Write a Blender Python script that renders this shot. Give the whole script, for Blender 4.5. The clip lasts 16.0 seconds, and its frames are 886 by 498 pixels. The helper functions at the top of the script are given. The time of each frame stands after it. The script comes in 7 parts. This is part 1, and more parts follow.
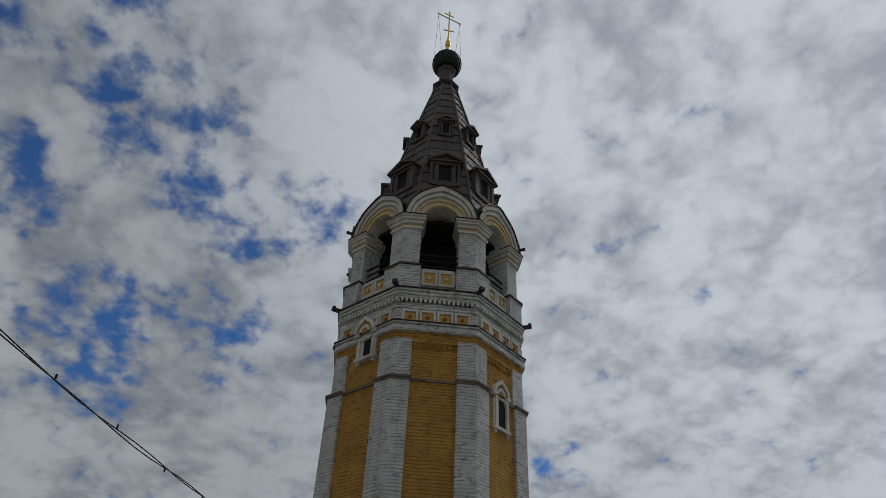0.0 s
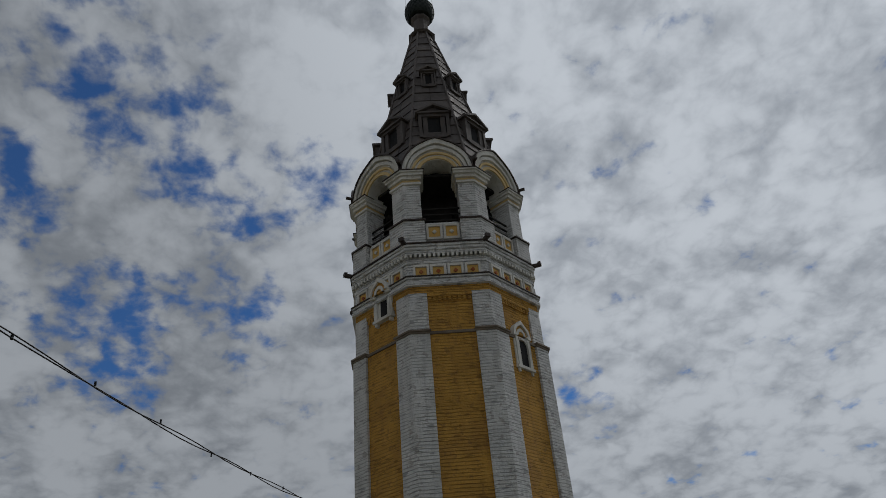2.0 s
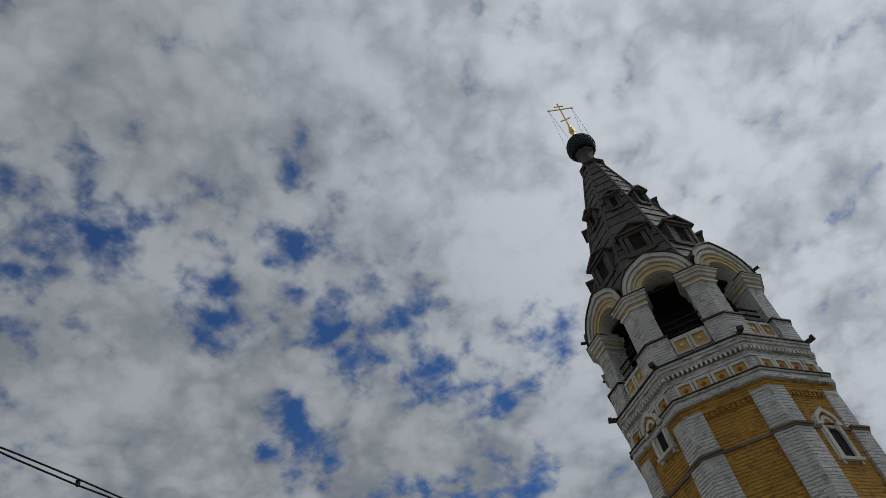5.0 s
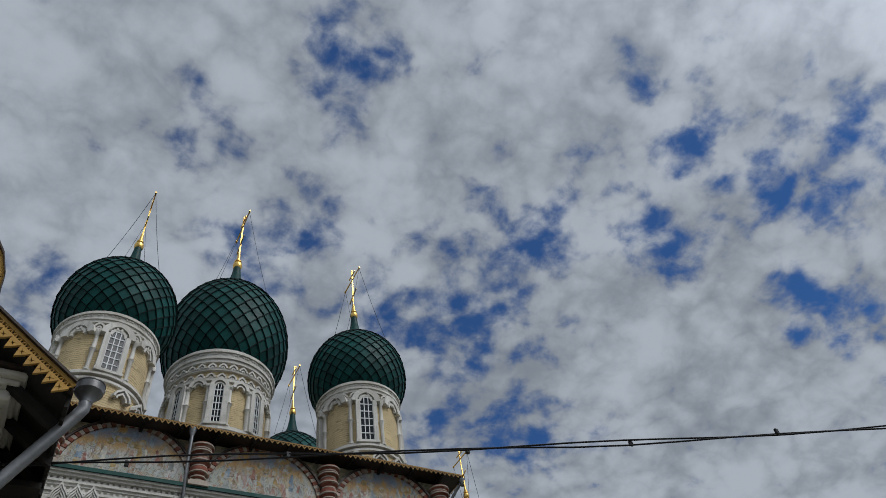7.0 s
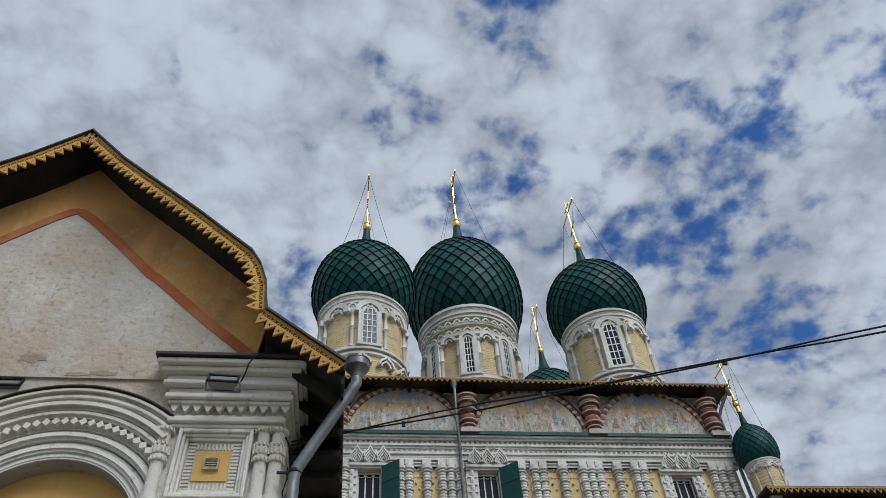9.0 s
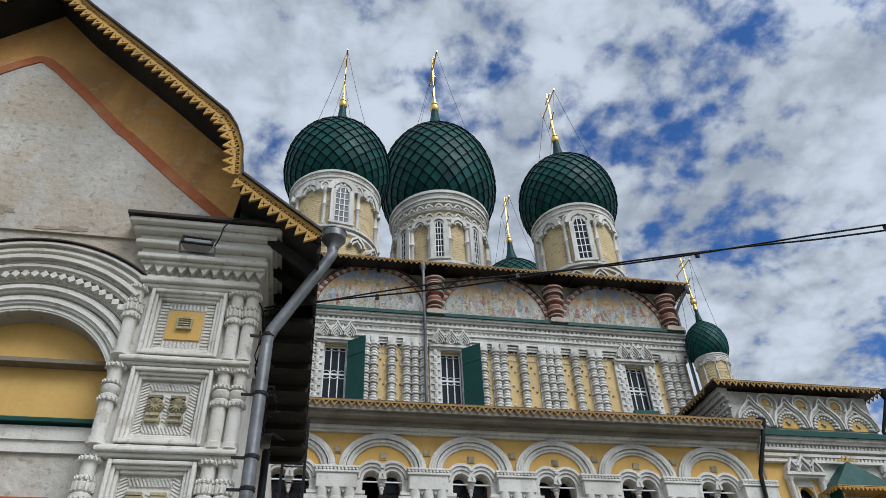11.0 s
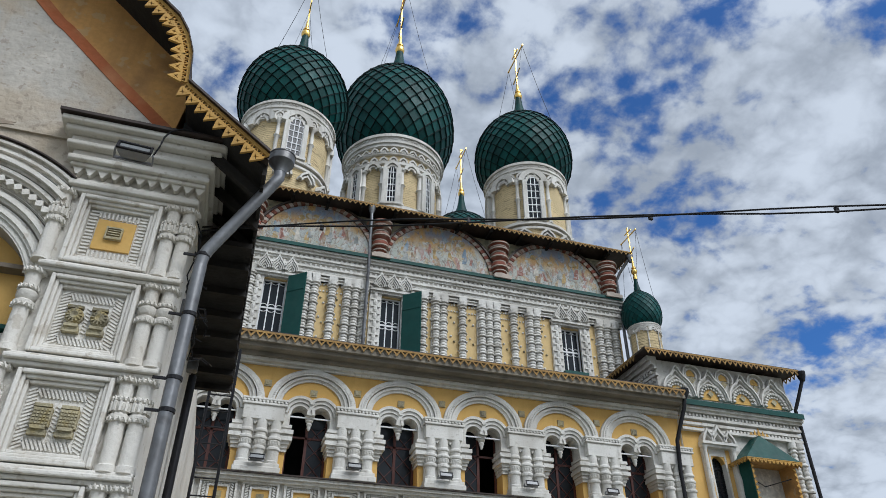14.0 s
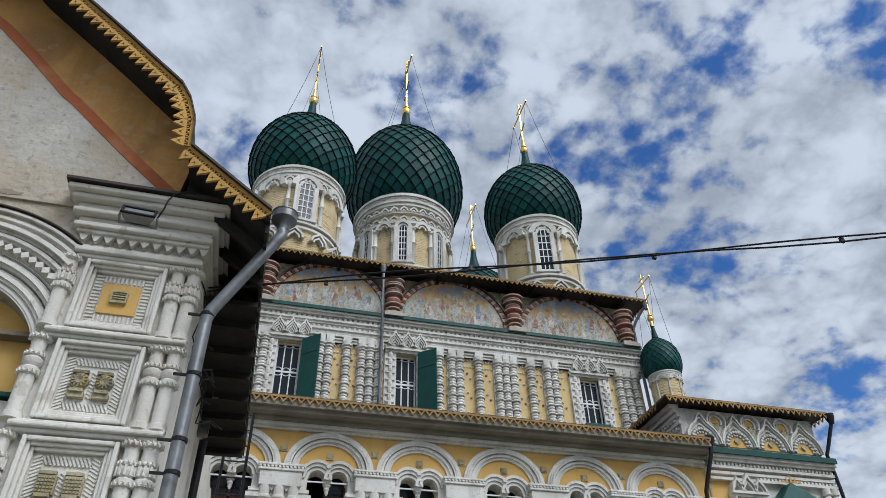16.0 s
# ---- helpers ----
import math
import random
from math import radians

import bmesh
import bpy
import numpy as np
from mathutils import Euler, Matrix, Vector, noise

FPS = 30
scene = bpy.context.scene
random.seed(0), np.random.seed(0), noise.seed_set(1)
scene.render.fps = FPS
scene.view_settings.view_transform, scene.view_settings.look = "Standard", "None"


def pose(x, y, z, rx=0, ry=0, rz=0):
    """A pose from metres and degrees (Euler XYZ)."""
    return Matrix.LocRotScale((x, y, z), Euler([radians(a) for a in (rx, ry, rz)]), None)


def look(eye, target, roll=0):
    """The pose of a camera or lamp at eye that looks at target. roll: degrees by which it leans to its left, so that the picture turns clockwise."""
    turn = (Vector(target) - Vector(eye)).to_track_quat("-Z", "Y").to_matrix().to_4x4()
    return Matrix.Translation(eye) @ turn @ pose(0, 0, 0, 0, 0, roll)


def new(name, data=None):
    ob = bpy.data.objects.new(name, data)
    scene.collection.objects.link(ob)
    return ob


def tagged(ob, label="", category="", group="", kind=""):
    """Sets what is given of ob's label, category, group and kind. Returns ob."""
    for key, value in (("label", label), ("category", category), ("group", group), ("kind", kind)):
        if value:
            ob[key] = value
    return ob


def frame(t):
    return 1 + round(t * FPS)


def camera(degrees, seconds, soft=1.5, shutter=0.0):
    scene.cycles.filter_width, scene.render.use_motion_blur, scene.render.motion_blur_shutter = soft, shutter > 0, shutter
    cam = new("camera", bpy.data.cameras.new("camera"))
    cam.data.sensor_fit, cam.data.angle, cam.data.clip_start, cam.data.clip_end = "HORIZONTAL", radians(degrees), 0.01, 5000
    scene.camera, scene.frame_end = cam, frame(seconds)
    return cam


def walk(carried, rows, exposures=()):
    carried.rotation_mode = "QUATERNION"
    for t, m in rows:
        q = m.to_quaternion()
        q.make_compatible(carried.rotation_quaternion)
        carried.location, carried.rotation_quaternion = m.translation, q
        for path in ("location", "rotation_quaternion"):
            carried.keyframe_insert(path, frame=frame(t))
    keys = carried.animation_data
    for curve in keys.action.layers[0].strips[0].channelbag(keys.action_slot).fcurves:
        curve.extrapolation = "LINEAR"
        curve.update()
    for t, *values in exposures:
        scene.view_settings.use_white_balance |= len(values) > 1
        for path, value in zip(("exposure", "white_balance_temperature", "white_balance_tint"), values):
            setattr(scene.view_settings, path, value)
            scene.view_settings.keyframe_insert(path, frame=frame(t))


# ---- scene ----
# ---- camera and light settings ----
# seconds, stops, white balance (kelvin, tint)
EXPOSURES = [(0, -0.72, 6400, 10), (1.6, -0.80, 6400, 10), (3.2, -0.74, 6450, 10), (5.5, -0.62, 6350, 10), (6.5, -0.45, 6200, 10), (7.5, -0.30, 6100, 10),
             (8.2, -0.12, 6050, 10), (10.3, 0.27, 6000, 10), (16, 0.30, 5950, 10)]
SKY_STRENGTH, CLOUD_STRENGTH, SUN_STRENGTH = 0.085, 0.72, 2.0
SKY_TINT = (0.45, 0.8, 1.15)
CLOUD_GREY, CLOUD_WHITE = (0.47, 0.515, 0.575), (0.87, 0.93, 1.0)
cam = camera(63.99, 16.0, soft=0.62)
walk(cam, [
    (0, pose(-0.086, -0.154, 1.540, 127.228, -2.163, -109.520)),
    (0.5, pose(-0.130, -0.121, 1.546, 126.676, 0.035, -109.407)),
    (1, pose(-0.191, -0.073, 1.548, 125.527, -0.461, -108.920)),
    (1.5, pose(-0.243, -0.029, 1.551, 122.287, 2.466, -107.071)),
    (2, pose(-0.271, -0.035, 1.543, 123.137, 4.581, -104.564)),
    (2.5, pose(-0.274, -0.093, 1.550, 127.090, 6.298, -100.792)),
    (3, pose(-0.252, -0.101, 1.555, 131.132, 5.796, -100.741)),
    (3.2, pose(-0.245, -0.105, 1.551, 131.687, 5.087, -101.629)),
    (5.3, pose(-0.250, -0.100, 1.580, 139.605, 10.521, -70.241)),
    (5.5, pose(-0.240, -0.100, 1.585, 139.347, 11.076, -65.542)),
    (6, pose(-0.190, -0.120, 1.590, 139.581, 10.229, -52.504)),
    (6.5, pose(-0.120, -0.150, 1.595, 140.104, 9.225, -39.369)),
    (7, pose(0.000, -0.200, 1.600, 140.667, 7.460, -27.645)),
    (7.5, pose(0.047, -0.328, 1.572, 140.388, 6.297, -16.334)),
    (8, pose(0.056, -0.327, 1.583, 140.028, 5.115, -9.722)),
    (8.2, pose(0.050, -0.322, 1.590, 140.067, 4.659, -6.625)),
    (10.3, pose(-0.013, -0.129, 1.616, 131.372, 2.186, -6.491)),
    (10.5, pose(-0.016, -0.136, 1.602, 130.722, 2.288, -7.804)),
    (11, pose(-0.051, -0.119, 1.595, 128.168, 1.955, -10.366)),
    (11.5, pose(-0.063, -0.078, 1.608, 126.642, 4.056, -10.932)),
    (12, pose(-0.056, -0.040, 1.631, 125.063, 1.902, -15.253)),
    (12.5, pose(-0.030, -0.030, 1.631, 124.163, 0.296, -17.467)),
    (13, pose(-0.010, -0.040, 1.599, 123.542, 0.037, -18.391)),
    (13.5, pose(0.000, -0.000, 1.600, 122.672, 0.169, -17.487)),
    (14, pose(-0.010, 0.103, 1.635, 124.032, -0.341, -17.194)),
    (14.5, pose(-0.014, 0.177, 1.631, 125.612, -0.142, -16.606)),
    (15, pose(-0.019, 0.192, 1.615, 125.873, -0.363, -16.419)),
    (15.5, pose(0.003, 0.212, 1.634, 128.448, -0.300, -14.826)),
    (16, pose(0.107, 0.124, 1.574, 128.720, 1.067, -14.679)),
], EXPOSURES)

# ---- sky, sun ----
# Breaks in the cloud cover: bearing from +y to +x, height (degrees), radius (degrees)
GAPS_A = [(-7.5, 43.5, 1.4), (-3.3, 61.4, 0.8), (6.4, 58.1, 1.2), (11.0, 51.9, 1.2), (13.8, 50.9, 1.7), (14.5, 49.0, 1.2), (17.5, 52.8, 1.6), (18.3, 46.6, 1.1), (24.6, 66.3, 2.1), (29.7, 67.0, 1.1), (29.8, 40.7, 0.8), (32.5, 37.0, 1.4), (33.0, 46.0, 1.1), (34.3, 47.8, 2.7), (35.3, 41.8, 1.1)]
GAPS_B = [(36.1, 38.4, 1.6), (37.9, 47.2, 2.3), (38.4, 35.7, 1.4), (39.9, 49.6, 2.3), (40.0, 40.5, 1.1), (40.2, 36.7, 2.3), (41.4, 52.3, 1.4), (42.0, 38.7, 1.4), (44.4, 47.7, 2.1), (46.7, 23.4, 1.6), (48.7, 47.9, 1.4), (48.7, 23.3, 1.3), (51.3, 23.8, 1.2), (54.8, 51.4, 0.9), (60.0, 47.3, 1.8)]
GAPS_C = [(61.4, 43.0, 1.6), (64.8, 48.6, 1.1), (68.1, 46.7, 1.1), (68.4, 35.6, 1.1), (70.1, 55.2, 0.7), (70.1, 48.1, 1.6), (70.2, 34.2, 1.1), (72.0, 29.7, 0.8), (72.6, 45.0, 1.5), (72.9, 34.4, 0.7), (74.1, 26.2, 0.9), (74.4, 46.5, 1.6), (75.5, 44.9, 0.9), (76.1, 54.2, 0.7), (76.4, 40.2, 1.1)]
GAPS_D = [(77.6, 23.9, 1.8), (78.8, 27.2, 1.6), (80.6, 39.3, 0.9), (81.1, 23.6, 1.0), (82.3, 40.3, 1.8), (82.6, 29.1, 0.9), (85.2, 29.5, 1.1), (88.3, 36.2, 1.6), (89.4, 28.6, 0.9), (90.2, 25.9, 0.9), (92.6, 38.4, 1.1), (94.4, 39.4, 1.1), (118.3, 19.3, 0.7)]

SUN_BEARING, SUN_HEIGHT = 150.0, 48.0


def bearing(az, el):
    a, e = radians(az), radians(el)
    return Vector((math.sin(a) * math.cos(e), math.cos(a) * math.cos(e), math.sin(e)))


world = bpy.data.worlds.new("sky")
scene.world = world
world.use_nodes = True
wt = world.node_tree
wn, wl = wt.nodes, wt.links
wn.clear()
w_dir = wn.new("ShaderNodeTexCoord").outputs["Generated"]


def w_math(op, a, b=None, c=None):
    n = wn.new("ShaderNodeMath")
    n.operation = op
    for s, v in zip(n.inputs, (a, b, c)):
        if v is None:
            continue
        if isinstance(v, (int, float)):
            s.default_value = v
        else:
            wl.new(v, s)
    return n.outputs[0]


def w_vec(op, a, b, c=None):
    n = wn.new("ShaderNodeVectorMath")
    n.operation = op
    for s, v in zip(n.inputs, (a, b, c)):
        if v is None:
            continue
        if isinstance(v, (tuple, Vector)):
            s.default_value = v
        else:
            wl.new(v, s)
    return n.outputs["Value"] if op == "DOT_PRODUCT" else n.outputs["Vector"]


def w_noise(vec, sc, det, rough=0.55, dist=0.0):
    n = wn.new("ShaderNodeTexNoise")
    n.inputs["Scale"].default_value, n.inputs["Detail"].default_value = sc, det
    n.inputs["Roughness"].default_value, n.inputs["Distortion"].default_value = rough, dist
    wl.new(vec, n.inputs["Vector"])
    return n


def w_ramp(v, a, b, lo=0.0, hi=1.0):
    r = wn.new("ShaderNodeMapRange")
    r.interpolation_type = "SMOOTHSTEP"
    for s, x in zip(r.inputs[1:5], (a, b, lo, hi)):
        s.default_value = x
    wl.new(v, r.inputs[0])
    return r.outputs[0]


def w_mix(fac, a, b):
    x = wn.new("ShaderNodeMix")
    x.data_type = "RGBA"
    for s, v in ((x.inputs[0], fac), (x.inputs[6], a), (x.inputs[7], b)):
        if isinstance(v, tuple):
            s.default_value = (*v, 1)
        else:
            wl.new(v, s)
    return x.outputs[2]


# the cloud layer lies on a plane overhead, so that it shrinks towards the horizon
w_up = w_math("MAXIMUM", wn.new("ShaderNodeSeparateXYZ").outputs[2], 0.0)
w_sep = w_up.node.inputs[0].links[0].from_node
wl.new(w_dir, w_sep.inputs[0])
w_den = w_math("ADD", w_up, 0.35)
w_cmb = wn.new("ShaderNodeCombineXYZ")
for i in (0, 1):
    wl.new(w_math("DIVIDE", w_sep.outputs[i], w_den), w_cmb.inputs[i])
w_plane = w_cmb.outputs[0]
w_wob = w_vec("MULTIPLY_ADD", w_noise(w_dir, 9.0, 4, 0.55).outputs["Color"], (0.09, 0.09, 0.09), w_vec("ADD", w_dir, (-0.045, -0.045, -0.045)))
w_wob = w_vec("NORMALIZE", w_wob, (0, 0, 0))
w_gap = None
for az, el, rad in GAPS_A + GAPS_B + GAPS_C + GAPS_D:
    d = w_vec("DOT_PRODUCT", w_wob, bearing(az, el))
    g = w_ramp(d, math.cos(radians(rad * 2.5 + 1.8)), 1.0, 0.0, min(1.0, 0.55 + 0.3 * rad))
    w_gap = g if w_gap is None else w_math("MAXIMUM", w_gap, g)
w_fine = w_noise(w_plane, 8.0, 10, 0.58, 0.15).outputs["Fac"]
w_cell = w_noise(w_plane, 21.0, 7, 0.53, 0.2).outputs["Fac"]
w_brk = w_math("MULTIPLY_ADD", w_cell, 0.62, w_math("MULTIPLY", w_fine, 0.58))
w_brk = w_math("MULTIPLY_ADD", w_math("SUBTRACT", w_brk, 0.6), 1.9, 0.6)


def w_billow(sc, det, shift):
    """Rounded heaps parted by thin creases."""
    n = w_noise(w_vec("ADD", w_plane, shift), sc, det, 0.5, 0.3).outputs["Fac"]
    return w_math("ABSOLUTE", w_math("MULTIPLY_ADD", n, 2.0, -1.0))


w_heap = w_math("MULTIPLY_ADD", w_billow(7.5, 2, (5.3, 2.1, 0.0)), 0.55, w_math("MULTIPLY", w_billow(18.0, 4, (0.7, 8.3, 0.0)), 0.45))
w_brk = w_math("MULTIPLY_ADD", w_heap, -0.34, w_math("ADD", w_brk, 0.045))
w_sum = w_math("MULTIPLY_ADD", w_gap, 0.33, w_brk)
w_open = w_ramp(w_sum, 0.76, 1.16, 0.0, 0.97)
# light and grey of the cloud itself: puffs, thinner and greyer at the breaks, brighter towards the sun
w_big = w_noise(w_plane, 2.2, 5, 0.5, 0.2).outputs["Fac"]
w_mid = w_noise(w_vec("ADD", w_plane, (3.1, 1.7, 0.0)), 7.0, 8, 0.52, 0.15).outputs["Fac"]
w_puff = w_noise(w_vec("ADD", w_plane, (1.3, 4.9, 0.0)), 11.0, 6, 0.5, 0.25).outputs["Fac"]
w_tone = w_math("MULTIPLY_ADD", w_mid, 0.62, w_math("MULTIPLY", w_big, 0.40))
w_tone = w_math("MULTIPLY_ADD", w_puff, 0.18, w_tone)
w_tone = w_math("MULTIPLY_ADD", w_heap, 0.45, w_tone)
w_tone = w_math("MULTIPLY_ADD", w_math("SUBTRACT", w_sum, 0.62), -0.22, w_tone)
w_tone = w_ramp(w_tone, 0.45, 0.80)
w_cloud = w_mix(w_tone, CLOUD_GREY, CLOUD_WHITE)
w_near = w_ramp(w_vec("DOT_PRODUCT", w_dir, bearing(SUN_BEARING, SUN_HEIGHT)), 0.55, 1.0, 0.83, 1.42)
w_cloud = w_vec("SCALE", w_cloud, (0, 0, 0))
wl.new(w_near, w_cloud.node.inputs["Scale"])
w_sky = wn.new("ShaderNodeTexSky")
w_sky.sky_type, w_sky.sun_disc = "NISHITA", False
w_sky.sun_elevation, w_sky.sun_rotation = radians(SUN_HEIGHT), radians(SUN_BEARING)
w_bg1, w_bg2 = wn.new("ShaderNodeBackground"), wn.new("ShaderNodeBackground")
w_sky.dust_density, w_sky.ozone_density, w_sky.air_density = 0.1, 5.0, 1.0
wl.new(w_vec("MULTIPLY", w_sky.outputs[0], SKY_TINT), w_bg1.inputs[0])
w_bg1.inputs[1].default_value = SKY_STRENGTH
wl.new(w_cloud, w_bg2.inputs[0])
w_bg2.inputs[1].default_value = CLOUD_STRENGTH
w_ms = wn.new("ShaderNodeMixShader")
wl.new(w_open, w_ms.inputs[0])
wl.new(w_bg2.outputs[0], w_ms.inputs[1])
wl.new(w_bg1.outputs[0], w_ms.inputs[2])
w_out = wn.new("ShaderNodeOutputWorld")
wl.new(w_ms.outputs[0], w_out.inputs[0])

sun_data = bpy.data.lights.new("sun", "SUN")
sun_data.energy, sun_data.angle, sun_data.color = SUN_STRENGTH, radians(32), (1.0, 0.97, 0.93)
sun = new("sun", sun_data)
sun.matrix_basis = look(bearing(SUN_BEARING, SUN_HEIGHT) * 80, (0, 0, 0))

# ---- materials ----
def nodes_of(m):
    m.use_nodes = True
    nt = m.node_tree
    return nt, nt.nodes, nt.links, nt.nodes["Principled BSDF"]


def mat(name, col, rough=0.8, metal=0.0, var=0.12, scale=1.5, grain=25.0, bump=0.25, stain=None, stain_amt=0.0,
        stain_scale=0.8, course=0.0, island=0.0, spec=0.4, fleck=None, fleck_amt=0.0, fleck_scale=6.0, streak=0.0):
    """A surface with colour variation at two scales, stains, worn flecks, fine relief and optional brick courses."""
    m = bpy.data.materials.new(name)
    nt, N, L, bs = nodes_of(m)
    co = N.new("ShaderNodeTexCoord").outputs["Object"]
    geo = N.new("ShaderNodeNewGeometry")
    pos = geo.outputs["Position"]

    def noise_of(sc, det=4, vec=pos, dist=0.0):
        n = N.new("ShaderNodeTexNoise")
        n.inputs["Scale"].default_value, n.inputs["Detail"].default_value = sc, det
        n.inputs["Distortion"].default_value = dist
        L.new(vec, n.inputs["Vector"])
        return n.outputs["Fac"]

    def ramp(v, a, b, lo=0.0, hi=1.0):
        r = N.new("ShaderNodeMapRange")
        r.inputs["From Min"].default_value, r.inputs["From Max"].default_value = a, b
        r.inputs["To Min"].default_value, r.inputs["To Max"].default_value = lo, hi
        r.interpolation_type = "SMOOTHSTEP"
        L.new(v, r.inputs["Value"])
        return r.outputs["Result"]

    def mix(fac, a, b, mode="MIX"):
        x = N.new("ShaderNodeMix")
        x.data_type, x.blend_type = "RGBA", mode
        for s, v in ((x.inputs[0], fac), (x.inputs[6], a), (x.inputs[7], b)):
            if isinstance(v, (tuple, list)):
                s.default_value = (*v, 1)
            elif isinstance(v, float):
                s.default_value = v
            else:
                L.new(v, s)
        return x.outputs[2]

    dark = tuple(c * (1 - var) for c in col)
    lite = tuple(min(1, c * (1 + var)) for c in col)
    c = mix(ramp(noise_of(scale), 0.3, 0.7), dark, lite)
    c = mix(ramp(noise_of(grain, 3), 0.35, 0.65, 0.0, 0.35), c, tuple(x * (1 - 1.6 * var) for x in col))
    if stain:
        c = mix(ramp(noise_of(stain_scale, 6, dist=0.6), 0.48, 0.66, 0.0, stain_amt), c, stain)
    if streak and stain:
        mp = N.new("ShaderNodeMapping")
        mp.inputs["Scale"].default_value = (5, 5, 0.35)
        L.new(pos, mp.inputs["Vector"])
        c = mix(ramp(noise_of(1.0, 5, mp.outputs[0]), 0.52, 0.7, 0.0, streak), c, stain)
    if fleck:
        c = mix(ramp(noise_of(fleck_scale, 8), 0.6, 0.66, 0.0, fleck_amt), c, fleck)
    if island:
        rnd = geo.outputs["Random Per Island"]
        c = mix(ramp(rnd, 0.0, 1.0, 0.0, 1.0), c, mix(1.0, c, (1 - island,) * 3, "MULTIPLY"))
    h = noise_of(grain, 5)
    if course:
        sep = N.new("ShaderNodeSeparateXYZ")
        wob = N.new("ShaderNodeVectorMath")
        wob.operation = "MULTIPLY_ADD"
        nn = N.new("ShaderNodeTexNoise")
        nn.inputs["Scale"].default_value = 2.5
        L.new(pos, nn.inputs["Vector"])
        L.new(nn.outputs["Color"], wob.inputs[0])
        wob.inputs[1].default_value = (0.0, 0.0, 0.05)
        L.new(pos, wob.inputs[2])
        L.new(wob.outputs[0], sep.inputs[0])
        fr = N.new("ShaderNodeMath")
        fr.operation = "MULTIPLY"
        fr.inputs[1].default_value = 1 / course
        L.new(sep.outputs["Z"], fr.inputs[0])
        pp = N.new("ShaderNodeMath")
        pp.operation = "PINGPONG"
        pp.inputs[1].default_value = 0.5
        L.new(fr.outputs[0], pp.inputs[0])
        joint = ramp(pp.outputs[0], 0.04, 0.16)
        gate = ramp(noise_of(1.7, 4), 0.30, 0.5)
        jm = N.new("ShaderNodeMix")
        jm.data_type = "FLOAT"
        L.new(gate, jm.inputs[0])
        jm.inputs[2].default_value = 1.0
        L.new(joint, jm.inputs[3])
        hh = N.new("ShaderNodeMath")
        hh.operation = "MULTIPLY_ADD"
        L.new(jm.outputs[0], hh.inputs[0])
        hh.inputs[1].default_value = 0.9
        L.new(h, hh.inputs[2])
        # spalled bricks
        big = ramp(noise_of(3.3, 7, dist=0.4), 0.60, 0.68, 1.0, 0.0)
        h2 = N.new("ShaderNodeMath")
        h2.operation = "MULTIPLY_ADD"
        L.new(big, h2.inputs[0])
        h2.inputs[1].default_value = 0.8
        L.new(hh.outputs[0], h2.inputs[2])
        h = h2.outputs[0]
        jd = ramp(jm.outputs[0], 0.0, 1.0, 0.45, 0.0)
        c = mix(jd, c, tuple(x * 0.35 for x in col))
        mp2 = N.new("ShaderNodeMapping")
        mp2.inputs["Scale"].default_value = (2.2, 2.2, 10.0)
        L.new(pos, mp2.inputs["Vector"])
        c = mix(ramp(noise_of(1.3, 5, mp2.outputs[0]), 0.58, 0.65, 0.0, 0.65), c, tuple(x * 0.36 for x in col))
    if bump:
        b = N.new("ShaderNodeBump")
        b.inputs["Strength"].default_value, b.inputs["Distance"].default_value = bump, (0.06 if course else 0.02)
        L.new(h, b.inputs["Height"])
        L.new(b.outputs[0], bs.inputs["Normal"])
    L.new(c, bs.inputs["Base Color"])
    bs.inputs["Metallic"].default_value = metal
    bs.inputs["Specular IOR Level"].default_value = spec
    L.new(ramp(noise_of(grain * 0.3), 0.2, 0.8, max(0.03, rough - 0.1), min(1, rough + 0.1)), bs.inputs["Roughness"])
    return m


WHITE = mat("white_limewash", (0.655, 0.64, 0.59), 0.9, var=0.09, stain=(0.36, 0.335, 0.285), stain_amt=0.45, streak=0.4, bump=0.5,
            fleck=(0.30, 0.27, 0.22), fleck_amt=0.35, fleck_scale=11)
WHITE_BRICK = mat("white_painted_brick", (0.74, 0.735, 0.715), 0.9, var=0.07, course=0.094, stain=(0.36, 0.35, 0.34), stain_amt=0.3,
                  stain_scale=1.6, streak=0.25, bump=0.95, fleck=(0.25, 0.19, 0.16), fleck_amt=0.4, fleck_scale=4)
PORCH_WHITE = mat("porch_limewash", (0.67, 0.645, 0.585), 0.88, var=0.06, grain=40, stain=(0.48, 0.43, 0.35), stain_amt=0.4, streak=0.3,
                  bump=0.4, fleck=(0.36, 0.31, 0.24), fleck_amt=0.5, fleck_scale=9)
YELLOW_BRICK = mat("ochre_painted_brick", (0.62, 0.335, 0.068), 0.9, var=0.12, course=0.094, stain=(0.42, 0.22, 0.06), stain_amt=0.5,
                   stain_scale=1.2, streak=0.35, bump=1.0, fleck=(0.25, 0.13, 0.05), fleck_amt=0.45, fleck_scale=5)
YELLOW = mat("ochre_plaster", (0.62, 0.39, 0.12), 0.9, var=0.06, stain=(0.50, 0.29, 0.07), stain_amt=0.4, streak=0.25, bump=0.2)
PALE_YELLOW = mat("pale_yellow_plaster", (0.64, 0.47, 0.22), 0.9, var=0.08, stain=(0.50, 0.38, 0.2), stain_amt=0.4, streak=0.3, bump=0.3)
DRUM_YELLOW = mat("pale_yellow_painted_brick", (0.63, 0.50, 0.28), 0.9, var=0.08, course=0.11, stain=(0.48, 0.38, 0.22), stain_amt=0.4, streak=0.3, bump=0.5)
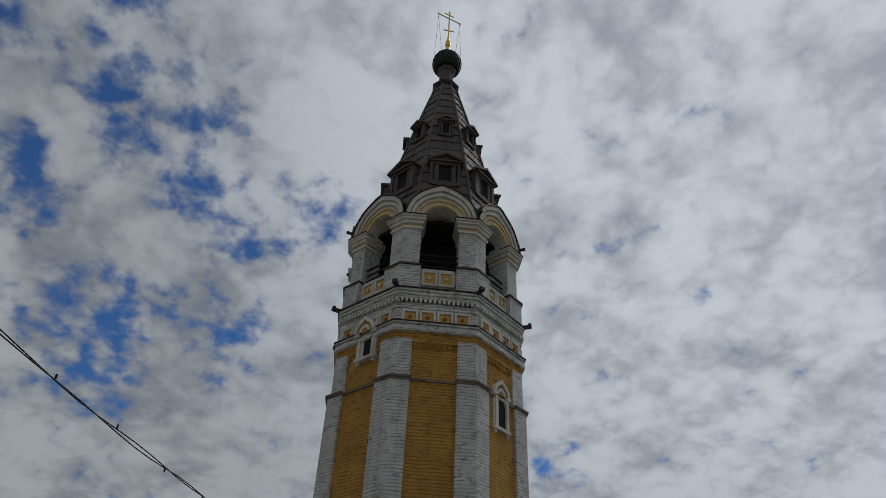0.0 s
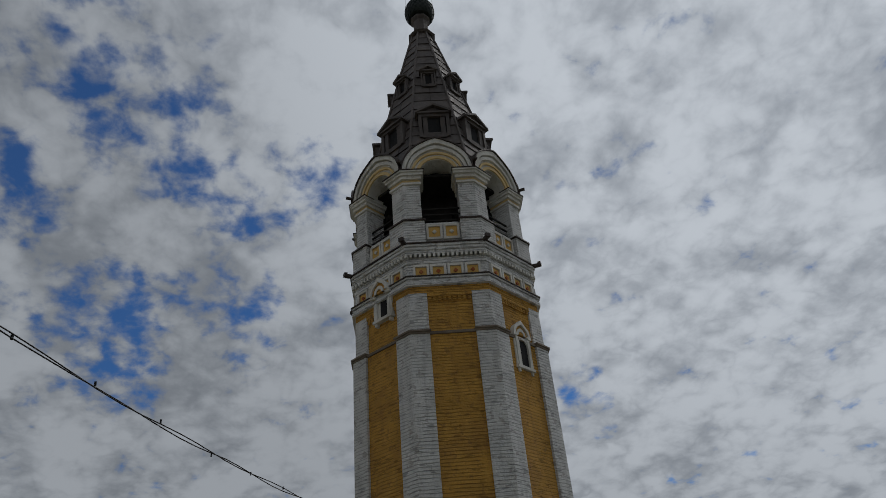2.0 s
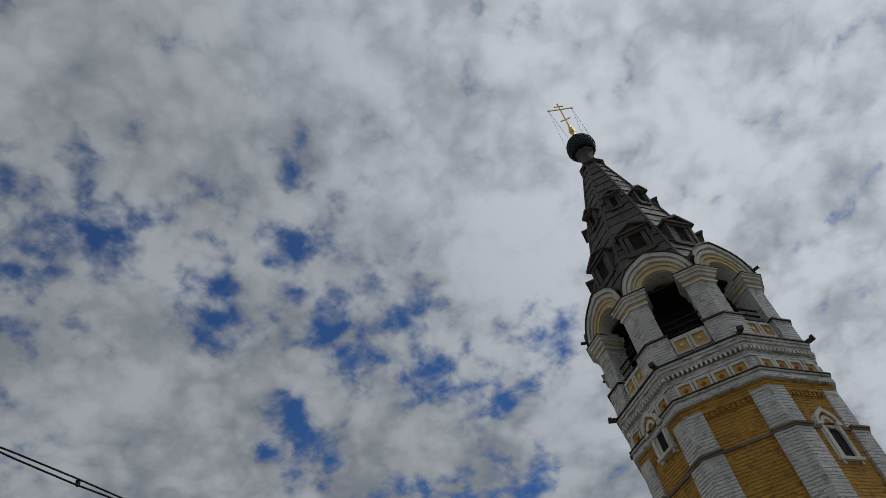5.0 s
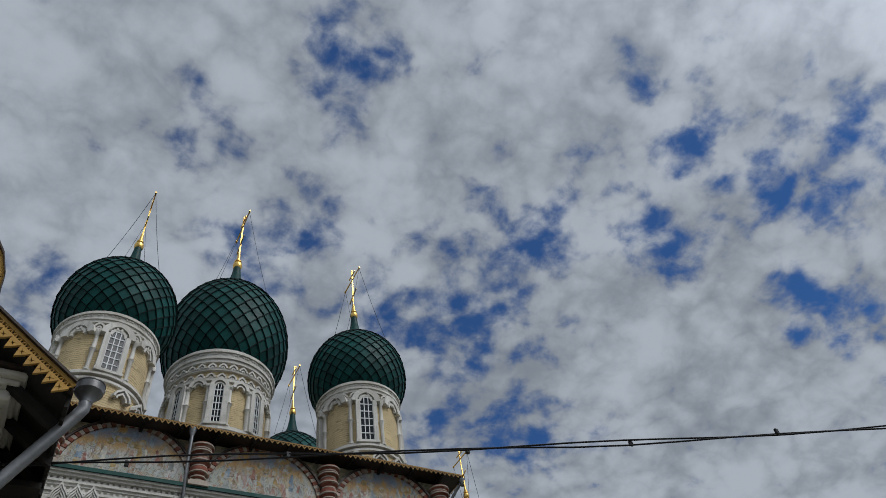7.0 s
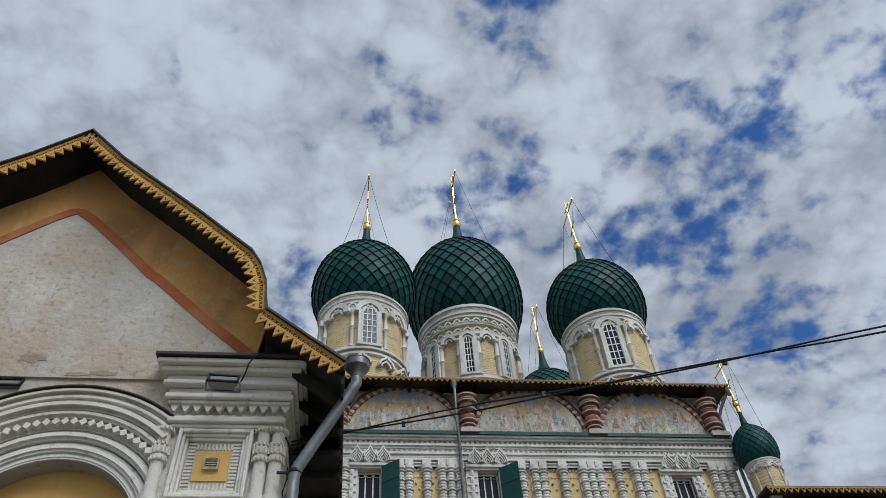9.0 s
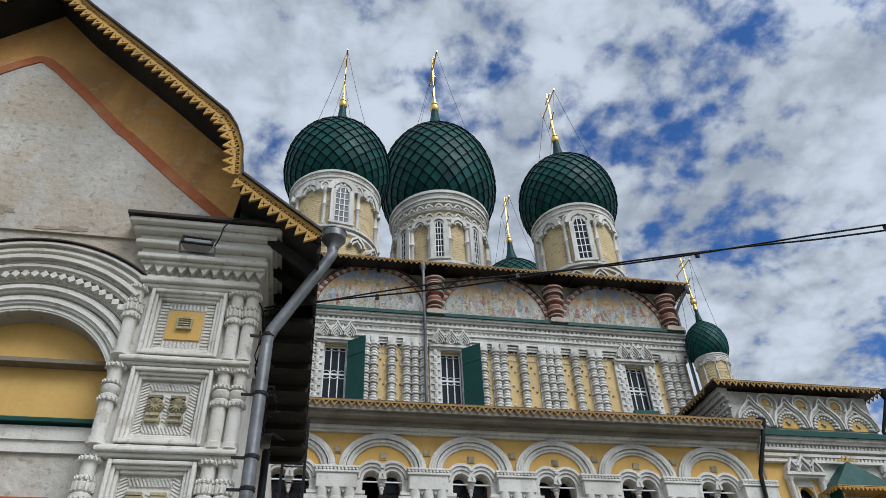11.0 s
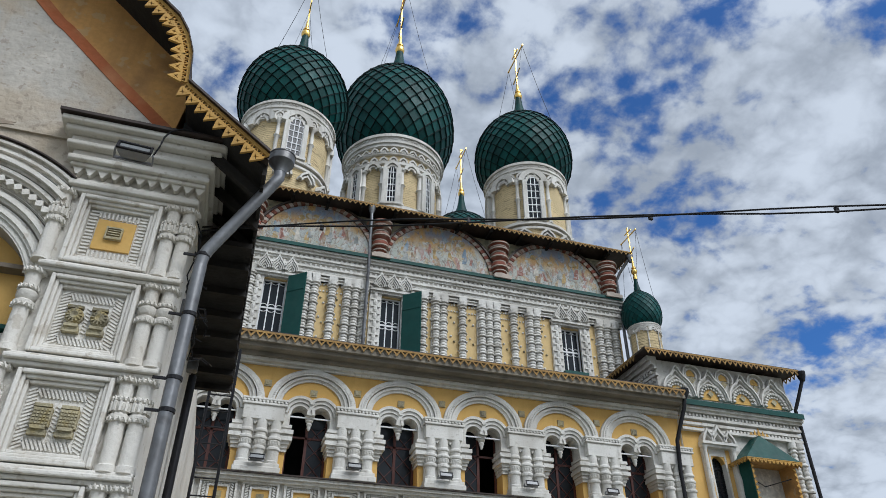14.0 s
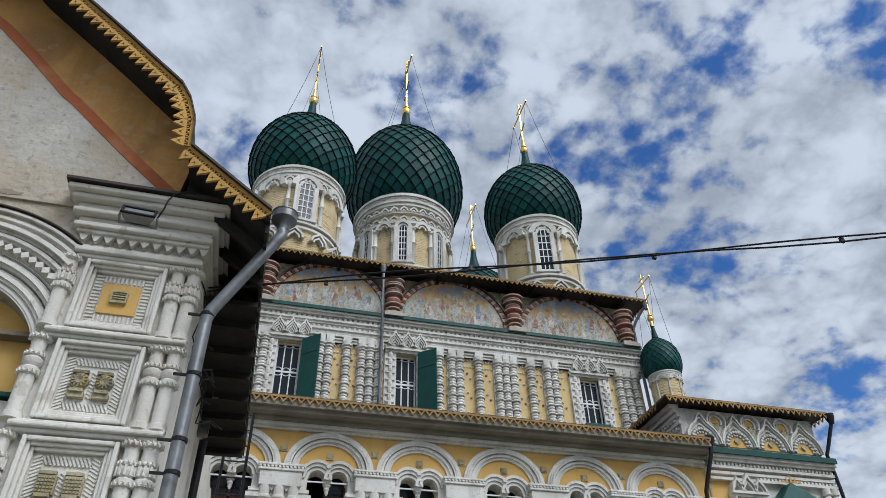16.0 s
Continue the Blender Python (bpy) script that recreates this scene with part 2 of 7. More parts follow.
GREEN = mat("dark_green_glazed_tile", (0.004, 0.072, 0.066), 0.50, var=0.2, grain=9, bump=0.12, island=0.35, spec=0.16,
            stain=(0.004, 0.036, 0.034), stain_amt=0.5, stain_scale=1.4)
GREEN_PAINT = mat("green_painted_tin", (0.006, 0.060, 0.050), 0.55, var=0.15, bump=0.1, stain=(0.015, 0.07, 0.058), stain_amt=0.5, spec=0.25)
SHINGLE = mat("dark_weathered_tent_tile", (0.115, 0.098, 0.09), 0.7, var=0.25, grain=14, bump=0.35, island=0.3, stain=(0.14, 0.115, 0.10),
              stain_amt=0.5, stain_scale=1.3)
# Near-black boards: shade under eaves and inside the belfry is in the colour.
SHADE_WOOD = mat("shaded_weathered_boards", (0.011, 0.0095, 0.008), 0.85, var=0.3, grain=18, bump=0.4, stain=(0.028, 0.024, 0.02), stain_amt=0.5)
OLIVE_BOARD = mat("olive_grey_boards", (0.235, 0.21, 0.165), 0.85, var=0.2, grain=18, bump=0.3, stain=(0.13, 0.115, 0.09), stain_amt=0.6)
GREY_WOOD = mat("grey_cornice_boards", (0.20, 0.165, 0.125), 0.85, var=0.2, grain=18, bump=0.3, stain=(0.10, 0.08, 0.06), stain_amt=0.6)
ROOF_TIN = mat("brown_roof_tin", (0.045, 0.032, 0.026), 0.5, metal=0.3, var=0.2, bump=0.1)
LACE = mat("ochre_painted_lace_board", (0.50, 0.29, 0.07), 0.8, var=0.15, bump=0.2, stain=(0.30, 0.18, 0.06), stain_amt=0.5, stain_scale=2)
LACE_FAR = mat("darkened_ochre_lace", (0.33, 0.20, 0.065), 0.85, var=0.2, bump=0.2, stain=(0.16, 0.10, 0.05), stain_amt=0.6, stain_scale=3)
GOLD = mat("gilded_metal", (0.80, 0.53, 0.15), 0.36, metal=1.0, var=0.05, bump=0.03)
IRON = mat("dark_iron", (0.018, 0.018, 0.02), 0.55, metal=0.6, var=0.2, bump=0.1)
PIPE = mat("grey_zinc_pipe", (0.20, 0.205, 0.21), 0.45, metal=0.6, var=0.2, bump=0.08, stain=(0.06, 0.055, 0.05), stain_amt=0.6, stain_scale=3)
RUST = mat("terracotta_paint", (0.34, 0.10, 0.035), 0.9, var=0.15, stain=(0.42, 0.2, 0.09), stain_amt=0.5, stain_scale=2)
OCHRE_BAND = mat("ochre_wash", (0.56, 0.30, 0.095), 0.9, var=0.14, stain=(0.26, 0.14, 0.06), stain_amt=0.75, stain_scale=1.3, streak=0.35, bump=0.35,
                 fleck=(0.50, 0.38, 0.22), fleck_amt=0.5, fleck_scale=5)
GABLE_WHITE = mat("gable_plaster", (0.47, 0.44, 0.385), 0.92, var=0.16, grain=15, stain=(0.40, 0.32, 0.22), stain_amt=0.6, stain_scale=1.3,
                  streak=0.35, bump=0.95, fleck=(0.25, 0.21, 0.165), fleck_amt=0.55, fleck_scale=16)
BRICK_RED = mat("painted_red_brick", (0.22, 0.072, 0.045), 0.9, var=0.25, grain=14, bump=0.4, island=0.4, stain=(0.42, 0.34, 0.27), stain_amt=0.6, stain_scale=2.5)
GREYTILE = mat("old_grey_glazed_tile", (0.34, 0.30, 0.19), 0.6, var=0.5, grain=30, bump=0.6, stain=(0.33, 0.26, 0.10), stain_amt=0.7, stain_scale=12)
FRAME_BROWN = mat("red_brown_window_wood", (0.075, 0.022, 0.015), 0.6, var=0.2, bump=0.15)
FRAME_WHITE = mat("white_window_paint", (0.72, 0.73, 0.73), 0.6, var=0.05, bump=0.1)
# Near-black colour that gives unlit rooms and openings their shade
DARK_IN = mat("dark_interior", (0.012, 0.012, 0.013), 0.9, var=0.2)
GROUND = mat("gravel_ground", (0.20, 0.19, 0.16), 0.95, var=0.2, grain=20, bump=0.5, stain=(0.07, 0.10, 0.04), stain_amt=0.7, stain_scale=0.2)
GLASS = bpy.data.materials.new("window_glass")
_nt, _n, _l, _b = nodes_of(GLASS)
_b.inputs["Base Color"].default_value = (0.02, 0.024, 0.028, 1)
_b.inputs["Roughness"].default_value = 0.06
_b.inputs["Specular IOR Level"].default_value = 0.15
BULB = bpy.data.materials.new("lamp_glass")
_nt, _n, _l, _b = nodes_of(BULB)
_b.inputs["Base Color"].default_value = (0.17, 0.18, 0.18, 1)
_b.inputs["Roughness"].default_value = 0.3


# ---- building kit: x along a facade, y into it, z up ----
def thing(name, label, category, at=(0, 0, 0), group="", kind=""):
    ob = new(name)
    ob.empty_display_size = 0.2
    ob.matrix_basis = Matrix.Translation(at)
    return tagged(ob, label, category, group, kind)


def part(name, bm, material, parent=None, label="", smooth=False, m=None, kind=""):
    me = bpy.data.meshes.new(name)
    bmesh.ops.recalc_face_normals(bm, faces=bm.faces[:])
    bm.to_mesh(me)
    bm.free()
    if smooth:
        me.shade_smooth()
        me.set_sharp_from_angle(angle=radians(38))
    me.materials.append(material)
    return place_mesh(name, me, parent, label, m, kind)


def place_mesh(name, me, parent=None, label="", m=None, kind=""):
    ob = new(name, me)
    if parent is not None:
        ob.parent = parent
        if parent.type == "EMPTY":
            ob.matrix_parent_inverse = parent.matrix_basis.inverted()
        else:
            ob.matrix_parent_inverse = parent.matrix_basis.inverted()
    if m is not None:
        ob.matrix_basis = m
    return tagged(ob, label, kind=kind)


def B():
    return bmesh.new()


def box(bm, x0, x1, y0, y1, z0, z1, m=None):
    vs = [bm.verts.new((x, y, z)) for x in (x0, x1) for y in (y0, y1) for z in (z0, z1)]
    for f in ((0, 1, 3, 2), (4, 6, 7, 5), (0, 4, 5, 1), (2, 3, 7, 6), (0, 2, 6, 4), (1, 5, 7, 3)):
        bm.faces.new([vs[i] for i in f])
    if m is not None:
        for v in vs:
            v.co = m @ v.co
    return bm


def prism(bm, pts, y0, y1, m=None):
    """A closed outline in x, z pushed from y0 to y1."""
    a = [bm.verts.new((x, y0, z)) for x, z in pts]
    b = [bm.verts.new((x, y1, z)) for x, z in pts]
    bm.faces.new(a)
    bm.faces.new(b[::-1])
    n = len(pts)
    for i in range(n):
        bm.faces.new((a[i], b[i], b[(i + 1) % n], a[(i + 1) % n]))
    if m is not None:
        for v in a + b:
            v.co = m @ v.co
    return bm


def strip(bm, inner, outer, y0, y1, m=None, closed=False):
    """A band between two polylines in x, z, with depth."""
    n = len(inner)
    r = [[bm.verts.new((p[0], y, p[1])) for p in line] for line in (inner, outer) for y in (y0, y1)]
    i0, i1, o0, o1 = r
    for k in range(n if closed else n - 1):
        j = (k + 1) % n
        for q in ((i0[k], i0[j], o0[j], o0[k]), (i1[k], o1[k], o1[j], i1[j]), (o0[k], o0[j], o1[j], o1[k]), (i0[k], i1[k], i1[j], i0[j])):
            bm.faces.new(q)
    if not closed:
        bm.faces.new((i0[0], o0[0], o1[0], i1[0]))
        bm.faces.new((i0[-1], i1[-1], o1[-1], o0[-1]))
    if m is not None:
        for line in r:
            for v in line:
                v.co = m @ v.co
    return bm


def arc(cx, cz, rx, rz=None, a0=180, a1=0, n=20, tip=0.0):
    rz = rx if rz is None else rz
    out = []
    for i in range(n + 1):
        a = radians(a0 + (a1 - a0) * i / n)
        k = 1 + tip * math.exp(-((math.degrees(a) - 90) / 13.0) ** 2)
        out.append((cx + rx * math.cos(a), cz + rz * math.sin(a) * k))
    return out


def lathe(bm, prof, n=16, at=(0, 0, 0), m=None, a0=0.0, closed=True):
    """A profile of (radius, height) turned about z."""
    rows = []
    for r, z in prof:
        rows.append([bm.verts.new((at[0] + r * math.cos(a0 + 2 * math.pi * k / n), at[1] + r * math.sin(a0 + 2 * math.pi * k / n), at[2] + z)) for k in range(n)])
    for a, b in zip(rows, rows[1:]):
        for k in range(n):
            bm.faces.new((a[k], a[(k + 1) % n], b[(k + 1) % n], b[k]))
    if closed:
        bm.faces.new(rows[0][::-1])
        bm.faces.new(rows[-1])
    if m is not None:
        for row in rows:
            for v in row:
                v.co = m @ v.co
    return bm


def tube(bm, pts, r, n=8):
    pts = [Vector(p) for p in pts]
    rows = []
    for i, p in enumerate(pts):
        d = (pts[min(i + 1, len(pts) - 1)] - pts[max(i - 1, 0)]).normalized()
        u = d.orthogonal().normalized() if abs(d.z) > 0.99 else Vector((0, 0, 1)).cross(d).normalized()
        w = d.cross(u)
        rr = r[i] if isinstance(r, (list, tuple)) else r
        rows.append([bm.verts.new(p + rr * (math.cos(2 * math.pi * k / n) * u + math.sin(2 * math.pi * k / n) * w)) for k in range(n)])
    for a, b in zip(rows, rows[1:]):
        for k in range(n):
            bm.faces.new((a[k], a[(k + 1) % n], b[(k + 1) % n], b[k]))
    bm.faces.new(rows[0][::-1])
    bm.faces.new(rows[-1])
    return bm


def cornice(bm, x0, x1, y, steps, m=None, ends=True):
    """Mouldings along x: steps of (z0, z1, how far they stand out of the wall at y)."""
    for z0, z1, p in steps:
        e = p if ends else 0
        box(bm, x0 - e, x1 + e, y - p, y + 0.02, z0, z1, m)
    return bm


def wall_with_holes(bm, x0, x1, z0, z1, y0, y1, holes, m=None):
    """One welded wall from y0 to y1 with rectangular openings (xa, xb, za, zb) that go through it."""
    xs = sorted({x0, x1, *(h[0] for h in holes), *(h[1] for h in holes)})
    zs = sorted({z0, z1, *(h[2] for h in holes), *(h[3] for h in holes)})

    def solid(i, j):
        if not (0 <= i < len(xs) - 1 and 0 <= j < len(zs) - 1):
            return False
        cx, cz = (xs[i] + xs[i + 1]) / 2, (zs[j] + zs[j + 1]) / 2
        return not any(h[0] < cx < h[1] and h[2] < cz < h[3] for h in holes)
    vert = {}

    def V(i, j, y):
        if (i, j, y) not in vert:
            p = Vector((xs[i], y, zs[j]))
            vert[i, j, y] = bm.verts.new(m @ p if m is not None else p)
        return vert[i, j, y]
    for i in range(len(xs) - 1):
        for j in range(len(zs) - 1):
            if not solid(i, j):
                continue
            for y in (y0, y1):
                bm.faces.new((V(i, j, y), V(i + 1, j, y), V(i + 1, j + 1, y), V(i, j + 1, y)))
            for di, dj, a, b in ((-1, 0, (0, 0), (0, 1)), (1, 0, (1, 0), (1, 1)), (0, -1, (0, 0), (1, 0)), (0, 1, (0, 1), (1, 1))):
                if not solid(i + di, j + dj):
                    bm.faces.new((V(i + a[0], j + a[1], y0), V(i + b[0], j + b[1], y0), V(i + b[0], j + b[1], y1), V(i + a[0], j + a[1], y1)))
    return bm


# ---- ground ----
bm = B()
box(bm, -900, 900, -900, 900, -0.3, 0)
tagged(part("ground", bm, GROUND), "gravel and worn grass churchyard ground", "ground", kind="structure")


# ---- shared ornaments ----
def lace_path(bm, pts, m, tooth=0.16, drop=0.16, top=0.10, thick=0.025):
    """A pierced lace board hung along a polyline of (x, z): a rail, a row of petals, and stepped teeth each cut by a four-pointed star."""
    for (xa, za), (xb, zb) in zip(pts, pts[1:]):
        ln = math.hypot(xb - xa, zb - za)
        ang = math.atan2(zb - za, xb - xa)
        k = max(1, round(ln / tooth))
        w = ln / k
        mm = m @ Matrix.Translation((xa, 0, za)) @ Matrix.Rotation(-ang, 4, "Y")
        box(bm, 0, ln, 0, thick, -top * 0.38, 0, mm)
        box(bm, 0, ln, 0.001, thick - 0.001, -top * 0.92, -top * 0.78, mm)
        for i in range(k):
            x = i * w
            for q in (0.0, 0.5):
                c = x + w * (q + 0.25)
                prism(bm, [(c - w * 0.25, -top * 0.37), (c - w * 0.17, -top * 0.37), (c - w * 0.04, -top * 0.80), (c - w * 0.13, -top * 0.80)], 0.003, thick - 0.003, mm)
                prism(bm, [(c + w * 0.17, -top * 0.37), (c + w * 0.25, -top * 0.37), (c + w * 0.13, -top * 0.80), (c + w * 0.04, -top * 0.80)], 0.003, thick - 0.003, mm)
            cx, cz, hx, hz = x + w / 2, -top * 0.92 - drop * 0.34, w * 0.5, drop * 0.34
            outer = [(cx - hx, cz + hz), (cx, cz + hz), (cx + hx, cz + hz), (cx + hx * 0.72, cz), (cx + hx * 0.5, cz - hz * 0.55), (cx, cz - drop * 0.66), (cx - hx * 0.5, cz - hz * 0.55), (cx - hx * 0.72, cz)]
            sx, sz = hx * 0.52, hz * 0.62
            inner = [(cx - sx, cz + sz), (cx, cz + sz * 0.25), (cx + sx, cz + sz), (cx + sx * 0.25, cz), (cx + sx * 0.8, cz - sz), (cx, cz - sz * 0.25), (cx - sx * 0.8, cz - sz), (cx - sx * 0.25, cz)]
            strip(bm, inner, outer, 0, thick, mm, closed=True)
    return bm


def far_lace(bm, pts, m, tooth=0.2, drop=0.13, top=0.05, thick=0.02):
    """A slim zigzag lace edge."""
    for (xa, za), (xb, zb) in zip(pts, pts[1:]):
        k = max(1, round((xb - xa) / tooth))
        w = (xb - xa) / k
        mm = m @ Matrix.Translation((xa, 0, za))
        box(bm, 0, xb - xa, 0, thick, -top, 0, mm)
        for i in range(k):
            x = i * w
            strip(bm, [(x + w * 0.22, -top), (x + w * 0.5, -top - drop * 0.5), (x + w * 0.78, -top)], [(x + w * 0.02, -top), (x + w * 0.5, -top - drop), (x + w * 0.98, -top)], 0, thick, mm)
    return bm


def bead_column(name, x, y, z0, z1, r, parent, material, beads=9, n=10):
    """A turned baluster column with rings."""
    prof = []
    h = z1 - z0
    beads = round(beads * 1.7)
    prof += [(r * 1.45, 0), (r * 1.45, 0.06 * h / 2)]
    for i in range(beads):
        a = 0.05 * h + (i / beads) * 0.9 * h
        b = 0.9 * h / beads
        if i % 3 == 2:
            prof += [(r * 0.8, a), (r * 1.4, a + b * 0.12), (r * 1.45, a + b * 0.4), (r * 1.2, a + b * 0.6), (r * 0.85, a + b * 0.95)]
        else:
            prof += [(r * 0.84, a), (r * 1.04, a + b * 0.2), (r * 1.08, a + b * 0.5), (r * 1.02, a + b * 0.8), (r * 0.84, a + b * 0.98)]
    prof += [(r * 1.5, 0.955 * h), (r * 1.5, h)]
    bm = B()
    lathe(bm, prof, n, (x, y, z0))
    return part(name, bm, material, parent, smooth=True)


def lattice_window(parent, x0, x1, z0, z1, y, panes_x=3, panes_z=3, frame_mat=None, arch=False, name="window"):
    """A window set in an opening: frame, glass, glazing bars and a small lattice of arcs over each pane row."""
    fm = frame_mat or FRAME_WHITE
    t = 0.045
    bm = B()
    for a in ((x0, x0 + t, z0, z1), (x1 - t, x1, z0, z1), (x0 + t, x1 - t, z0, z0 + t), (x0 + t, x1 - t, z1 - t, z1)):
        box(bm, a[0], a[1], y - 0.03, y + 0.05, a[2], a[3])
    w = part(name, bm, fm, parent)
    bm = B()
    box(bm, x0 + t, x1 - t, y + 0.02, y + 0.03, z0 + t, z1 - t)
    part("pane", bm, GLASS, w)
    bm = B()
    for i in range(1, panes_z):
        z = z0 + (z1 - z0) * i / panes_z
        box(bm, x0 + t, x1 - t, y - 0.012, y + 0.02, z - 0.03, z + 0.03)
    for j in range(panes_z):
        za, zb = z0 + (z1 - z0) * j / panes_z, z0 + (z1 - z0) * (j + 1) / panes_z
        for i in range(1, panes_x + 1):
            x = x0 + (x1 - x0) * i / panes_x
            if i < panes_x:
                box(bm, x - 0.019, x + 0.019, y - 0.008, y + 0.02, za + 0.03, zb - 0.03)
            cx, rr = x - (x1 - x0) / panes_x / 2, (x1 - x0) / panes_x / 2
            for q in (0, 1):
                cz, s = (zb - 0.03 - rr * 0.2, -1) if q else (za + 0.03 + rr * 0.2, 1)
                o = [(cx + rr * math.cos(radians(a)), cz + s * rr * 0.8 * math.sin(radians(a))) for a in range(180, -1, -30)]
                o2 = [(cx + (rr - 0.024) * math.cos(radians(a)), cz + s * (rr - 0.024) * 0.8 * math.sin(radians(a))) for a in range(180, -1, -30)]
                strip(bm, o2, o, y - 0.006, y + 0.018)
    part("glazing_grid", bm, fm, w)
    return w


def cross_on(parent, x, y, z0, z1, turn=0.0, spread=0.55):
    """A gilded ball and an eight-ended cross on a stem, with thin stays."""
    h = z1 - z0
    m = Matrix.Translation((x, y, z0)) @ Matrix.Rotation(radians(turn), 4, "Z")
    bm = B()
    rb = h * 0.058
    lathe(bm, [(rb * 0.7, -rb * 3.0), (rb * 0.55, -rb), (rb * 0.9, -rb * 0.6), (rb, 0), (rb * 0.9, rb * 0.6), (rb * 0.4, rb), (rb * 0.75, rb * 1.2),
               (rb * 0.75, rb * 1.5), (rb * 0.45, rb * 1.8), (rb * 0.3, rb * 4.2)], 14, (0, 0, 0), m)
    ball = part("gilded_ball", bm, GOLD, parent, smooth=True)
    bm = B()
    t = h * 0.0092
    box(bm, -t, t, -t, t, rb, h, m)
    w = h * spread / 2
    box(bm, -w, w, -t * 0.8, t * 0.8, h * 0.80, h * 0.80 + 2 * t, m)
    box(bm, -w * 0.4, w * 0.4, -t * 0.8, t * 0.8, h * 0.91, h * 0.91 + 2 * t, m)
    box(bm, -w * 0.5, w * 0.5, -t * 0.8, t * 0.8, h * 0.42, h * 0.42 + 2 * t, m @ Matrix.Translation((0, 0, h * 0.43)) @ Matrix.Rotation(radians(22), 4, "Y") @ Matrix.Translation((0, 0, -h * 0.43)))
    for dx, dz in ((-w, 0.80), (w, 0.80), (0, 1.0)):
        box(bm, dx - t * 1.6, dx + t * 1.6, -t * 1.1, t * 1.1, h * dz - t * 0.6, h * dz + t * 2.6, m)
    part("cross", bm, GOLD, parent, "gilded eight-ended cross")
    return m, w, h


def stays(parent, m, w, h, drop, radius):
    for sx in (-1, 1):
        for sy in (-1, 1):
            a = m @ Vector((sx * w * 0.98, 0, h * 0.81))
            b = m @ Vector((sx * radius, sy * radius * 0.8, -drop))
            bm = B()
            pts = [a.lerp(b, i / 6) + Vector((0, 0, -0.06 * h * math.sin(math.pi * i / 6))) for i in range(7)]
            tube(bm, pts, 0.011 if h > 3 else 0.007, 4)
            part("stay_chain", bm, IRON, parent)


SEAM = mat("dark_seam_tin", (0.002, 0.011, 0.010), 0.7, var=0.2, bump=0.05, spec=0.15)
ONION = ((0.765, 0.0), (0.84, 0.09), (0.915, 0.22), (0.965, 0.36), (0.993, 0.52), (1.0, 0.68), (0.985, 0.86), (0.94, 1.04), (0.865, 1.21), (0.76, 1.37),
         (0.63, 1.51), (0.48, 1.63), (0.33, 1.73), (0.21, 1.81), (0.14, 1.90), (0.105, 2.02), (0.085, 2.14))


def onion_at(s):
    """Radius and height on the unit onion at a share s of its outline."""
    seg = [math.hypot(b[0] - a[0], b[1] - a[1]) for a, b in zip(ONION, ONION[1:])]
    d = s * sum(seg)
    for (a, b), ln in zip(zip(ONION, ONION[1:]), seg):
        if d <= ln:
            k = d / ln
            return a[0] + (b[0] - a[0]) * k, a[1] + (b[1] - a[1]) * k
        d -= ln
    return ONION[-1]


def scaled_dome(parent, x, y, z, R, around=28, material=None, zs=1.0):
    """An onion dome: a dark core under rows of pointed diamond scales, each standing off at its tip."""
    material = material or GREEN
    bm = B()
    lathe(bm, [(r * R * 0.985, h * R * zs) for r, h in ONION], 40, (x, y, z))
    core = part("dome", bm, material, parent, smooth=True)
    rows = max(8, round(around * 0.80))
    bm = B()

    def P(s, th, off):
        r, h = onion_at(min(max(s, 0), 1))
        r = r * R + off
        return Vector((x + r * math.cos(th), y + r * math.sin(th), z + h * R * zs))
    for i in range(rows):
        s0, s1, s2 = (i - 1) / rows, i / rows, (i + 1) / rows
        if s2 > 0.93:
            break
        for k in range(around):
            th = 2 * math.pi * (k + 0.5 * (i % 2)) / around
            d = math.pi / around
            j = random.uniform(0.5, 1.5) * R * 0.006
            lo, lf, rt, up = [bm.verts.new(p) for p in (P(s0, th, 0.020 * R + j), P(s1, th - d * 0.97, 0.012 * R), P(s1, th + d * 0.97, 0.012 * R), P(s2, th, 0.001 * R))]
            bm.faces.new((lo, rt, lf))
            bm.faces.new((rt, up, lf))
            lo2, lf2, rt2 = [bm.verts.new(p) for p in (P(s0, th, -0.01 * R), P(s1, th - d * 0.97, -0.015 * R), P(s1, th + d * 0.97, -0.015 * R))]
            bm.faces.new((lf, lf2, lo2, lo))
            bm.faces.new((lo, lo2, rt2, rt))
    part("scale_cladding", bm, material, core, "dark green diamond scales", kind="stuff")
    # rolled seams along the lower edges of the scales
    bm = B()
    for i in range(rows):
        s0, s1 = (i - 1) / rows, i / rows
        if s1 > 0.90 or i == 0:
            continue
        for k in range(around):
            th = 2 * math.pi * (k + 0.5 * (i % 2)) / around
            for d in (-1, 1):
                tube(bm, [P(s0, th, 0.022 * R), P(s1, th + d * math.pi / around, 0.014 * R)], 0.0095 * R, 3)
    part("seam_net", bm, SEAM, core, kind="stuff")
    return core


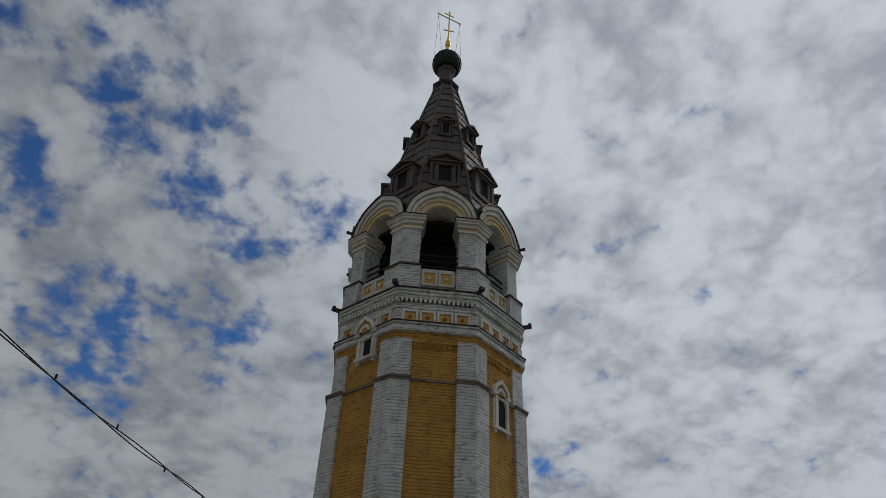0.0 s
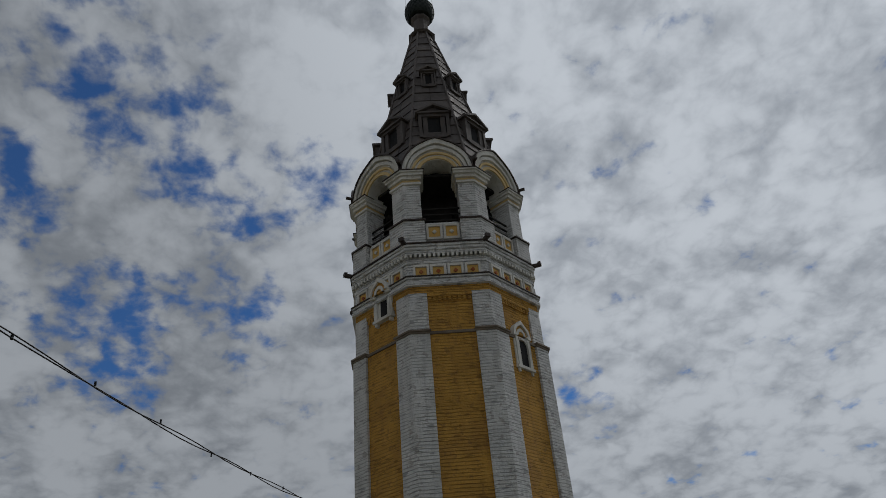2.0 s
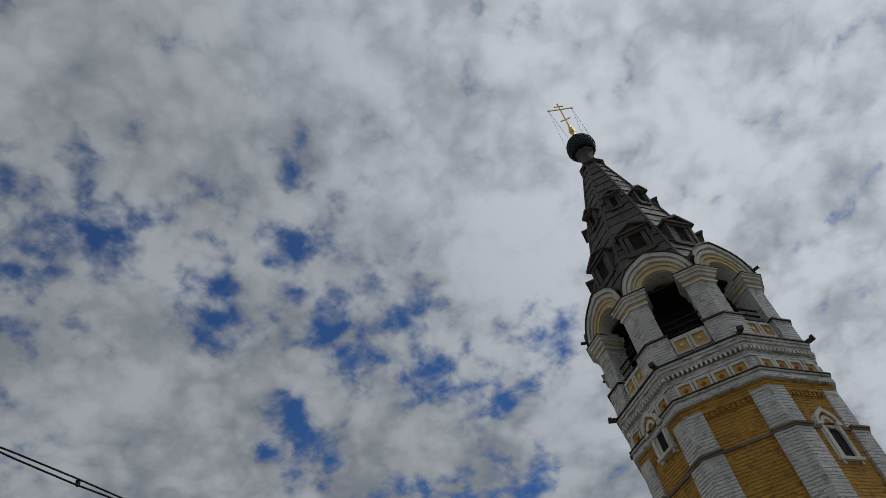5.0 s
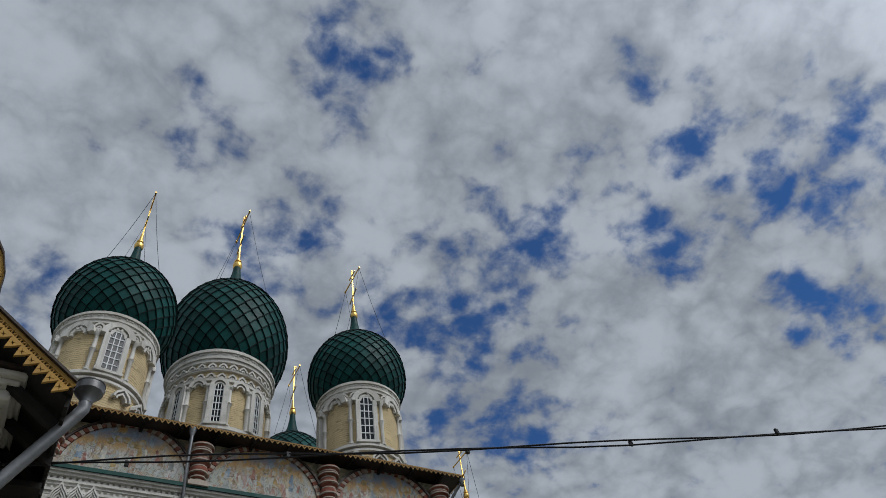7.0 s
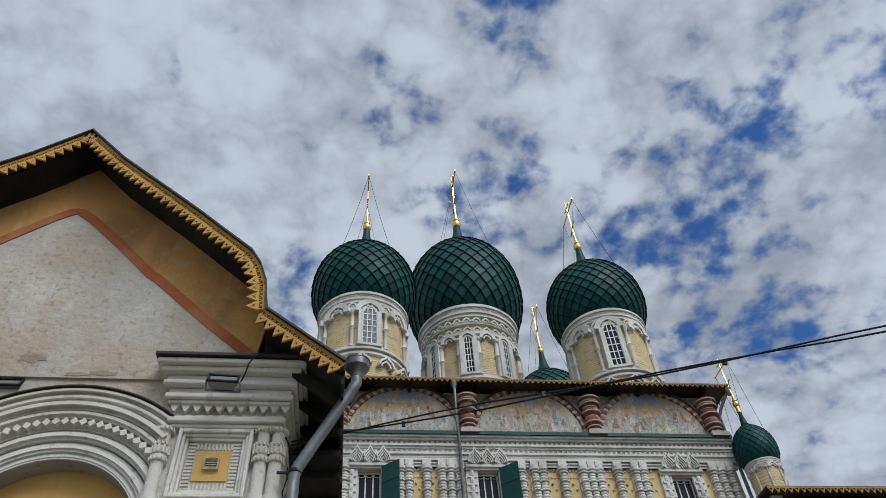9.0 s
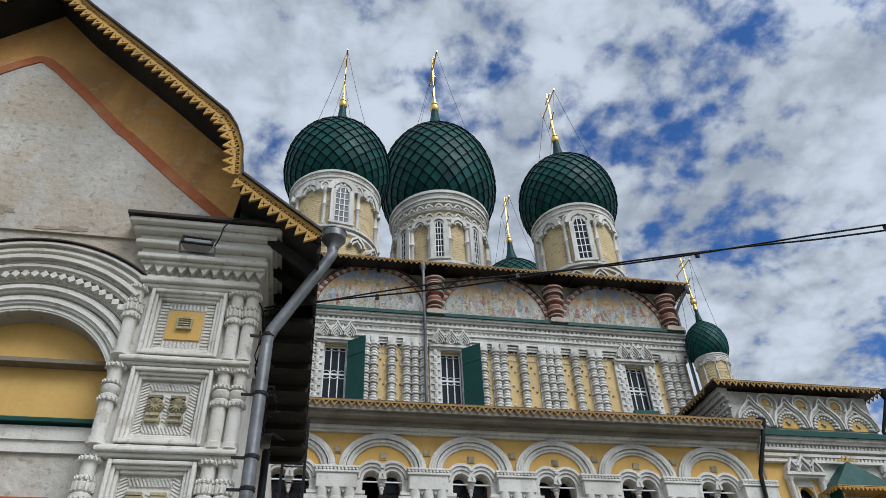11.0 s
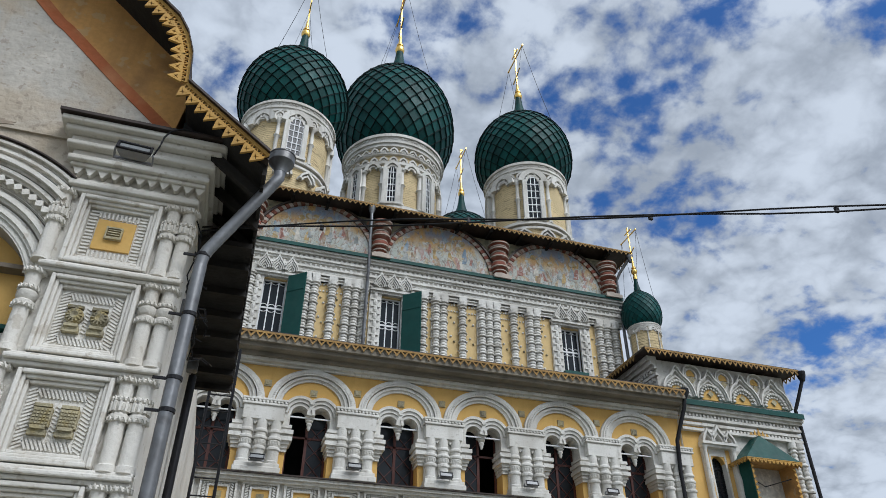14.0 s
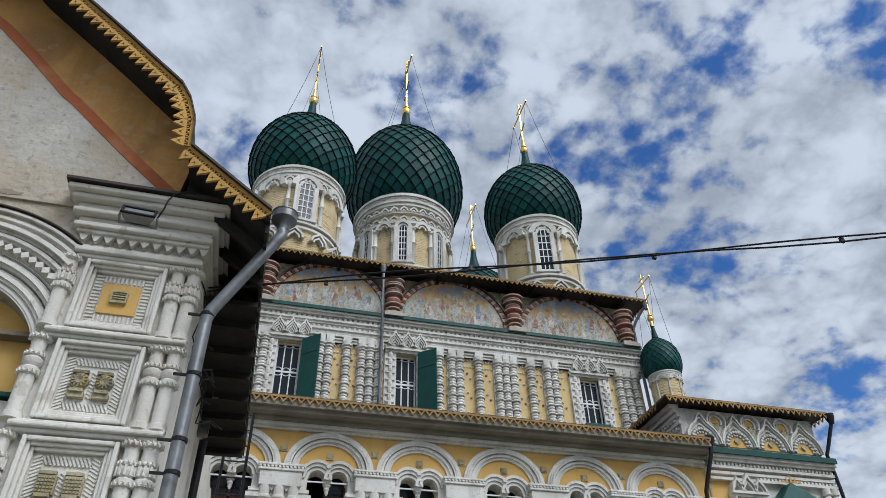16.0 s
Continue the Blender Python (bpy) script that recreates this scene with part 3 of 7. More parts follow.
def cupola(name, label, x, y, zb, zd, R, rd, ball, top, windows=4, bays=8, turn=0.0, around=28, chains=True, zs=1.0, face=-90.0, glazed=True, foot=1.6, head=1.1):
    """Drum from zb to zd with belts, colonettes and windows, an onion dome of radius R, ball and cross."""
    th = thing(name, label, "dome", (x, y, zb), "cupolas of the cathedral")
    bm = B()
    n = 48
    lathe(bm, [(rd * 0.97, 0), (rd * 0.97, zd - zb)], n, (x, y, zb))
    drum = part("drum", bm, DRUM_YELLOW, th, "pale yellow plastered drum", smooth=True)
    H = zd - zb
    k = rd / 2.0
    zf = (foot if glazed else 0.5) * k
    for za, zc, p in ((zf - 0.42 * k, zf - 0.3 * k, 0.06), (zf - 0.2 * k, zf - 0.1 * k, 0.14), (zf - 0.1 * k, zf, 0.08), (H - 1.02 * k, H - 0.92 * k, 0.06), (H - 0.62 * k, H - 0.46 * k, 0.08), (H - 0.46 * k, H - 0.2 * k, 0.14),
                      (H - 0.2 * k, H - 0.08 * k, 0.22), (H - 0.08 * k, H, 0.16)):
        bm = B()
        lathe(bm, [(rd * 0.95, za), (rd + p * k, za), (rd + p * k, zc), (rd * 0.95, zc)], n, (x, y, zb))
        part("drum_belt", bm, WHITE, th, "white moulded belt", smooth=True)
    # small arches under the crowning belt and over the foot
    m_ar = bays * 3 if bays < 12 else bays * 2
    rows_ = [(H - 0.92 * k, 1.0)] + ([(H - 1.42 * k, 1.0)] if head > 1.5 else [])
    w = math.pi * rd / m_ar
    arch_me = bmesh.new()
    strip(arch_me, arc(0, 0, w * 0.58, w * 0.75, n=8, tip=0.15), arc(0, 0, w * 0.93, w * 1.1, n=8, tip=0.2), -0.08 * k, 0.05)
    strip(arch_me, arc(0, 0, w * 0.2, w * 0.3, n=5), arc(0, 0, w * 0.42, w * 0.55, n=5), -0.05 * k, 0.05)
    tooth_bm = B()
    first = None
    for i in range(m_ar):
        M = Matrix.Translation((x, y, zb)) @ Matrix.Rotation(2 * math.pi * i / m_ar, 4, "Z") @ Matrix.Translation((0, -rd, 0))
        for za, _ in rows_:
            if first is None:
                first = part("small_arch", arch_me, WHITE, th, m=M @ Matrix.Translation((0, 0, za)))
            else:
                place_mesh("small_arch", first.data, th, m=M @ Matrix.Translation((0, 0, za)))
        for q in (-0.5, 0, 0.5):
            box(tooth_bm, w * q - w * 0.14, w * q + w * 0.14, -0.17 * k, 0.02, H - 0.30 * k, H - 0.21 * k, M)
        if i % 2 == 0 and glazed:
            bm = B()
            for r0, r1, p in ((0.75, 1.05, 0.14), (1.25, 1.6, 0.2)):
                strip(bm, arc(0, zf - 0.42 * k - w * 2.3, w * r0, w * r0 * 1.05, n=8, tip=0.3), arc(0, zf - 0.42 * k - w * 2.3, w * r1, w * r1 * 1.05, n=8, tip=0.35), -p * k, 0.05, M)
            part("foot_gable", bm, WHITE, th)
    part("belt_teeth", tooth_bm, WHITE, th, kind="stuff")
    if head > 1.5:
        for za, zc, p in ((H - 1.55 * k, H - 1.42 * k, 0.07), (H - 1.0 * k, H - 0.93 * k, 0.06)):
            bm = B()
            lathe(bm, [(rd * 0.95, za), (rd + p * k, za), (rd + p * k, zc), (rd * 0.95, zc)], n, (x, y, zb))
            part("drum_belt", bm, WHITE, th, smooth=True)
    z0w, z1w = (foot if glazed else 0.5) * k, H - head * k
    for i in range(bays):
        a = face + 360 * (i + 0.5) / bays + turn
        M = Matrix.Translation((x, y, zb)) @ Matrix.Rotation(radians(a + 90), 4, "Z") @ Matrix.Translation((0, -rd, 0))
        bm = B()
        hh = z1w - z0w
        lathe(bm, [(0.12, 0), (0.12, 0.1), (0.07, 0.14), (0.085, hh * 0.5), (0.14, hh * 0.54), (0.085, hh * 0.58), (0.07, hh * 0.9), (0.13, hh * 0.94), (0.13, hh)], 8, (0, 0, z0w), M @ Matrix.Diagonal((k * 1.1, k * 1.1, 1, 1)))
        part("colonette", bm, WHITE, th, smooth=True)
        a = face + 360 * i / bays + turn
        M = Matrix.Translation((x, y, zb)) @ Matrix.Rotation(radians(a + 90), 4, "Z") @ Matrix.Translation((0, -rd, 0))
        wb = math.pi * rd / bays
        bm = B()
        strip(bm, arc(0, z1w - wb * 0.15, wb * 0.55, wb * 0.6, tip=0.1, n=12), arc(0, z1w - wb * 0.15, wb * 0.9, wb * 0.92, tip=0.18, n=12), -0.11 * k, 0.2, M)
        strip(bm, arc(0, z1w - wb * 0.15, wb * 0.3, wb * 0.35, n=10), arc(0, z1w - wb * 0.15, wb * 0.45, wb * 0.5, n=10), -0.07 * k, 0.2, M)
        part("blind_arch", bm, WHITE, th)
        if glazed and i % (bays // windows) == 0:
            ww = wb * 0.40
            bm = B()
            for s in (-1, 1):
                box(bm, s * (ww + 0.11 * k) - 0.1 * k, s * (ww + 0.11 * k) + 0.1 * k, -0.12 * k, 0.25, z0w + 0.1, z1w - wb * 0.1, M)
            box(bm, -ww - 0.25 * k, ww + 0.25 * k, -0.16 * k, 0.2, z0w - 0.02, z0w + 0.1, M)
            fr = part("window_surround", bm, WHITE, th)
            bm = B()
            box(bm, -ww, ww, -0.035, 0.1, z0w + 0.1, z1w + wb * 0.2, M)
            part("pane", bm, GLASS, fr)
            bm = B()
            for q in range(7):
                zz = z0w + 0.1 + (z1w - z0w) * q / 6.0
                box(bm, -ww, ww, -0.06, -0.03, zz - 0.02, zz + 0.02, M)
            for q in (-1, -0.33, 0.33, 1):
                box(bm, ww * q - 0.018, ww * q + 0.018, -0.058, -0.032, z0w + 0.1, z1w + wb * 0.1, M)
            part("glazing_grid", bm, FRAME_WHITE, fr)
    scaled_dome(th, x, y, zd, R, around, zs=zs)
    bm = B()
    zn = zd + 1.86 * R * zs
    lathe(bm, [(0.19 * R, 0), (0.12 * R, (ball - zn) * 0.3), (0.085 * R, (ball - zn) * 0.6), (0.06 * R, ball - zn)], 14, (x, y, zn))
    part("neck", bm, GREEN, th, "green conical neck", smooth=True)
    m, w, h = cross_on(th, x, y, ball, top, turn=90)
    if chains:
        stays(th, m, w, h, ball - (zd + R * 1.2 * zs), R * 0.62)
    return th


cupola("cupola", "green scaled onion dome on a white and yellow drum", 0.19, 25.0, 18.2, 24.12, 2.507, 1.92, 30.89, 34.89, turn=8, around=26, zs=1.06, foot=2.95)
cupola("cupola", "large central green onion dome on a broad drum", 6.14, 30.0, 18.8, 27.65, 3.35, 2.56, 37.39, 42.54, windows=8, bays=16, turn=-12, around=28, zs=1.215, foot=3.3, head=1.75)
cupola("cupola", "green scaled onion dome on a white and yellow drum", 11.78, 25.0, 18.2, 23.70, 2.405, 1.84, 30.05, 33.77, turn=-14, around=26, zs=1.046, foot=2.3)
cupola("cupola", "green onion dome half hidden behind the roof", 11.87, 35.0, 18.2, 24.2, 2.5, 1.92, 30.92, 34.73, turn=0, around=26, zs=1.08, foot=2.6)

# ---- cathedral: the main cube ----
MX0, MX1, MY = -2.7, 13.55, 21.3
church = thing("cathedral", "tall white and yellow cathedral with frescoed gables and dark roof", "church", (5.4, 29, 0))
WINS = [(0.18, 0.95, 11.0, 14.15), (4.2, 4.92, 11.0, 14.12), (11.02, 11.78, 12.2, 14.0)]
bm = B()
wall_with_holes(bm, MX0, MX1, 0, 17.3, MY, MY + 0.9, WINS)
part("wall", bm, PALE_YELLOW, church, "pale yellow plastered wall")
for d in ((MX0, MX0 + 0.9, MY + 0.9, 37.2), (MX1 - 0.9, MX1, MY + 0.9, 37.2), (MX0 + 0.9, MX1 - 0.9, 36.3, 37.2)):
    part("outer_wall", box(B(), *d, 0, 17.3), PALE_YELLOW, church)
# near-black sheets behind the windows, in place of unlit rooms
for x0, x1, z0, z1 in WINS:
    part("dark_room_sheet", box(B(), x0 - 0.3, x1 + 0.3, MY + 0.91, MY + 1.0, z0 - 0.2, z1 + 0.2), DARK_IN, church)
# eaves and low hipped roof
bm = B()
ex0, ex1, ey0, ey1 = MX0 - 0.7, MX1 + 0.62, MY - 0.75, 37.9
vs = [bm.verts.new(p) for p in ((ex0, ey0, 17.55), (ex1, ey0, 17.55), (ex1, ey1, 17.55), (ex0, ey1, 17.55), (ex0, ey0, 17.47), (ex1, ey0, 17.47), (ex1, ey1, 17.47), (ex0, ey1, 17.47), (5.0, 29.5, 19.2), (6.0, 29.5, 19.2))]
for f in ((0, 1, 9, 8), (1, 2, 9), (2, 3, 8, 9), (3, 0, 8), (4, 5, 1, 0), (5, 6, 2, 1), (6, 7, 3, 2), (7, 4, 0, 3), (7, 6, 5, 4)):
    bm.faces.new([vs[i] for i in f])
part("roof", bm, ROOF_TIN, church, "low dark tin roof")

# ---- gallery ----
GY, GX0, GX1 = 17.5, -1.6, 12.62
gal = thing("gallery", "yellow arcaded gallery with white arches and columns", "church gallery", (5.5, 19.4, 0))
BAY = [-0.47 + 2.306 * i for i in range(6)]
# ---- chapel ----
CX0, CX1 = 12.15, 16.85
chapel = thing("side_chapel", "white side chapel with scaled gables, ochre wall and small green onion", "chapel", (15, 20, 0))
# ---- porch ----
porch = thing("porch", "white gabled brick porch with carved panels and ochre lace eaves", "porch", (-3.4, 8, 0))

# ---- bell tower ----
TC = Vector((19.85, -6.24, 0))
tower = thing("bell_tower", "octagonal ochre and white brick bell tower with dark tent roof", "bell tower", TC)
T22 = math.tan(radians(22.5))


def face(k, ap):
    """Local frame of face k at a distance ap from the axis: x along the face, y inwards."""
    return Matrix.Translation(TC) @ Matrix.Rotation(radians(256.65 + 45 * k), 4, "Z") @ Matrix.Translation((0, -ap, 0))


def oct_ring(bm, z0, z1, a_out, a_in=None):
    """An octagonal belt (or block, with no inner distance)."""
    rings = []
    for a, z in ((a_out, z0), (a_out, z1)) + (((a_in, z1), (a_in, z0)) if a_in else ()):
        rings.append([bm.verts.new(face(k, a) @ Vector((a * T22, 0, z))) for k in range(8)])
    pairs = list(zip(rings, rings[1:])) + ([(rings[-1], rings[0])] if a_in else [])
    for p, q in pairs:
        for k in range(8):
            bm.faces.new((p[k], p[(k + 1) % 8], q[(k + 1) % 8], q[k]))
    if not a_in:
        bm.faces.new(rings[0])
        bm.faces.new(rings[1])
    return bm


def oct_corner(bm, k, z0, z1, a_out, a_in, x):
    """A block folded round the corner between faces k and k + 1, from x on one face to -x on the next."""
    pl = [face(k, a_out) @ Vector((x, 0, 0)), face(k, a_out) @ Vector((a_out * T22, 0, 0)), face(k + 1, a_out) @ Vector((-x, 0, 0)),
          face(k + 1, a_in) @ Vector((-x, 0, 0)), face(k, a_in) @ Vector((a_in * T22, 0, 0)), face(k, a_in) @ Vector((x, 0, 0))]
    a = [bm.verts.new((p.x, p.y, z0)) for p in pl]
    b = [bm.verts.new((p.x, p.y, z1)) for p in pl]
    bm.faces.new(a)
    bm.faces.new(b[::-1])
    for i in range(6):
        bm.faces.new((a[i], b[i], b[(i + 1) % 6], a[(i + 1) % 6]))
    return bm


part("shaft_wall", oct_ring(B(), 0, 10.5, 2.885), YELLOW_BRICK, tower, "ochre painted brick shaft")
part("shaft_wall", oct_ring(B(), 10.5, 12.14, 2.82), YELLOW_BRICK, tower, "ochre painted brick shaft")
for k in range(8):
    bm = oct_corner(B(), k, 0, 10.52, 2.965, 2.7, 0.66)
    part("pilaster", bm, WHITE_BRICK, tower, "white painted brick corner pilaster")
    part("pilaster", oct_corner(B(), k, 10.59, 11.85, 2.885, 2.7, 0.66), WHITE_BRICK, tower)
    bm = oct_corner(B(), k, 10.49, 10.55, 2.995, 2.7, 0.64)
    oct_corner(bm, k, 10.55, 10.6, 3.035, 2.7, 0.62)
    part("pilaster_ledge", bm, GREY_WOOD, tower)
    bm = B()
    box(bm, -0.66, 0.66, -0.05, 0.1, 10.49, 10.57, face(k, 2.885))
    part("string_course", bm, GREY_WOOD, tower)
    # dentil band at the head of the ochre panel
    bm = B()
    box(bm, -0.66, 0.66, -0.08, 0.1, 11.71, 11.85, face(k, 2.82))
    for i in range(9):
        x = -0.58 + i * 0.145
        box(bm, x - 0.045, x + 0.045, -0.06, 0.1, 11.59, 11.71, face(k, 2.82))
    part("dentil_band", bm, YELLOW_BRICK, tower)
part("frieze_stripe", oct_ring(B(), 11.85, 12.07, 2.87, 2.6), YELLOW_BRICK, tower)
bm = oct_ring(B(), 12.07, 12.19, 2.983, 2.6)
oct_ring(bm, 12.19, 12.29, 2.945, 2.6)
oct_ring(bm, 12.29, 12.36, 2.98, 2.6)
part("lower_cornice", bm, WHITE_BRICK, tower)
part("cornice_tin", oct_ring(B(), 12.362, 12.39, 3.02, 2.6), ROOF_TIN, tower)
part("frieze_wall", oct_ring(B(), 12.39, 12.99, 2.87, 2.6), WHITE_BRICK, tower)
for k in range(8):
    for i in range(4):
        x = -0.78 + 0.52 * i
        M = face(k, 2.87)
        bm = B()
        for s in ((x - 0.24, x - 0.17, 12.41, 12.81), (x + 0.17, x + 0.24, 12.41, 12.81), (x - 0.17, x + 0.17, 12.73, 12.81)):
            box(bm, s[0], s[1], -0.07, 0.1, s[2], s[3], M)
        fr = part("frieze_frame", bm, WHITE, tower)
        bm = B()
        box(bm, x - 0.165, x + 0.165, -0.015, 0.1, 12.41, 12.72, M)
        part("ochre_inset", bm, YELLOW, fr)
        bm = B()
        box(bm, x - 0.05, x + 0.05, -0.05, 0.0, 12.52, 12.62, M @ Matrix.Translation((x, 0, 12.57)) @ Matrix.Rotation(radians(45), 4, "Y") @ Matrix.Translation((-x, 0, -12.57)))
        part("knob", bm, RUST, fr)
bm = oct_ring(B(), 12.85, 12.97, 2.90, 2.6)
oct_ring(bm, 12.97, 13.07, 2.87, 2.6)
oct_ring(bm, 13.19, 13.31, 2.93, 2.6)
oct_ring(bm, 13.31, 13.43, 2.97, 2.6)
oct_ring(bm, 13.43, 13.52, 3.0, 2.6)
part("upper_cornice", bm, WHITE_BRICK, tower)
dentil = None
for k in range(8):
    for i in range(18):
        x = -1.2 + 2.4 * i / 17
        M = face(k, 2.87) @ Matrix.Translation((x, 0, 13.13))
        if dentil is None:
            dentil = part("dentil", box(B(), -0.035, 0.035, -0.1, 0.05, -0.06, 0.06), WHITE, tower, m=M)
        else:
            place_mesh("dentil", dentil.data, tower, m=M)
    bm = B()
    M = face(k, 3.02) @ Matrix.Translation((3.02 * T22, 0, 13.55)) @ Matrix.Rotation(radians(22.5), 4, "Z")
    box(bm, -0.06, 0.06, -0.16, 0.1, -0.05, 0.05, M)
    box(bm, -0.08, 0.08, -0.22, -0.12, -0.03, 0.09, M)
    part("water_spout", bm, ROOF_TIN, tower)
part("cornice_tin", oct_ring(B(), 13.522, 13.56, 3.04, 2.3), ROOF_TIN, tower)

# belfry; floor, ceiling and core carry the inside shade as near-black colour
part("parapet_wall", oct_ring(B(), 13.56, 14.45, 2.74, 2.1), WHITE_BRICK, tower)
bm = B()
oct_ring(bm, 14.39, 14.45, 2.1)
part("belfry_floor", bm, SHADE_WOOD, tower)
for k in range(8):
    bm = oct_corner(B(), k, 13.56, 14.43, 2.93, 2.6, 0.56)
    part("pedestal", bm, WHITE_BRICK, tower)
    part("pedestal_tin", oct_corner(B(), k, 14.43, 14.48, 2.983, 2.0, 0.52), ROOF_TIN, tower)
    bm = oct_corner(B(), k, 14.48, 15.95, 2.80, 2.05, 0.62)
    pier = part("belfry_pier", bm, WHITE_BRICK, tower, "white painted brick belfry pier")
    bm = oct_corner(B(), k, 15.95, 16.03, 2.86, 2.03, 0.57)
    oct_corner(bm, k, 16.14, 16.26, 2.90, 2.02, 0.55)
    oct_corner(bm, k, 16.26, 16.36, 2.97, 2.0, 0.50)
    oct_corner(bm, k, 16.36, 16.42, 3.02, 2.0, 0.47)
    part("pier_cap", bm, WHITE, pier)
    bm = oct_corner(B(), k, 16.03, 16.14, 2.82, 2.04, 0.60)
    part("pier_cap_band", bm, PALE_YELLOW, pier)
    bm = oct_corner(B(), k, 16.422, 16.445, 3.05, 2.6, 0.45)
    part("pier_cap_tin", bm, ROOF_TIN, pier)
    for i in (-1, 1):
        M = face(k, 2.74)
        x = i * 0.27
        bm = B()
        for s in ((x - 0.25, x - 0.18, 13.80, 14.36), (x + 0.18, x + 0.25, 13.80, 14.36), (x - 0.18, x + 0.18, 14.28, 14.36), (x - 0.18, x + 0.18, 13.80, 13.88)):
            box(bm, s[0], s[1], -0.06, 0.1, s[2], s[3], M)
        fr = part("parapet_frame", bm, WHITE, tower)
        bm = B()
        box(bm, x - 0.178, x + 0.178, -0.012, 0.1, 13.88, 14.28, M)
        part("ochre_inset", bm, YELLOW, fr)
        bm = B()
        box(bm, -0.05, 0.05, -0.06, 0.0, -0.05, 0.05, M @ Matrix.Translation((x, 0, 14.08)) @ Matrix.Rotation(radians(45), 4, "Y"))
        part("knob", bm, WHITE, fr)
    M = face(k, 2.78)
    hw = 2.78 * T22
    bm = B()
    strip(bm, arc(0, 16.40, 0.60, 0.60, n=20), arc(0, 16.40, hw, 1.28, n=20, tip=0.07), 0.0, 0.72, M)
    ar = part("arch", bm, WHITE, tower, "white keel arch")
    bm = B()
    strip(bm, arc(0, 16.42, 0.60, 0.60, n=20), arc(0, 16.42, 0.70, 0.70, n=20), -0.05, 0.1, M)
    strip(bm, arc(0, 16.42, 0.79, 0.80, n=20), arc(0, 16.42, 0.86, 0.88, n=20), -0.06, 0.1, M)
    part("archivolt", bm, PALE_YELLOW, ar)
    bm = B()
    strip(bm, arc(0, 16.42, 0.92, 0.97, n=20, tip=0.04), arc(0, 16.42, 1.02, 1.10, n=20, tip=0.05), -0.09, 0.1, M)
    strip(bm, arc(0, 16.42, 1.05, 1.14, n=20, tip=0.06), arc(0, 16.42, 1.17, 1.30, n=20, tip=0.08), -0.15, 0.1, M)
    part("outer_moulding", bm, WHITE, ar)
    bm = B()
    strip(bm, arc(0, 16.42, 1.175, 1.305, n=20, tip=0.08), arc(0, 16.42, 1.21, 1.34, n=20, tip=0.085), -0.20, 0.75, M)
    part("arch_tin", bm, ROOF_TIN, ar)
    bm = B()
    M2 = face(k, 2.95) @ Matrix.Translation((2.95 * T22, 0, 16.72)) @ Matrix.Rotation(radians(22.5), 4, "Z")
    box(bm, -0.05, 0.05, -0.20, 0.3, -0.03, 0.03, M2)
    part("valley_spout", bm, ROOF_TIN, tower)
    for z in (14.62, 14.85, 15.08):
        bm = B()
        box(bm, -0.64, 0.64, 0.18, 0.23, z, z + 0.045, M)
        part("railing_bar", bm, SHADE_WOOD, tower)
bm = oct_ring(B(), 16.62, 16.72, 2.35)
part("belfry_ceiling", bm, SHADE_WOOD, tower)
for i, a in enumerate((20, 110)):
    bm = B()
    box(bm, -2.1, 2.1, -0.09, 0.09, 15.75, 15.95, Matrix.Translation(TC) @ Matrix.Rotation(radians(a), 4, "Z"))
    part("bell_beam", bm, SHADE_WOOD, tower)
bm = B()
lathe(bm, [(0.62, 0), (0.58, 0.1), (0.46, 0.35), (0.38, 0.7), (0.30, 0.88), (0.12, 0.96), (0.06, 1.1)], 20, TC + Vector((0, 0, 14.75)))
part("bell", bm, IRON, tower, "dark cast bell")
# near-black block added round the bell to stand for the dim inside
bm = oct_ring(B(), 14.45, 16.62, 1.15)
part("belfry_dark_core", bm, SHADE_WOOD, tower)

# tent roof, a little off the axis of the shaft
TC.y -= 0.11
TZ0, TZ1, TA0, TA1 = 17.15, 26.30, 2.40, 0.40


def tent_ap(z):
    s = (z - TZ0) / (TZ1 - TZ0)
    return TA0 + (TA1 - TA0) * s + 0.06 * math.sin(math.pi * s)


bm = B()
rows = []
for i in range(9):
    z = TZ0 + (TZ1 - TZ0) * i / 8
    a = tent_ap(z) - 0.03
    rows.append([bm.verts.new(face(k, a) @ Vector((a * T22, 0, z))) for k in range(8)])
for p, q in zip(rows, rows[1:]):
    for k in range(8):
        bm.faces.new((p[k], p[(k + 1) % 8], q[(k + 1) % 8], q[k]))
bm.faces.new(rows[0])
bm.faces.new(rows[-1])
tent = part("tent_roof", bm, ROOF_TIN, tower, "dark weathered tiled tent roof")
bm = B()
nrow = 17
for k in range(8):
    for i in range(nrow):
        z0, z1 = TZ0 + (TZ1 - TZ0) * i / nrow, TZ0 + (TZ1 - TZ0) * (i + 0.97) / nrow
        a0, a1 = tent_ap(z0), tent_ap(min(z1, TZ1)) - 0.005
        w0, w1 = a0 * T22, a1 * T22
        nt_ = max(1, round(2 * w0 / 0.62))
        for j in range(nt_):
            u0, u1 = -1 + 2 * j / nt_ + 0.016, -1 + 2 * (j + 1) / nt_ - 0.016
            o = random.uniform(0.015, 0.04)
            vv = [bm.verts.new(face(k, a) @ Vector((w * u, 0, z))) for a, w, u, z in ((a0 + o, w0, u0, z0), (a0 + o, w0, u1, z0), (a1, w1, u1, z1), (a1, w1, u0, z1), (a0 - 0.02, w0, u0, z0), (a0 - 0.02, w0, u1, z0))]
            bm.faces.new(vv[:4])
            bm.faces.new((vv[0], vv[4], vv[5], vv[1]))
part("roof_tiles", bm, SHINGLE, tent, kind="stuff")
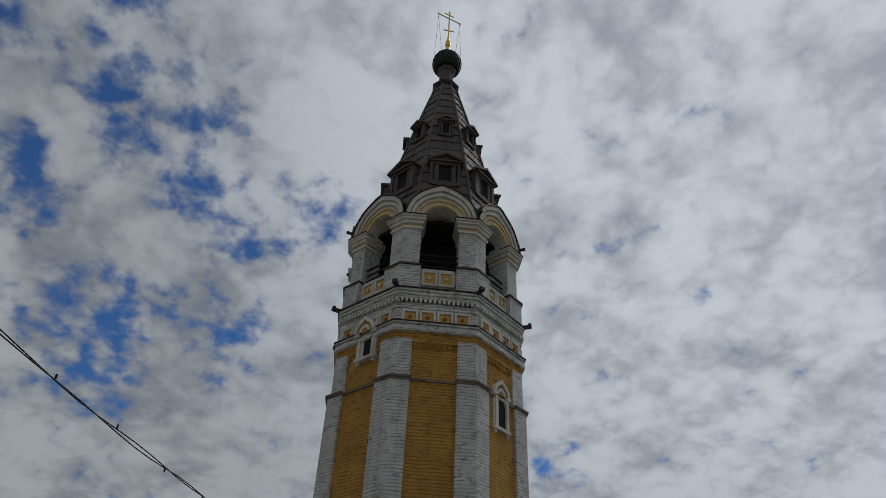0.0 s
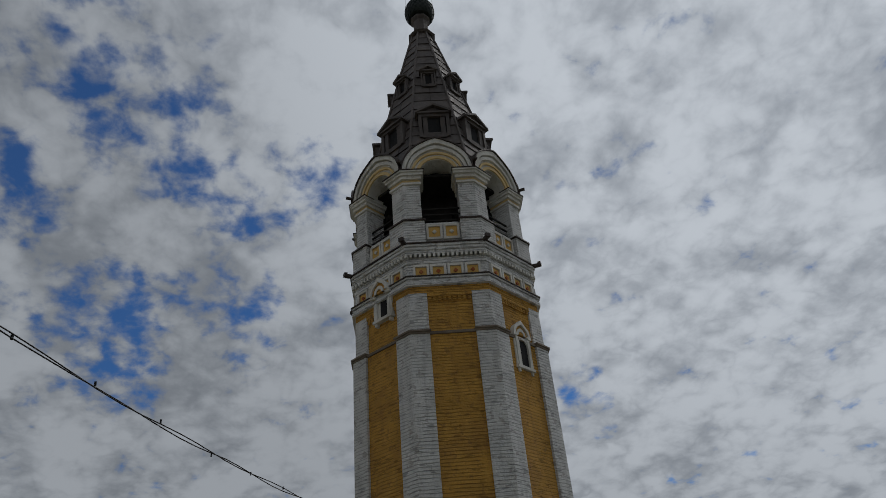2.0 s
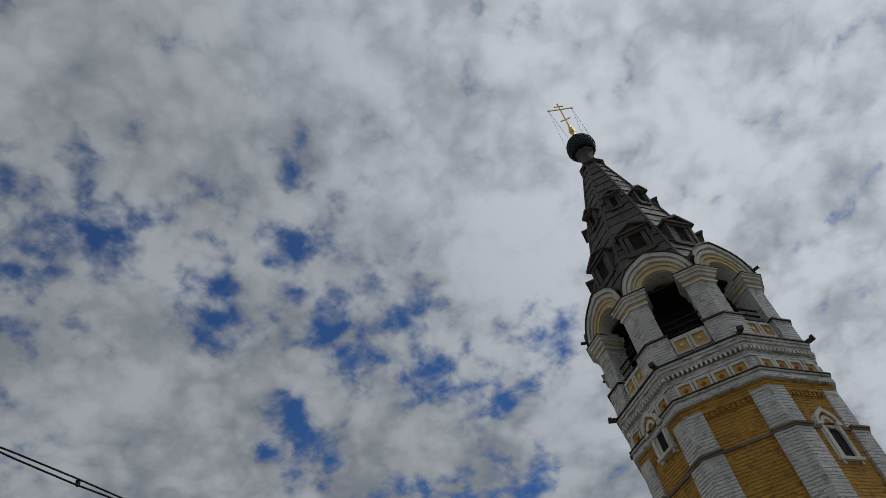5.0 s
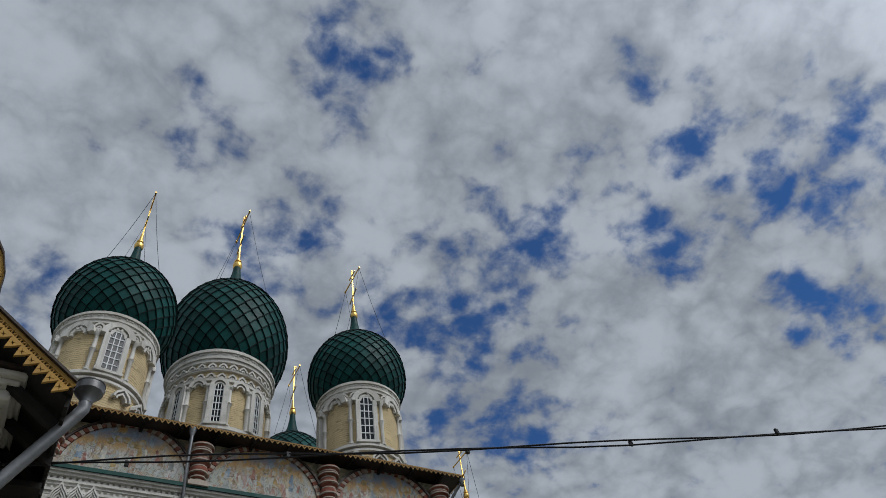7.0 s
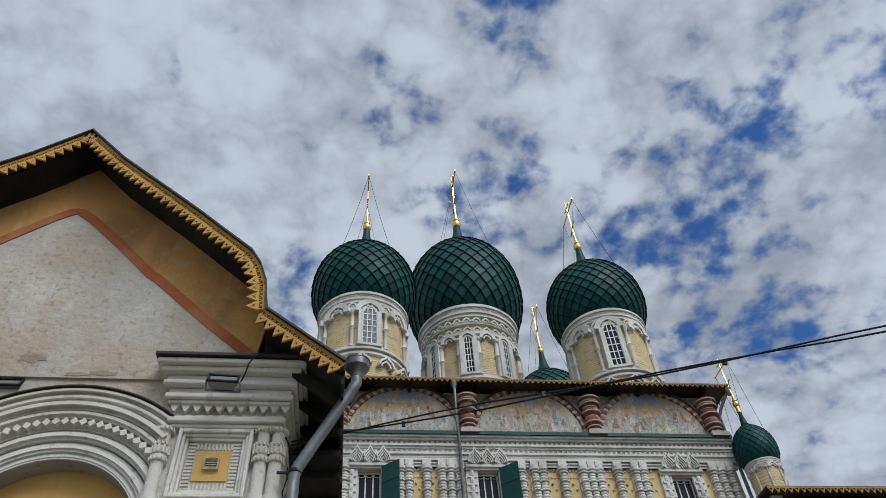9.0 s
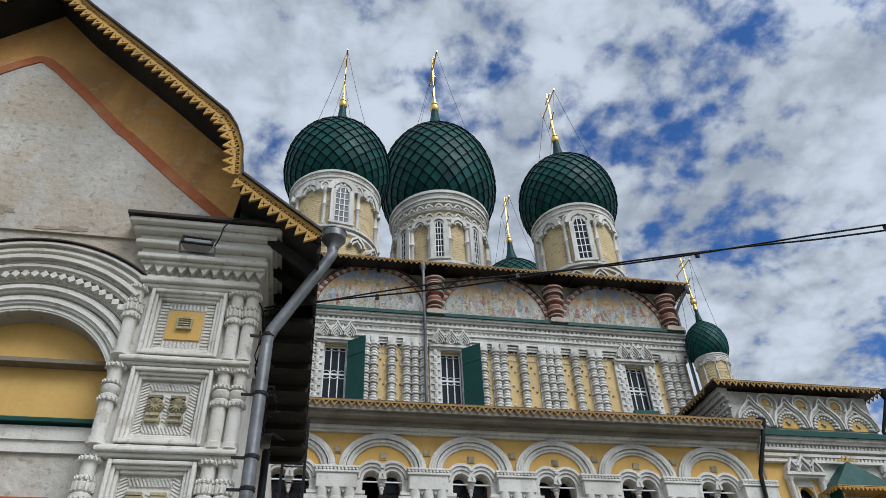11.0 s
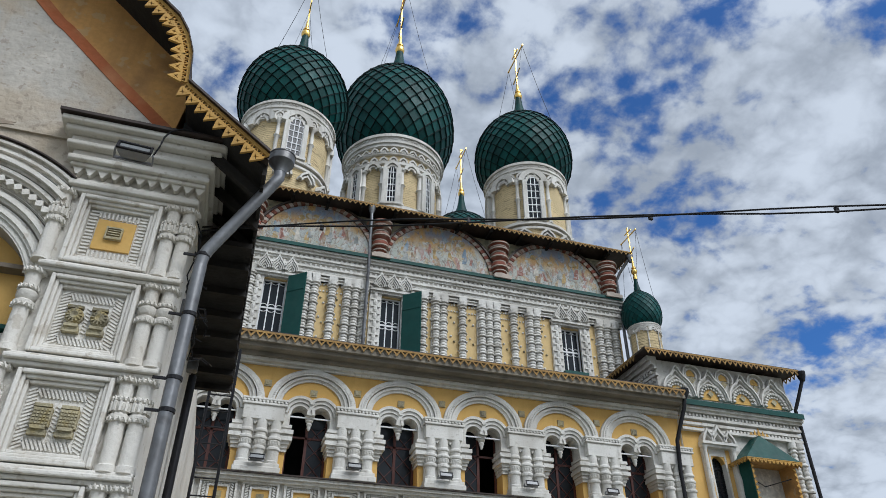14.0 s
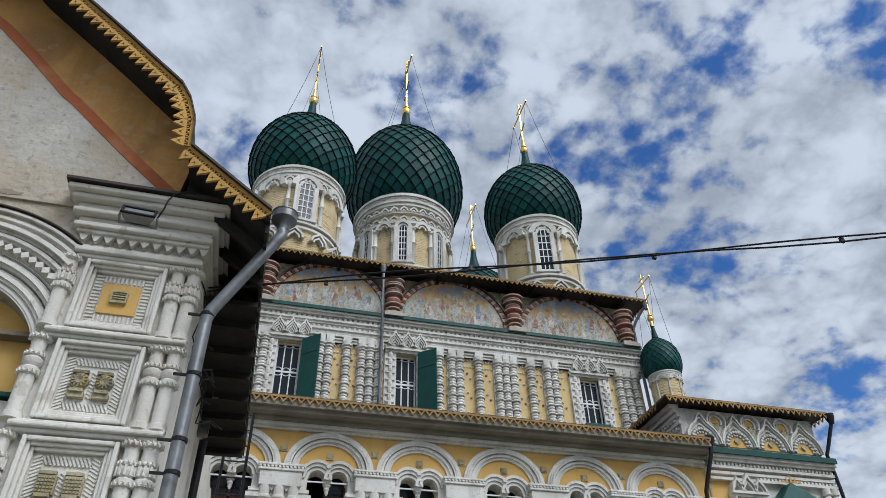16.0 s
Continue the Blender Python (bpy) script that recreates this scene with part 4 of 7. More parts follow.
for k in range(8):
    bm = B()
    tube(bm, [face(k, tent_ap(z) + 0.02) @ Vector(((tent_ap(z) + 0.02) * T22, 0, z)) for z in (TZ0 + (TZ1 - TZ0) * i / 8 for i in range(9))], 0.05, 6)
    part("ridge_roll", bm, SHINGLE, tent)


def dormer(k, z0, w, h, depth, ap):
    """A small gabled dormer window standing out of the tent."""
    M = face(k, ap)
    g = w * 0.62
    for x0, x1, y0, za, zb in ((-1.12, -0.88, 0, 0, 1), (0.88, 1.12, 0, 0, 1), (-0.88, 0.88, 0, -0.04, 0.12), (-0.88, 0.88, 0, 0.86, 1), (-0.80, -0.46, 0.04, 0.12, 0.86), (0.46, 0.80, 0.04, 0.12, 0.86)):
        part("dormer_board", box(B(), x0 * w, x1 * w, y0, depth, z0 + za * h, z0 + zb * h, M), SHINGLE, tent)
    # the opening is a filled block; its shade is only near-black colour
    bm = B()
    box(bm, -w * 0.46, w * 0.46, 0.12, depth, z0 + h * 0.12, z0 + h * 0.86, M)
    part("dormer_dark_block", bm, DARK_IN, tent)
    bm = B()
    prism(bm, [(-w * 1.12, z0 + h), (w * 1.12, z0 + h), (0, z0 + h + g)], 0.02, depth + 0.3, M)
    part("dormer_gable", bm, SHINGLE, tent)
    bm = B()
    for s in (-1, 1):
        prism(bm, [(s * w * 1.32, z0 + h - 0.05), (s * w * 1.32, z0 + h + 0.04), (0, z0 + h + g + 0.10), (0, z0 + h + g)], -0.12, depth + 0.35, M)
    box(bm, -w * 1.3, w * 1.3, -0.08, depth, z0 + h - 0.04, z0 + h + 0.03, M)
    part("dormer_roof", bm, SHINGLE, tent)


for k in range(8):
    dormer(k, 18.62, 0.50, 1.12, 0.8, tent_ap(18.8) + 0.12)
    dormer(k, 21.85, 0.26, 0.80, 0.5, tent_ap(22.0) + 0.12)
bm = B()
lathe(bm, [(0.52, 0), (0.62, 0.06), (0.54, 0.14), (0.36, 0.18), (0.33, 0.22), (0.33, 1.06), (0.38, 1.12), (0.45, 1.19), (0.45, 1.25)], 8, TC + Vector((0, 0, 26.25)), a0=radians(166 + 22.5))
part("neck", bm, SHINGLE, tower)
DARKDOME = mat("dark_patinated_dome", (0.011, 0.017, 0.014), 0.62, var=0.25, bump=0.1, island=0.3)
scaled_dome(tower, TC.x, TC.y, 27.6, 0.66, 18, DARKDOME)
m_, w_, h_ = cross_on(tower, TC.x, TC.y, 29.5, 32.05, turn=99, spread=0.47)
stays(tower, m_, w_, h_, 1.2, 0.5)
TC.y += 0.11


def ogee_window(k, x, z0, z1, hw, lift, ap=2.93, hood=0.0):
    """A narrow arched window in a slim moulded white surround under an ogee hood."""
    M = face(k, ap)
    zs = z1 + 0.16
    w = part("window_hood", strip(B(), arc(x, zs, hw + 0.08, lift * 0.74, n=14, tip=0.22), arc(x, zs, hw + 0.17, lift, n=14, tip=0.26), -0.09 - hood, 0.12, M), WHITE, tower)
    part("hood_lunette", prism(B(), [(x - hw - 0.08, zs)] + list(arc(x, zs, hw + 0.08, lift * 0.74, n=14, tip=0.22)) + [(x + hw + 0.08, zs)], -0.03 - hood, 0.1, M), YELLOW_BRICK, w)
    part("inner_hood", strip(B(), arc(x, zs, hw * 0.55, lift * 0.30, n=10), arc(x, zs, hw * 0.95, lift * 0.55, n=10, tip=0.1), -0.05 - hood, 0.05, M), WHITE, w)
    for s in (-1, 1):
        part("jamb", box(B(), x + s * (hw + 0.05) - 0.05, x + s * (hw + 0.05) + 0.05, -0.07, 0.2, z0, z1 + 0.06, M), WHITE, w)
        part("outer_bead", box(B(), x + s * (hw + 0.135) - 0.03, x + s * (hw + 0.135) + 0.03, -0.04, 0.2, z0 - 0.04, z1 + 0.08, M), WHITE, w)
        part("capital", box(B(), x + s * (hw + 0.10) - 0.09, x + s * (hw + 0.10) + 0.09, -0.09 - hood * 0.5, 0.2, z1 + 0.08, zs, M), WHITE, w)
        part("bracket", box(B(), x + s * (hw + 0.08) - 0.04, x + s * (hw + 0.08) + 0.04, -0.05, 0.2, z0 - 0.2, z0 - 0.09, M), WHITE, w)
    part("sill", box(B(), x - hw - 0.18, x + hw + 0.18, -0.09, 0.2, z0 - 0.09, z0, M), WHITE, w)
    lo = list(arc(x, z1 - 0.16, hw, 0.16, a0=0, a1=180, n=10))
    part("spandrel", strip(B(), lo, [(a, z1 + 0.07) for a, b in lo], -0.05, 0.1, M), WHITE, w)
    part("reveal", box(B(), x - hw, x - hw * 0.5, -0.016, 0.1, z0, z1 - 0.03, M), WHITE, w)
    # near-black block on the wall face, painted shade of the recess
    part("dark_opening_block", box(B(), x - hw * 0.5, x + hw, -0.010, 0.1, z0, z1, M), DARK_IN, w)


ogee_window(1, 0.0, 9.66, 10.52, 0.22, 0.38, 2.885)
ogee_window(-1, 0.12, 11.5, 12.14, 0.23, 0.42, 2.90, 0.13)
ogee_window(-1, 0.1, 3.5, 4.55, 0.21, 0.46, 2.82)
ogee_window(3, 0.0, 9.66, 10.52, 0.21, 0.46, 2.82)

# ---- porch ----
PY = 5.78
bm = B()
box(bm, -1.70, -0.66, PY, 7.0, 0, 5.62)
pillar = part("pillar", bm, PORCH_WHITE, porch, "white limewashed brick pillar")
# side wall, back of the porch
bm = B()
box(bm, -1.2, -0.68, 7.0, 17.0, 0, 6.4)
part("side_wall", bm, PORCH_WHITE, porch)


def square_frame(bm, cx, cz, hw, hz, t, y0, y1):
    box(bm, cx - hw, cx - hw + t, y0, y1, cz - hz, cz + hz)
    box(bm, cx + hw - t, cx + hw, y0, y1, cz - hz, cz + hz)
    box(bm, cx - hw + t, cx + hw - t, y0, y1, cz - hz, cz - hz + t)
    box(bm, cx - hw + t, cx + hw - t, y0, y1, cz + hz - t, cz + hz)


def rope_ring(bm, x, y, z, r, t, n=14):
    """A ring twisted like a rope."""
    prof = [(r - t, -t), (r, -t * 0.8), (r + t * 0.5, 0), (r, t * 0.8), (r - t, t)]
    lathe(bm, prof, n, (x, y, z))
    for i in range(n):
        a = 2 * math.pi * i / n
        if math.sin(a) < 0.3:
            M = Matrix.Translation((x + r * math.cos(a), y + r * math.sin(a), z)) @ Matrix.Rotation(a, 4, "Z") @ Matrix.Rotation(radians(32), 4, "X")
            box(bm, -t * 0.3, t * 0.75, -t * 0.32, t * 0.32, -t * 1.1, t * 1.1, M)


PANELS = [(-1.27, 5.15), (-1.27, 4.33), (-1.265, 3.50), (-1.26, 2.68), (-1.26, 1.86)]
for i, (cx, cz) in enumerate(PANELS):
    bm = B()
    square_frame(bm, cx, cz, 0.34, 0.345, 0.035, PY - 0.10, PY + 0.01)
    square_frame(bm, cx, cz, 0.305, 0.31, 0.03, PY - 0.07, PY + 0.01)
    square_frame(bm, cx, cz, 0.275, 0.28, 0.03, PY - 0.045, PY + 0.01)
    fr = part("panel_frame", bm, PORCH_WHITE, porch, smooth=False)
    mod = fr.modifiers.new("worn", "BEVEL")
    mod.width, mod.segments = 0.009, 2
    bm = B()
    if i == 0:
        for s in range(14):
            q = -0.225 + 0.45 * s / 13
            for bx in ((cx - 0.235, cx - 0.17, cz + q - 0.009, cz + q + 0.009), (cx + 0.17, cx + 0.235, cz + q - 0.009, cz + q + 0.009)):
                box(bm, bx[0], bx[1], PY - 0.018, PY + 0.01, bx[2], bx[3])
            if abs(q) < 0.17:
                for bx in ((cx + q - 0.009, cx + q + 0.009, cz - 0.235, cz - 0.17), (cx + q - 0.009, cx + q + 0.009, cz + 0.17, cz + 0.235)):
                    box(bm, bx[0], bx[1], PY - 0.018, PY + 0.01, bx[2], bx[3])
    else:
        # bricks laid as slanting rays round the niche
        for q in range(16):
            z = cz - 0.22 + 0.0293 * q
            for sx in (-1, 1):
                M = Matrix.Translation((cx + sx * 0.20, 0, z)) @ Matrix.Rotation(radians(28 * sx), 4, "Y")
                box(bm, -0.036, 0.036, PY - 0.015, PY + 0.01, -0.0075, 0.0075, M)
        for q in range(12):
            x = cx - 0.155 + 0.0282 * q
            for sz in (-1, 1):
                M = Matrix.Translation((x, 0, cz + sz * 0.195)) @ Matrix.Rotation(radians(-30), 4, "Y")
                box(bm, -0.0075, 0.0075, PY - 0.015, PY + 0.01, -0.042, 0.042, M)
        for q in range(8):
            M = Matrix.Translation((cx, 0, cz - 0.11 + 0.03 * q)) @ Matrix.Rotation(radians(30), 4, "Y")
            box(bm, -0.02, 0.02, PY - 0.012, PY + 0.01, -0.007, 0.007, M)
    if len(bm.verts):
        part("herringbone_course", bm, PORCH_WHITE, fr, kind="stuff")
    else:
        bm.free()
    if i == 0:
        bm = B()
        box(bm, cx - 0.155, cx + 0.155, PY - 0.022, PY + 0.02, cz - 0.15, cz + 0.15)
        part("ochre_field", bm, YELLOW, fr)
        bm = B()
        square_frame(bm, cx, cz + 0.01, 0.068, 0.06, 0.014, PY - 0.055, PY)
        for q in range(4):
            box(bm, cx - 0.05, cx + 0.05, PY - 0.045, PY, cz - 0.03 + q * 0.024, cz - 0.02 + q * 0.024)
        part("carved_tile", bm, GREYTILE, fr, "grey carved tile")
    else:
        for sx in (-1, 1):
            x = cx + sx * 0.092
            bm = B()
            box(bm, x - 0.062, x + 0.062, PY - 0.05, PY, cz - 0.13, cz - 0.09)
            box(bm, x - 0.05, x + 0.05, PY - 0.07, PY, cz - 0.09, cz - 0.065)
            box(bm, x - 0.07, x + 0.05, PY - 0.04, PY, cz + 0.085, cz + 0.11)
            if i == 1:
                lathe(bm, [(0.001, 0.05), (0.03, 0.06), (0.05, 0.045), (0.068, 0.035), (0.07, 0.0)], 16, (0, 0, 0), Matrix.Translation((x, PY - 0.005, cz + 0.015)) @ Matrix.Rotation(radians(90), 4, "X"))
                for a in range(12):
                    M = Matrix.Translation((x, PY - 0.05, cz + 0.015)) @ Matrix.Rotation(radians(30 * a), 4, "Y")
                    box(bm, 0.018, 0.06, -0.012, 0.02, -0.005, 0.005, M)
            else:
                box(bm, x - 0.065, x + 0.065, PY - 0.045, PY, cz - 0.065, cz + 0.075)
                for a in range(5):
                    for b in range(5):
                        box(bm, x - 0.055 + a * 0.024, x - 0.04 + a * 0.024, PY - 0.06, PY - 0.04, cz - 0.052 + b * 0.025, cz - 0.037 + b * 0.025)
            part("carved_tile", bm, GREYTILE, fr, "mossy grey carved tile")
    # mouldings between the panels
    zt = cz - 0.41
    bm = B()
    for z0, z1, p in ((zt - 0.055, zt - 0.02, 0.10), (zt - 0.02, zt + 0.02, 0.14), (zt + 0.02, zt + 0.055, 0.09)):
        box(bm, -1.73, -0.63, PY - p, PY + 0.05, z0, z1)
    sc = part("string_course", bm, PORCH_WHITE, porch)
    mod = sc.modifiers.new("worn", "BEVEL")
    mod.width, mod.segments = 0.012, 2
    # colonettes: a pair on one edge, one on the other
    for x in (-0.835, -0.70, -1.745):
        bm = B()
        y = PY - 0.035
        r = 0.062
        prof = [(r * 1.25, -0.36), (r * 1.25, -0.31), (r * 0.95, -0.30), (r, -0.1), (r * 0.98, 0.02), (r * 1.3, 0.04), (r * 1.32, 0.065), (r * 0.9, 0.085), (r * 1.25, 0.11), (r * 1.28, 0.15),
                (r * 0.85, 0.18), (r * 0.95, 0.2), (r * 0.95, 0.32), (r * 1.3, 0.335), (r * 1.3, 0.36)]
        lathe(bm, prof, 14, (x, y, cz))
        rope_ring(bm, x, y, cz + 0.19, r * 1.15, 0.018)
        rope_ring(bm, x, y, cz + 0.03, r * 1.2, 0.018)
        rope_ring(bm, x, y, cz + 0.345, r * 1.25, 0.02)
        if i == 2 or i == 0:
            for q in range(12):
                a = 2 * math.pi * q / 12
                M = Matrix.Translation((x, y, cz + 0.12)) @ Matrix.Rotation(a, 4, "Z")
                box(bm, r * 1.15, r * 1.42, -0.009, 0.009, -0.03, 0.045, M)
        part("colonette", bm, PORCH_WHITE, porch, smooth=True)
# capital of the pillar
for z0, z1, p in ((5.52, 5.56, 0.08), (5.56, 5.62, 0.12), (5.62, 5.655, 0.09), (5.735, 5.775, 0.16), (5.775, 5.83, 0.20), (5.83, 5.90, 0.17), (5.90, 5.95, 0.25), (5.95, 6.02, 0.22), (6.02, 6.075, 0.30),
                  (6.075, 6.13, 0.36)):
    bm = B()
    box(bm, -1.66 - p * 0.70, -0.72 + p * 0.65, PY - p, 7.0, z0, z1)
    st = part("capital_moulding", bm, PORCH_WHITE, porch, "white stepped capital moulding")
    mod = st.modifiers.new("worn", "BEVEL")
    mod.width, mod.segments = 0.016, 3
for i in range(11):
    x = -1.70 + i * 0.104
    part("tooth", prism(B(), [(x - 0.045, 5.735), (x + 0.045, 5.735), (x + 0.01, 5.665), (x - 0.01, 5.665)], PY - 0.13, PY), PORCH_WHITE, porch)
part("tooth_backing", box(B(), -1.68, -0.68, PY - 0.06, 7.0, 5.655, 5.735), PORCH_WHITE, porch)
bm = B()
vs = [bm.verts.new(p) for p in ((-1.93, PY - 0.40, 6.135), (-0.47, PY - 0.40, 6.135), (-0.47, 7.0, 6.22), (-1.93, 7.0, 6.22), (-1.93, PY - 0.40, 6.165), (-0.47, PY - 0.40, 6.165), (-0.47, 7.0, 6.28), (-1.93, 7.0, 6.28))]
for f in ((0, 1, 2, 3), (4, 7, 6, 5), (0, 4, 5, 1), (1, 5, 6, 2), (2, 6, 7, 3), (3, 7, 4, 0)):
    bm.faces.new([vs[i] for i in f])
part("cap_tin", bm, ROOF_TIN, porch)

# gable wall with its ochre field and terracotta line
GCX, GWY = -3.43, 5.66
ROOF = [(GCX, 9.43), (-2.90, 8.87), (-2.51, 8.53), (-2.14, 8.21), (-1.80, 7.91), (-1.50, 7.63), (-1.17, 7.33), (-1.05, 7.13), (-0.96, 6.87), (-0.925, 6.50), (-0.46, 6.13), (-0.10, 5.85)]
LINE = [(-3.62, 8.53), (-3.37, 8.48), (-3.19, 8.34), (-2.79, 7.95), (-2.32, 7.46), (-2.235, 7.40), (-2.16, 7.33), (-1.63, 6.83), (-1.13, 6.39), (-0.98, 6.26)]
mir = lambda pts: [(2 * GCX - x, z) for x, z in pts]
UNDER = [(x - 0.005, z - 0.04) for x, z in ROOF[:9]]
bm = B()
prism(bm, UNDER + [(-1.05, 6.14), (2 * GCX + 1.05, 6.14)] + mir(UNDER[1:])[::-1], GWY, 6.5)
gable = part("gable_wall", bm, OCHRE_BAND, porch, "ochre washed gable wall")
bm = B()
prism(bm, [(GCX, 8.46)] + [(x - 0.05, z - 0.03) for x, z in LINE[1:]] + [(-1.1, 6.02), (2 * GCX + 1.1, 6.02)] + mir([(x - 0.05, z - 0.03) for x, z in LINE[1:]])[::-1], GWY - 0.015, 6.2)
part("plaster_field", bm, GABLE_WHITE, gable, "patchy white gable plaster")
bm = B()
ln = [(GCX - 0.03, 8.50)] + LINE[1:]
strip(bm, [(x - 0.045, z - 0.045) for x, z in ln], [(x + 0.03, z + 0.04) for x, z in ln], GWY - 0.025, 6.0)
strip(bm, mir([(x - 0.045, z - 0.045) for x, z in ln]), mir([(x + 0.03, z + 0.04) for x, z in ln]), GWY - 0.028, 6.0)
part("terracotta_line", bm, RUST, gable)
# roof shell with boarded soffit, the shade beneath put into its near-black colour
for side in (0, 1):
    R0 = ROOF if not side else mir(ROOF)
    lo = [(x, z - 0.025) for x, z in R0]
    bm = B()
    strip(bm, lo, R0, 5.16, 10.3)
    part("roof_sheet", bm, ROOF_TIN, porch)
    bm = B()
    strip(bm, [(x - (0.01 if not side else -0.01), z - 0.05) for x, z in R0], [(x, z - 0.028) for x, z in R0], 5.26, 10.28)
    part("soffit", bm, SHADE_WOOD, porch, "weathered soffit boards, near-black with the eave shade in their colour")
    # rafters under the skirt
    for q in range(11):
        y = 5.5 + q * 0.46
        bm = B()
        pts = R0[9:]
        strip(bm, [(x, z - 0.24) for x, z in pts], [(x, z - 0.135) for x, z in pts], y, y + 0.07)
        part("rafter", bm, SHADE_WOOD, porch)
    bm = B()
    lace_path(bm, [(x, z + 0.02) for x, z in (R0[::-1] if side else R0)], Matrix.Translation((0, 5.125, 0)), tooth=0.112, drop=0.115, top=0.085)
    part("lace_board", bm, LACE, porch, "pierced ochre lace board")
    bm = B()
    strip(bm, [(x, z + 0.021) for x, z in R0], [(x, z + 0.05) for x, z in R0], 5.09, 5.2)
    part("verge_tin", bm, ROOF_TIN, porch)
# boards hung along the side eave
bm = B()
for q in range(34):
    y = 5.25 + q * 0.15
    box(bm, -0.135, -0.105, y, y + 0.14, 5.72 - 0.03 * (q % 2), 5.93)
part("eave_board", bm, SHADE_WOOD, porch, kind="stuff")
part("eave_underboard", box(B(), -0.66, -0.12, 6.3, 10.2, 5.60, 5.66), SHADE_WOOD, porch)
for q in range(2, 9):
    part("eave_tie", box(B(), -0.66, -0.12, 5.5 + q * 0.55, 5.58 + q * 0.55, 5.52, 5.60), SHADE_WOOD, porch)

# big arch over the entrance
AC = (-2.62, 4.43)
PATCH_SPOTS = [(-2.70, 6.06, 0.10, 0.02), (-2.46, 6.075, 0.13, 0.03), (-3.16, 6.24, 0.13, 0.05)]
BARE = mat("bare_grey_brown_render", (0.33, 0.27, 0.205), 0.95, var=0.15, grain=40, bump=0.5)


def clear(r):
    """The angle at which a ring of the arch meets the pillar."""
    return math.degrees(math.acos(min(1.0, 0.93 / r)))


ARY = PY + 0.07
for r0, r1, p in ((0.82, 0.88, 0.03), (0.88, 0.97, 0.07), (0.985, 1.07, 0.11), (1.085, 1.105, 0.08), (1.105, 1.185, 0.11), (1.20, 1.27, 0.15), (1.27, 1.36, 0.19), (1.375, 1.44, 0.16), (1.44, 1.50, 0.185)):
    q = (r1 - r0) * 0.28
    bm = B()
    strip(bm, arc(*AC, r0, a0=180 - clear(r1), a1=clear(r1), n=40), arc(*AC, r1, a0=180 - clear(r1), a1=clear(r1), n=40), ARY - p * 0.7, 6.6)
    strip(bm, arc(*AC, r0 + q, a0=180 - clear(r1), a1=clear(r1), n=40), arc(*AC, r1 - q, a0=180 - clear(r1), a1=clear(r1), n=40), ARY - p, 6.6)
    part("arch_moulding", bm, PORCH_WHITE, porch, smooth=True)
bm = B()
strip(bm, arc(*AC, 0.82, n=40), arc(*AC, 1.49, n=40), ARY, 6.7)
part("arch_body", bm, PORCH_WHITE, porch, smooth=True)
bm = B()
for i in range(44):
    a = radians(177 - i * 4.05)
    if abs(math.cos(a)) * 1.17 > 0.93:
        continue
    M = Matrix.Translation((AC[0], ARY - 0.10, AC[1])) @ Matrix.Rotation(-a, 4, "Y") @ Matrix.Translation((1.145, 0, 0)) @ Matrix.Rotation(radians(45), 4, "Y")
    box(bm, -0.028, 0.028, -0.045, 0.05, -0.028, 0.028, M)
part("tooth_course", bm, PORCH_WHITE, porch, kind="stuff")
bm = B()
strip(bm, arc(*AC, 1.50, a0=180 - clear(1.5), a1=clear(1.5), n=40), arc(*AC, 1.514, a0=180 - clear(1.5), a1=clear(1.5), n=40), GWY - 0.012, 6.2)
part("arch_tin", bm, ROOF_TIN, porch)
bm = B()
prism(bm, [(-6.1, 4.1), (-1.6, 4.1), (-1.6, 6.0), (-6.1, 6.0)], 6.2, 6.6)
ar_ = arc(*AC, 1.50, a0=180 - clear(1.5), a1=clear(1.5), n=40)
strip(bm, ar_, [(x, 6.03) for x, z in ar_], GWY + 0.012, 6.2)
part("spandrel_wall", bm, GABLE_WHITE, porch)
bm = B()
box(bm, -3.4, -1.7, 6.05, 6.2, 4.26, 5.3)
part("ochre_field", bm, YELLOW, porch, "ochre plaster under the arch")
# bare patches where the plaster has fallen
for cx_, cz_, rx_, rz_ in PATCH_SPOTS:
    rim = []
    for q in range(15):
        k = 1 + 0.25 * math.sin(q * 2.3) + random.uniform(-0.12, 0.12)
        rim.append((cx_ + rx_ * k * math.cos(-2 * math.pi * q / 15), cz_ + rz_ * k * math.sin(-2 * math.pi * q / 15)))
    part("bare_patch", prism(B(), rim, GWY - 0.0195 if cz_ > 6.03 else GWY + 0.008, GWY + 0.02), BARE, porch)
bm = B()
box(bm, -3.4, -1.7, 5.93, 6.06, 4.79, 4.83)
part("tie_beam", bm, GREY_WOOD, porch)
bm = B()
box(bm, -3.4, -1.7, 5.88, 6.2, 4.22, 4.255)
part("ledge_tin", bm, GREEN_PAINT, porch)
bm = B()
box(bm, -3.4, -1.7, 5.98, 6.6, 0, 4.22)
part("lower_wall", bm, GABLE_WHITE, porch)
bm = B()
box(bm, -3.4, -1.72, 5.93, 6.0, 4.08, 4.2)
box(bm, -3.4, -1.72, 5.95, 6.0, 3.98, 4.08)
part("ledge_moulding", bm, PORCH_WHITE, porch)
bm = B()
box(bm, -2.52, -2.04, 5.96, 6.0, 3.0, 3.62)
part("notice_board", bm, RUST, porch)
# the further pillar, mostly beyond the view
bm = B()
box(bm, -4.6, -3.4, PY, 6.6, 0, 6.0)
part("pillar", bm, PORCH_WHITE, porch)
bm = B()
box(bm, -6.3, -4.6, 5.95, 6.6, 0, 6.3)
part("lower_wall", bm, PORCH_WHITE, porch)


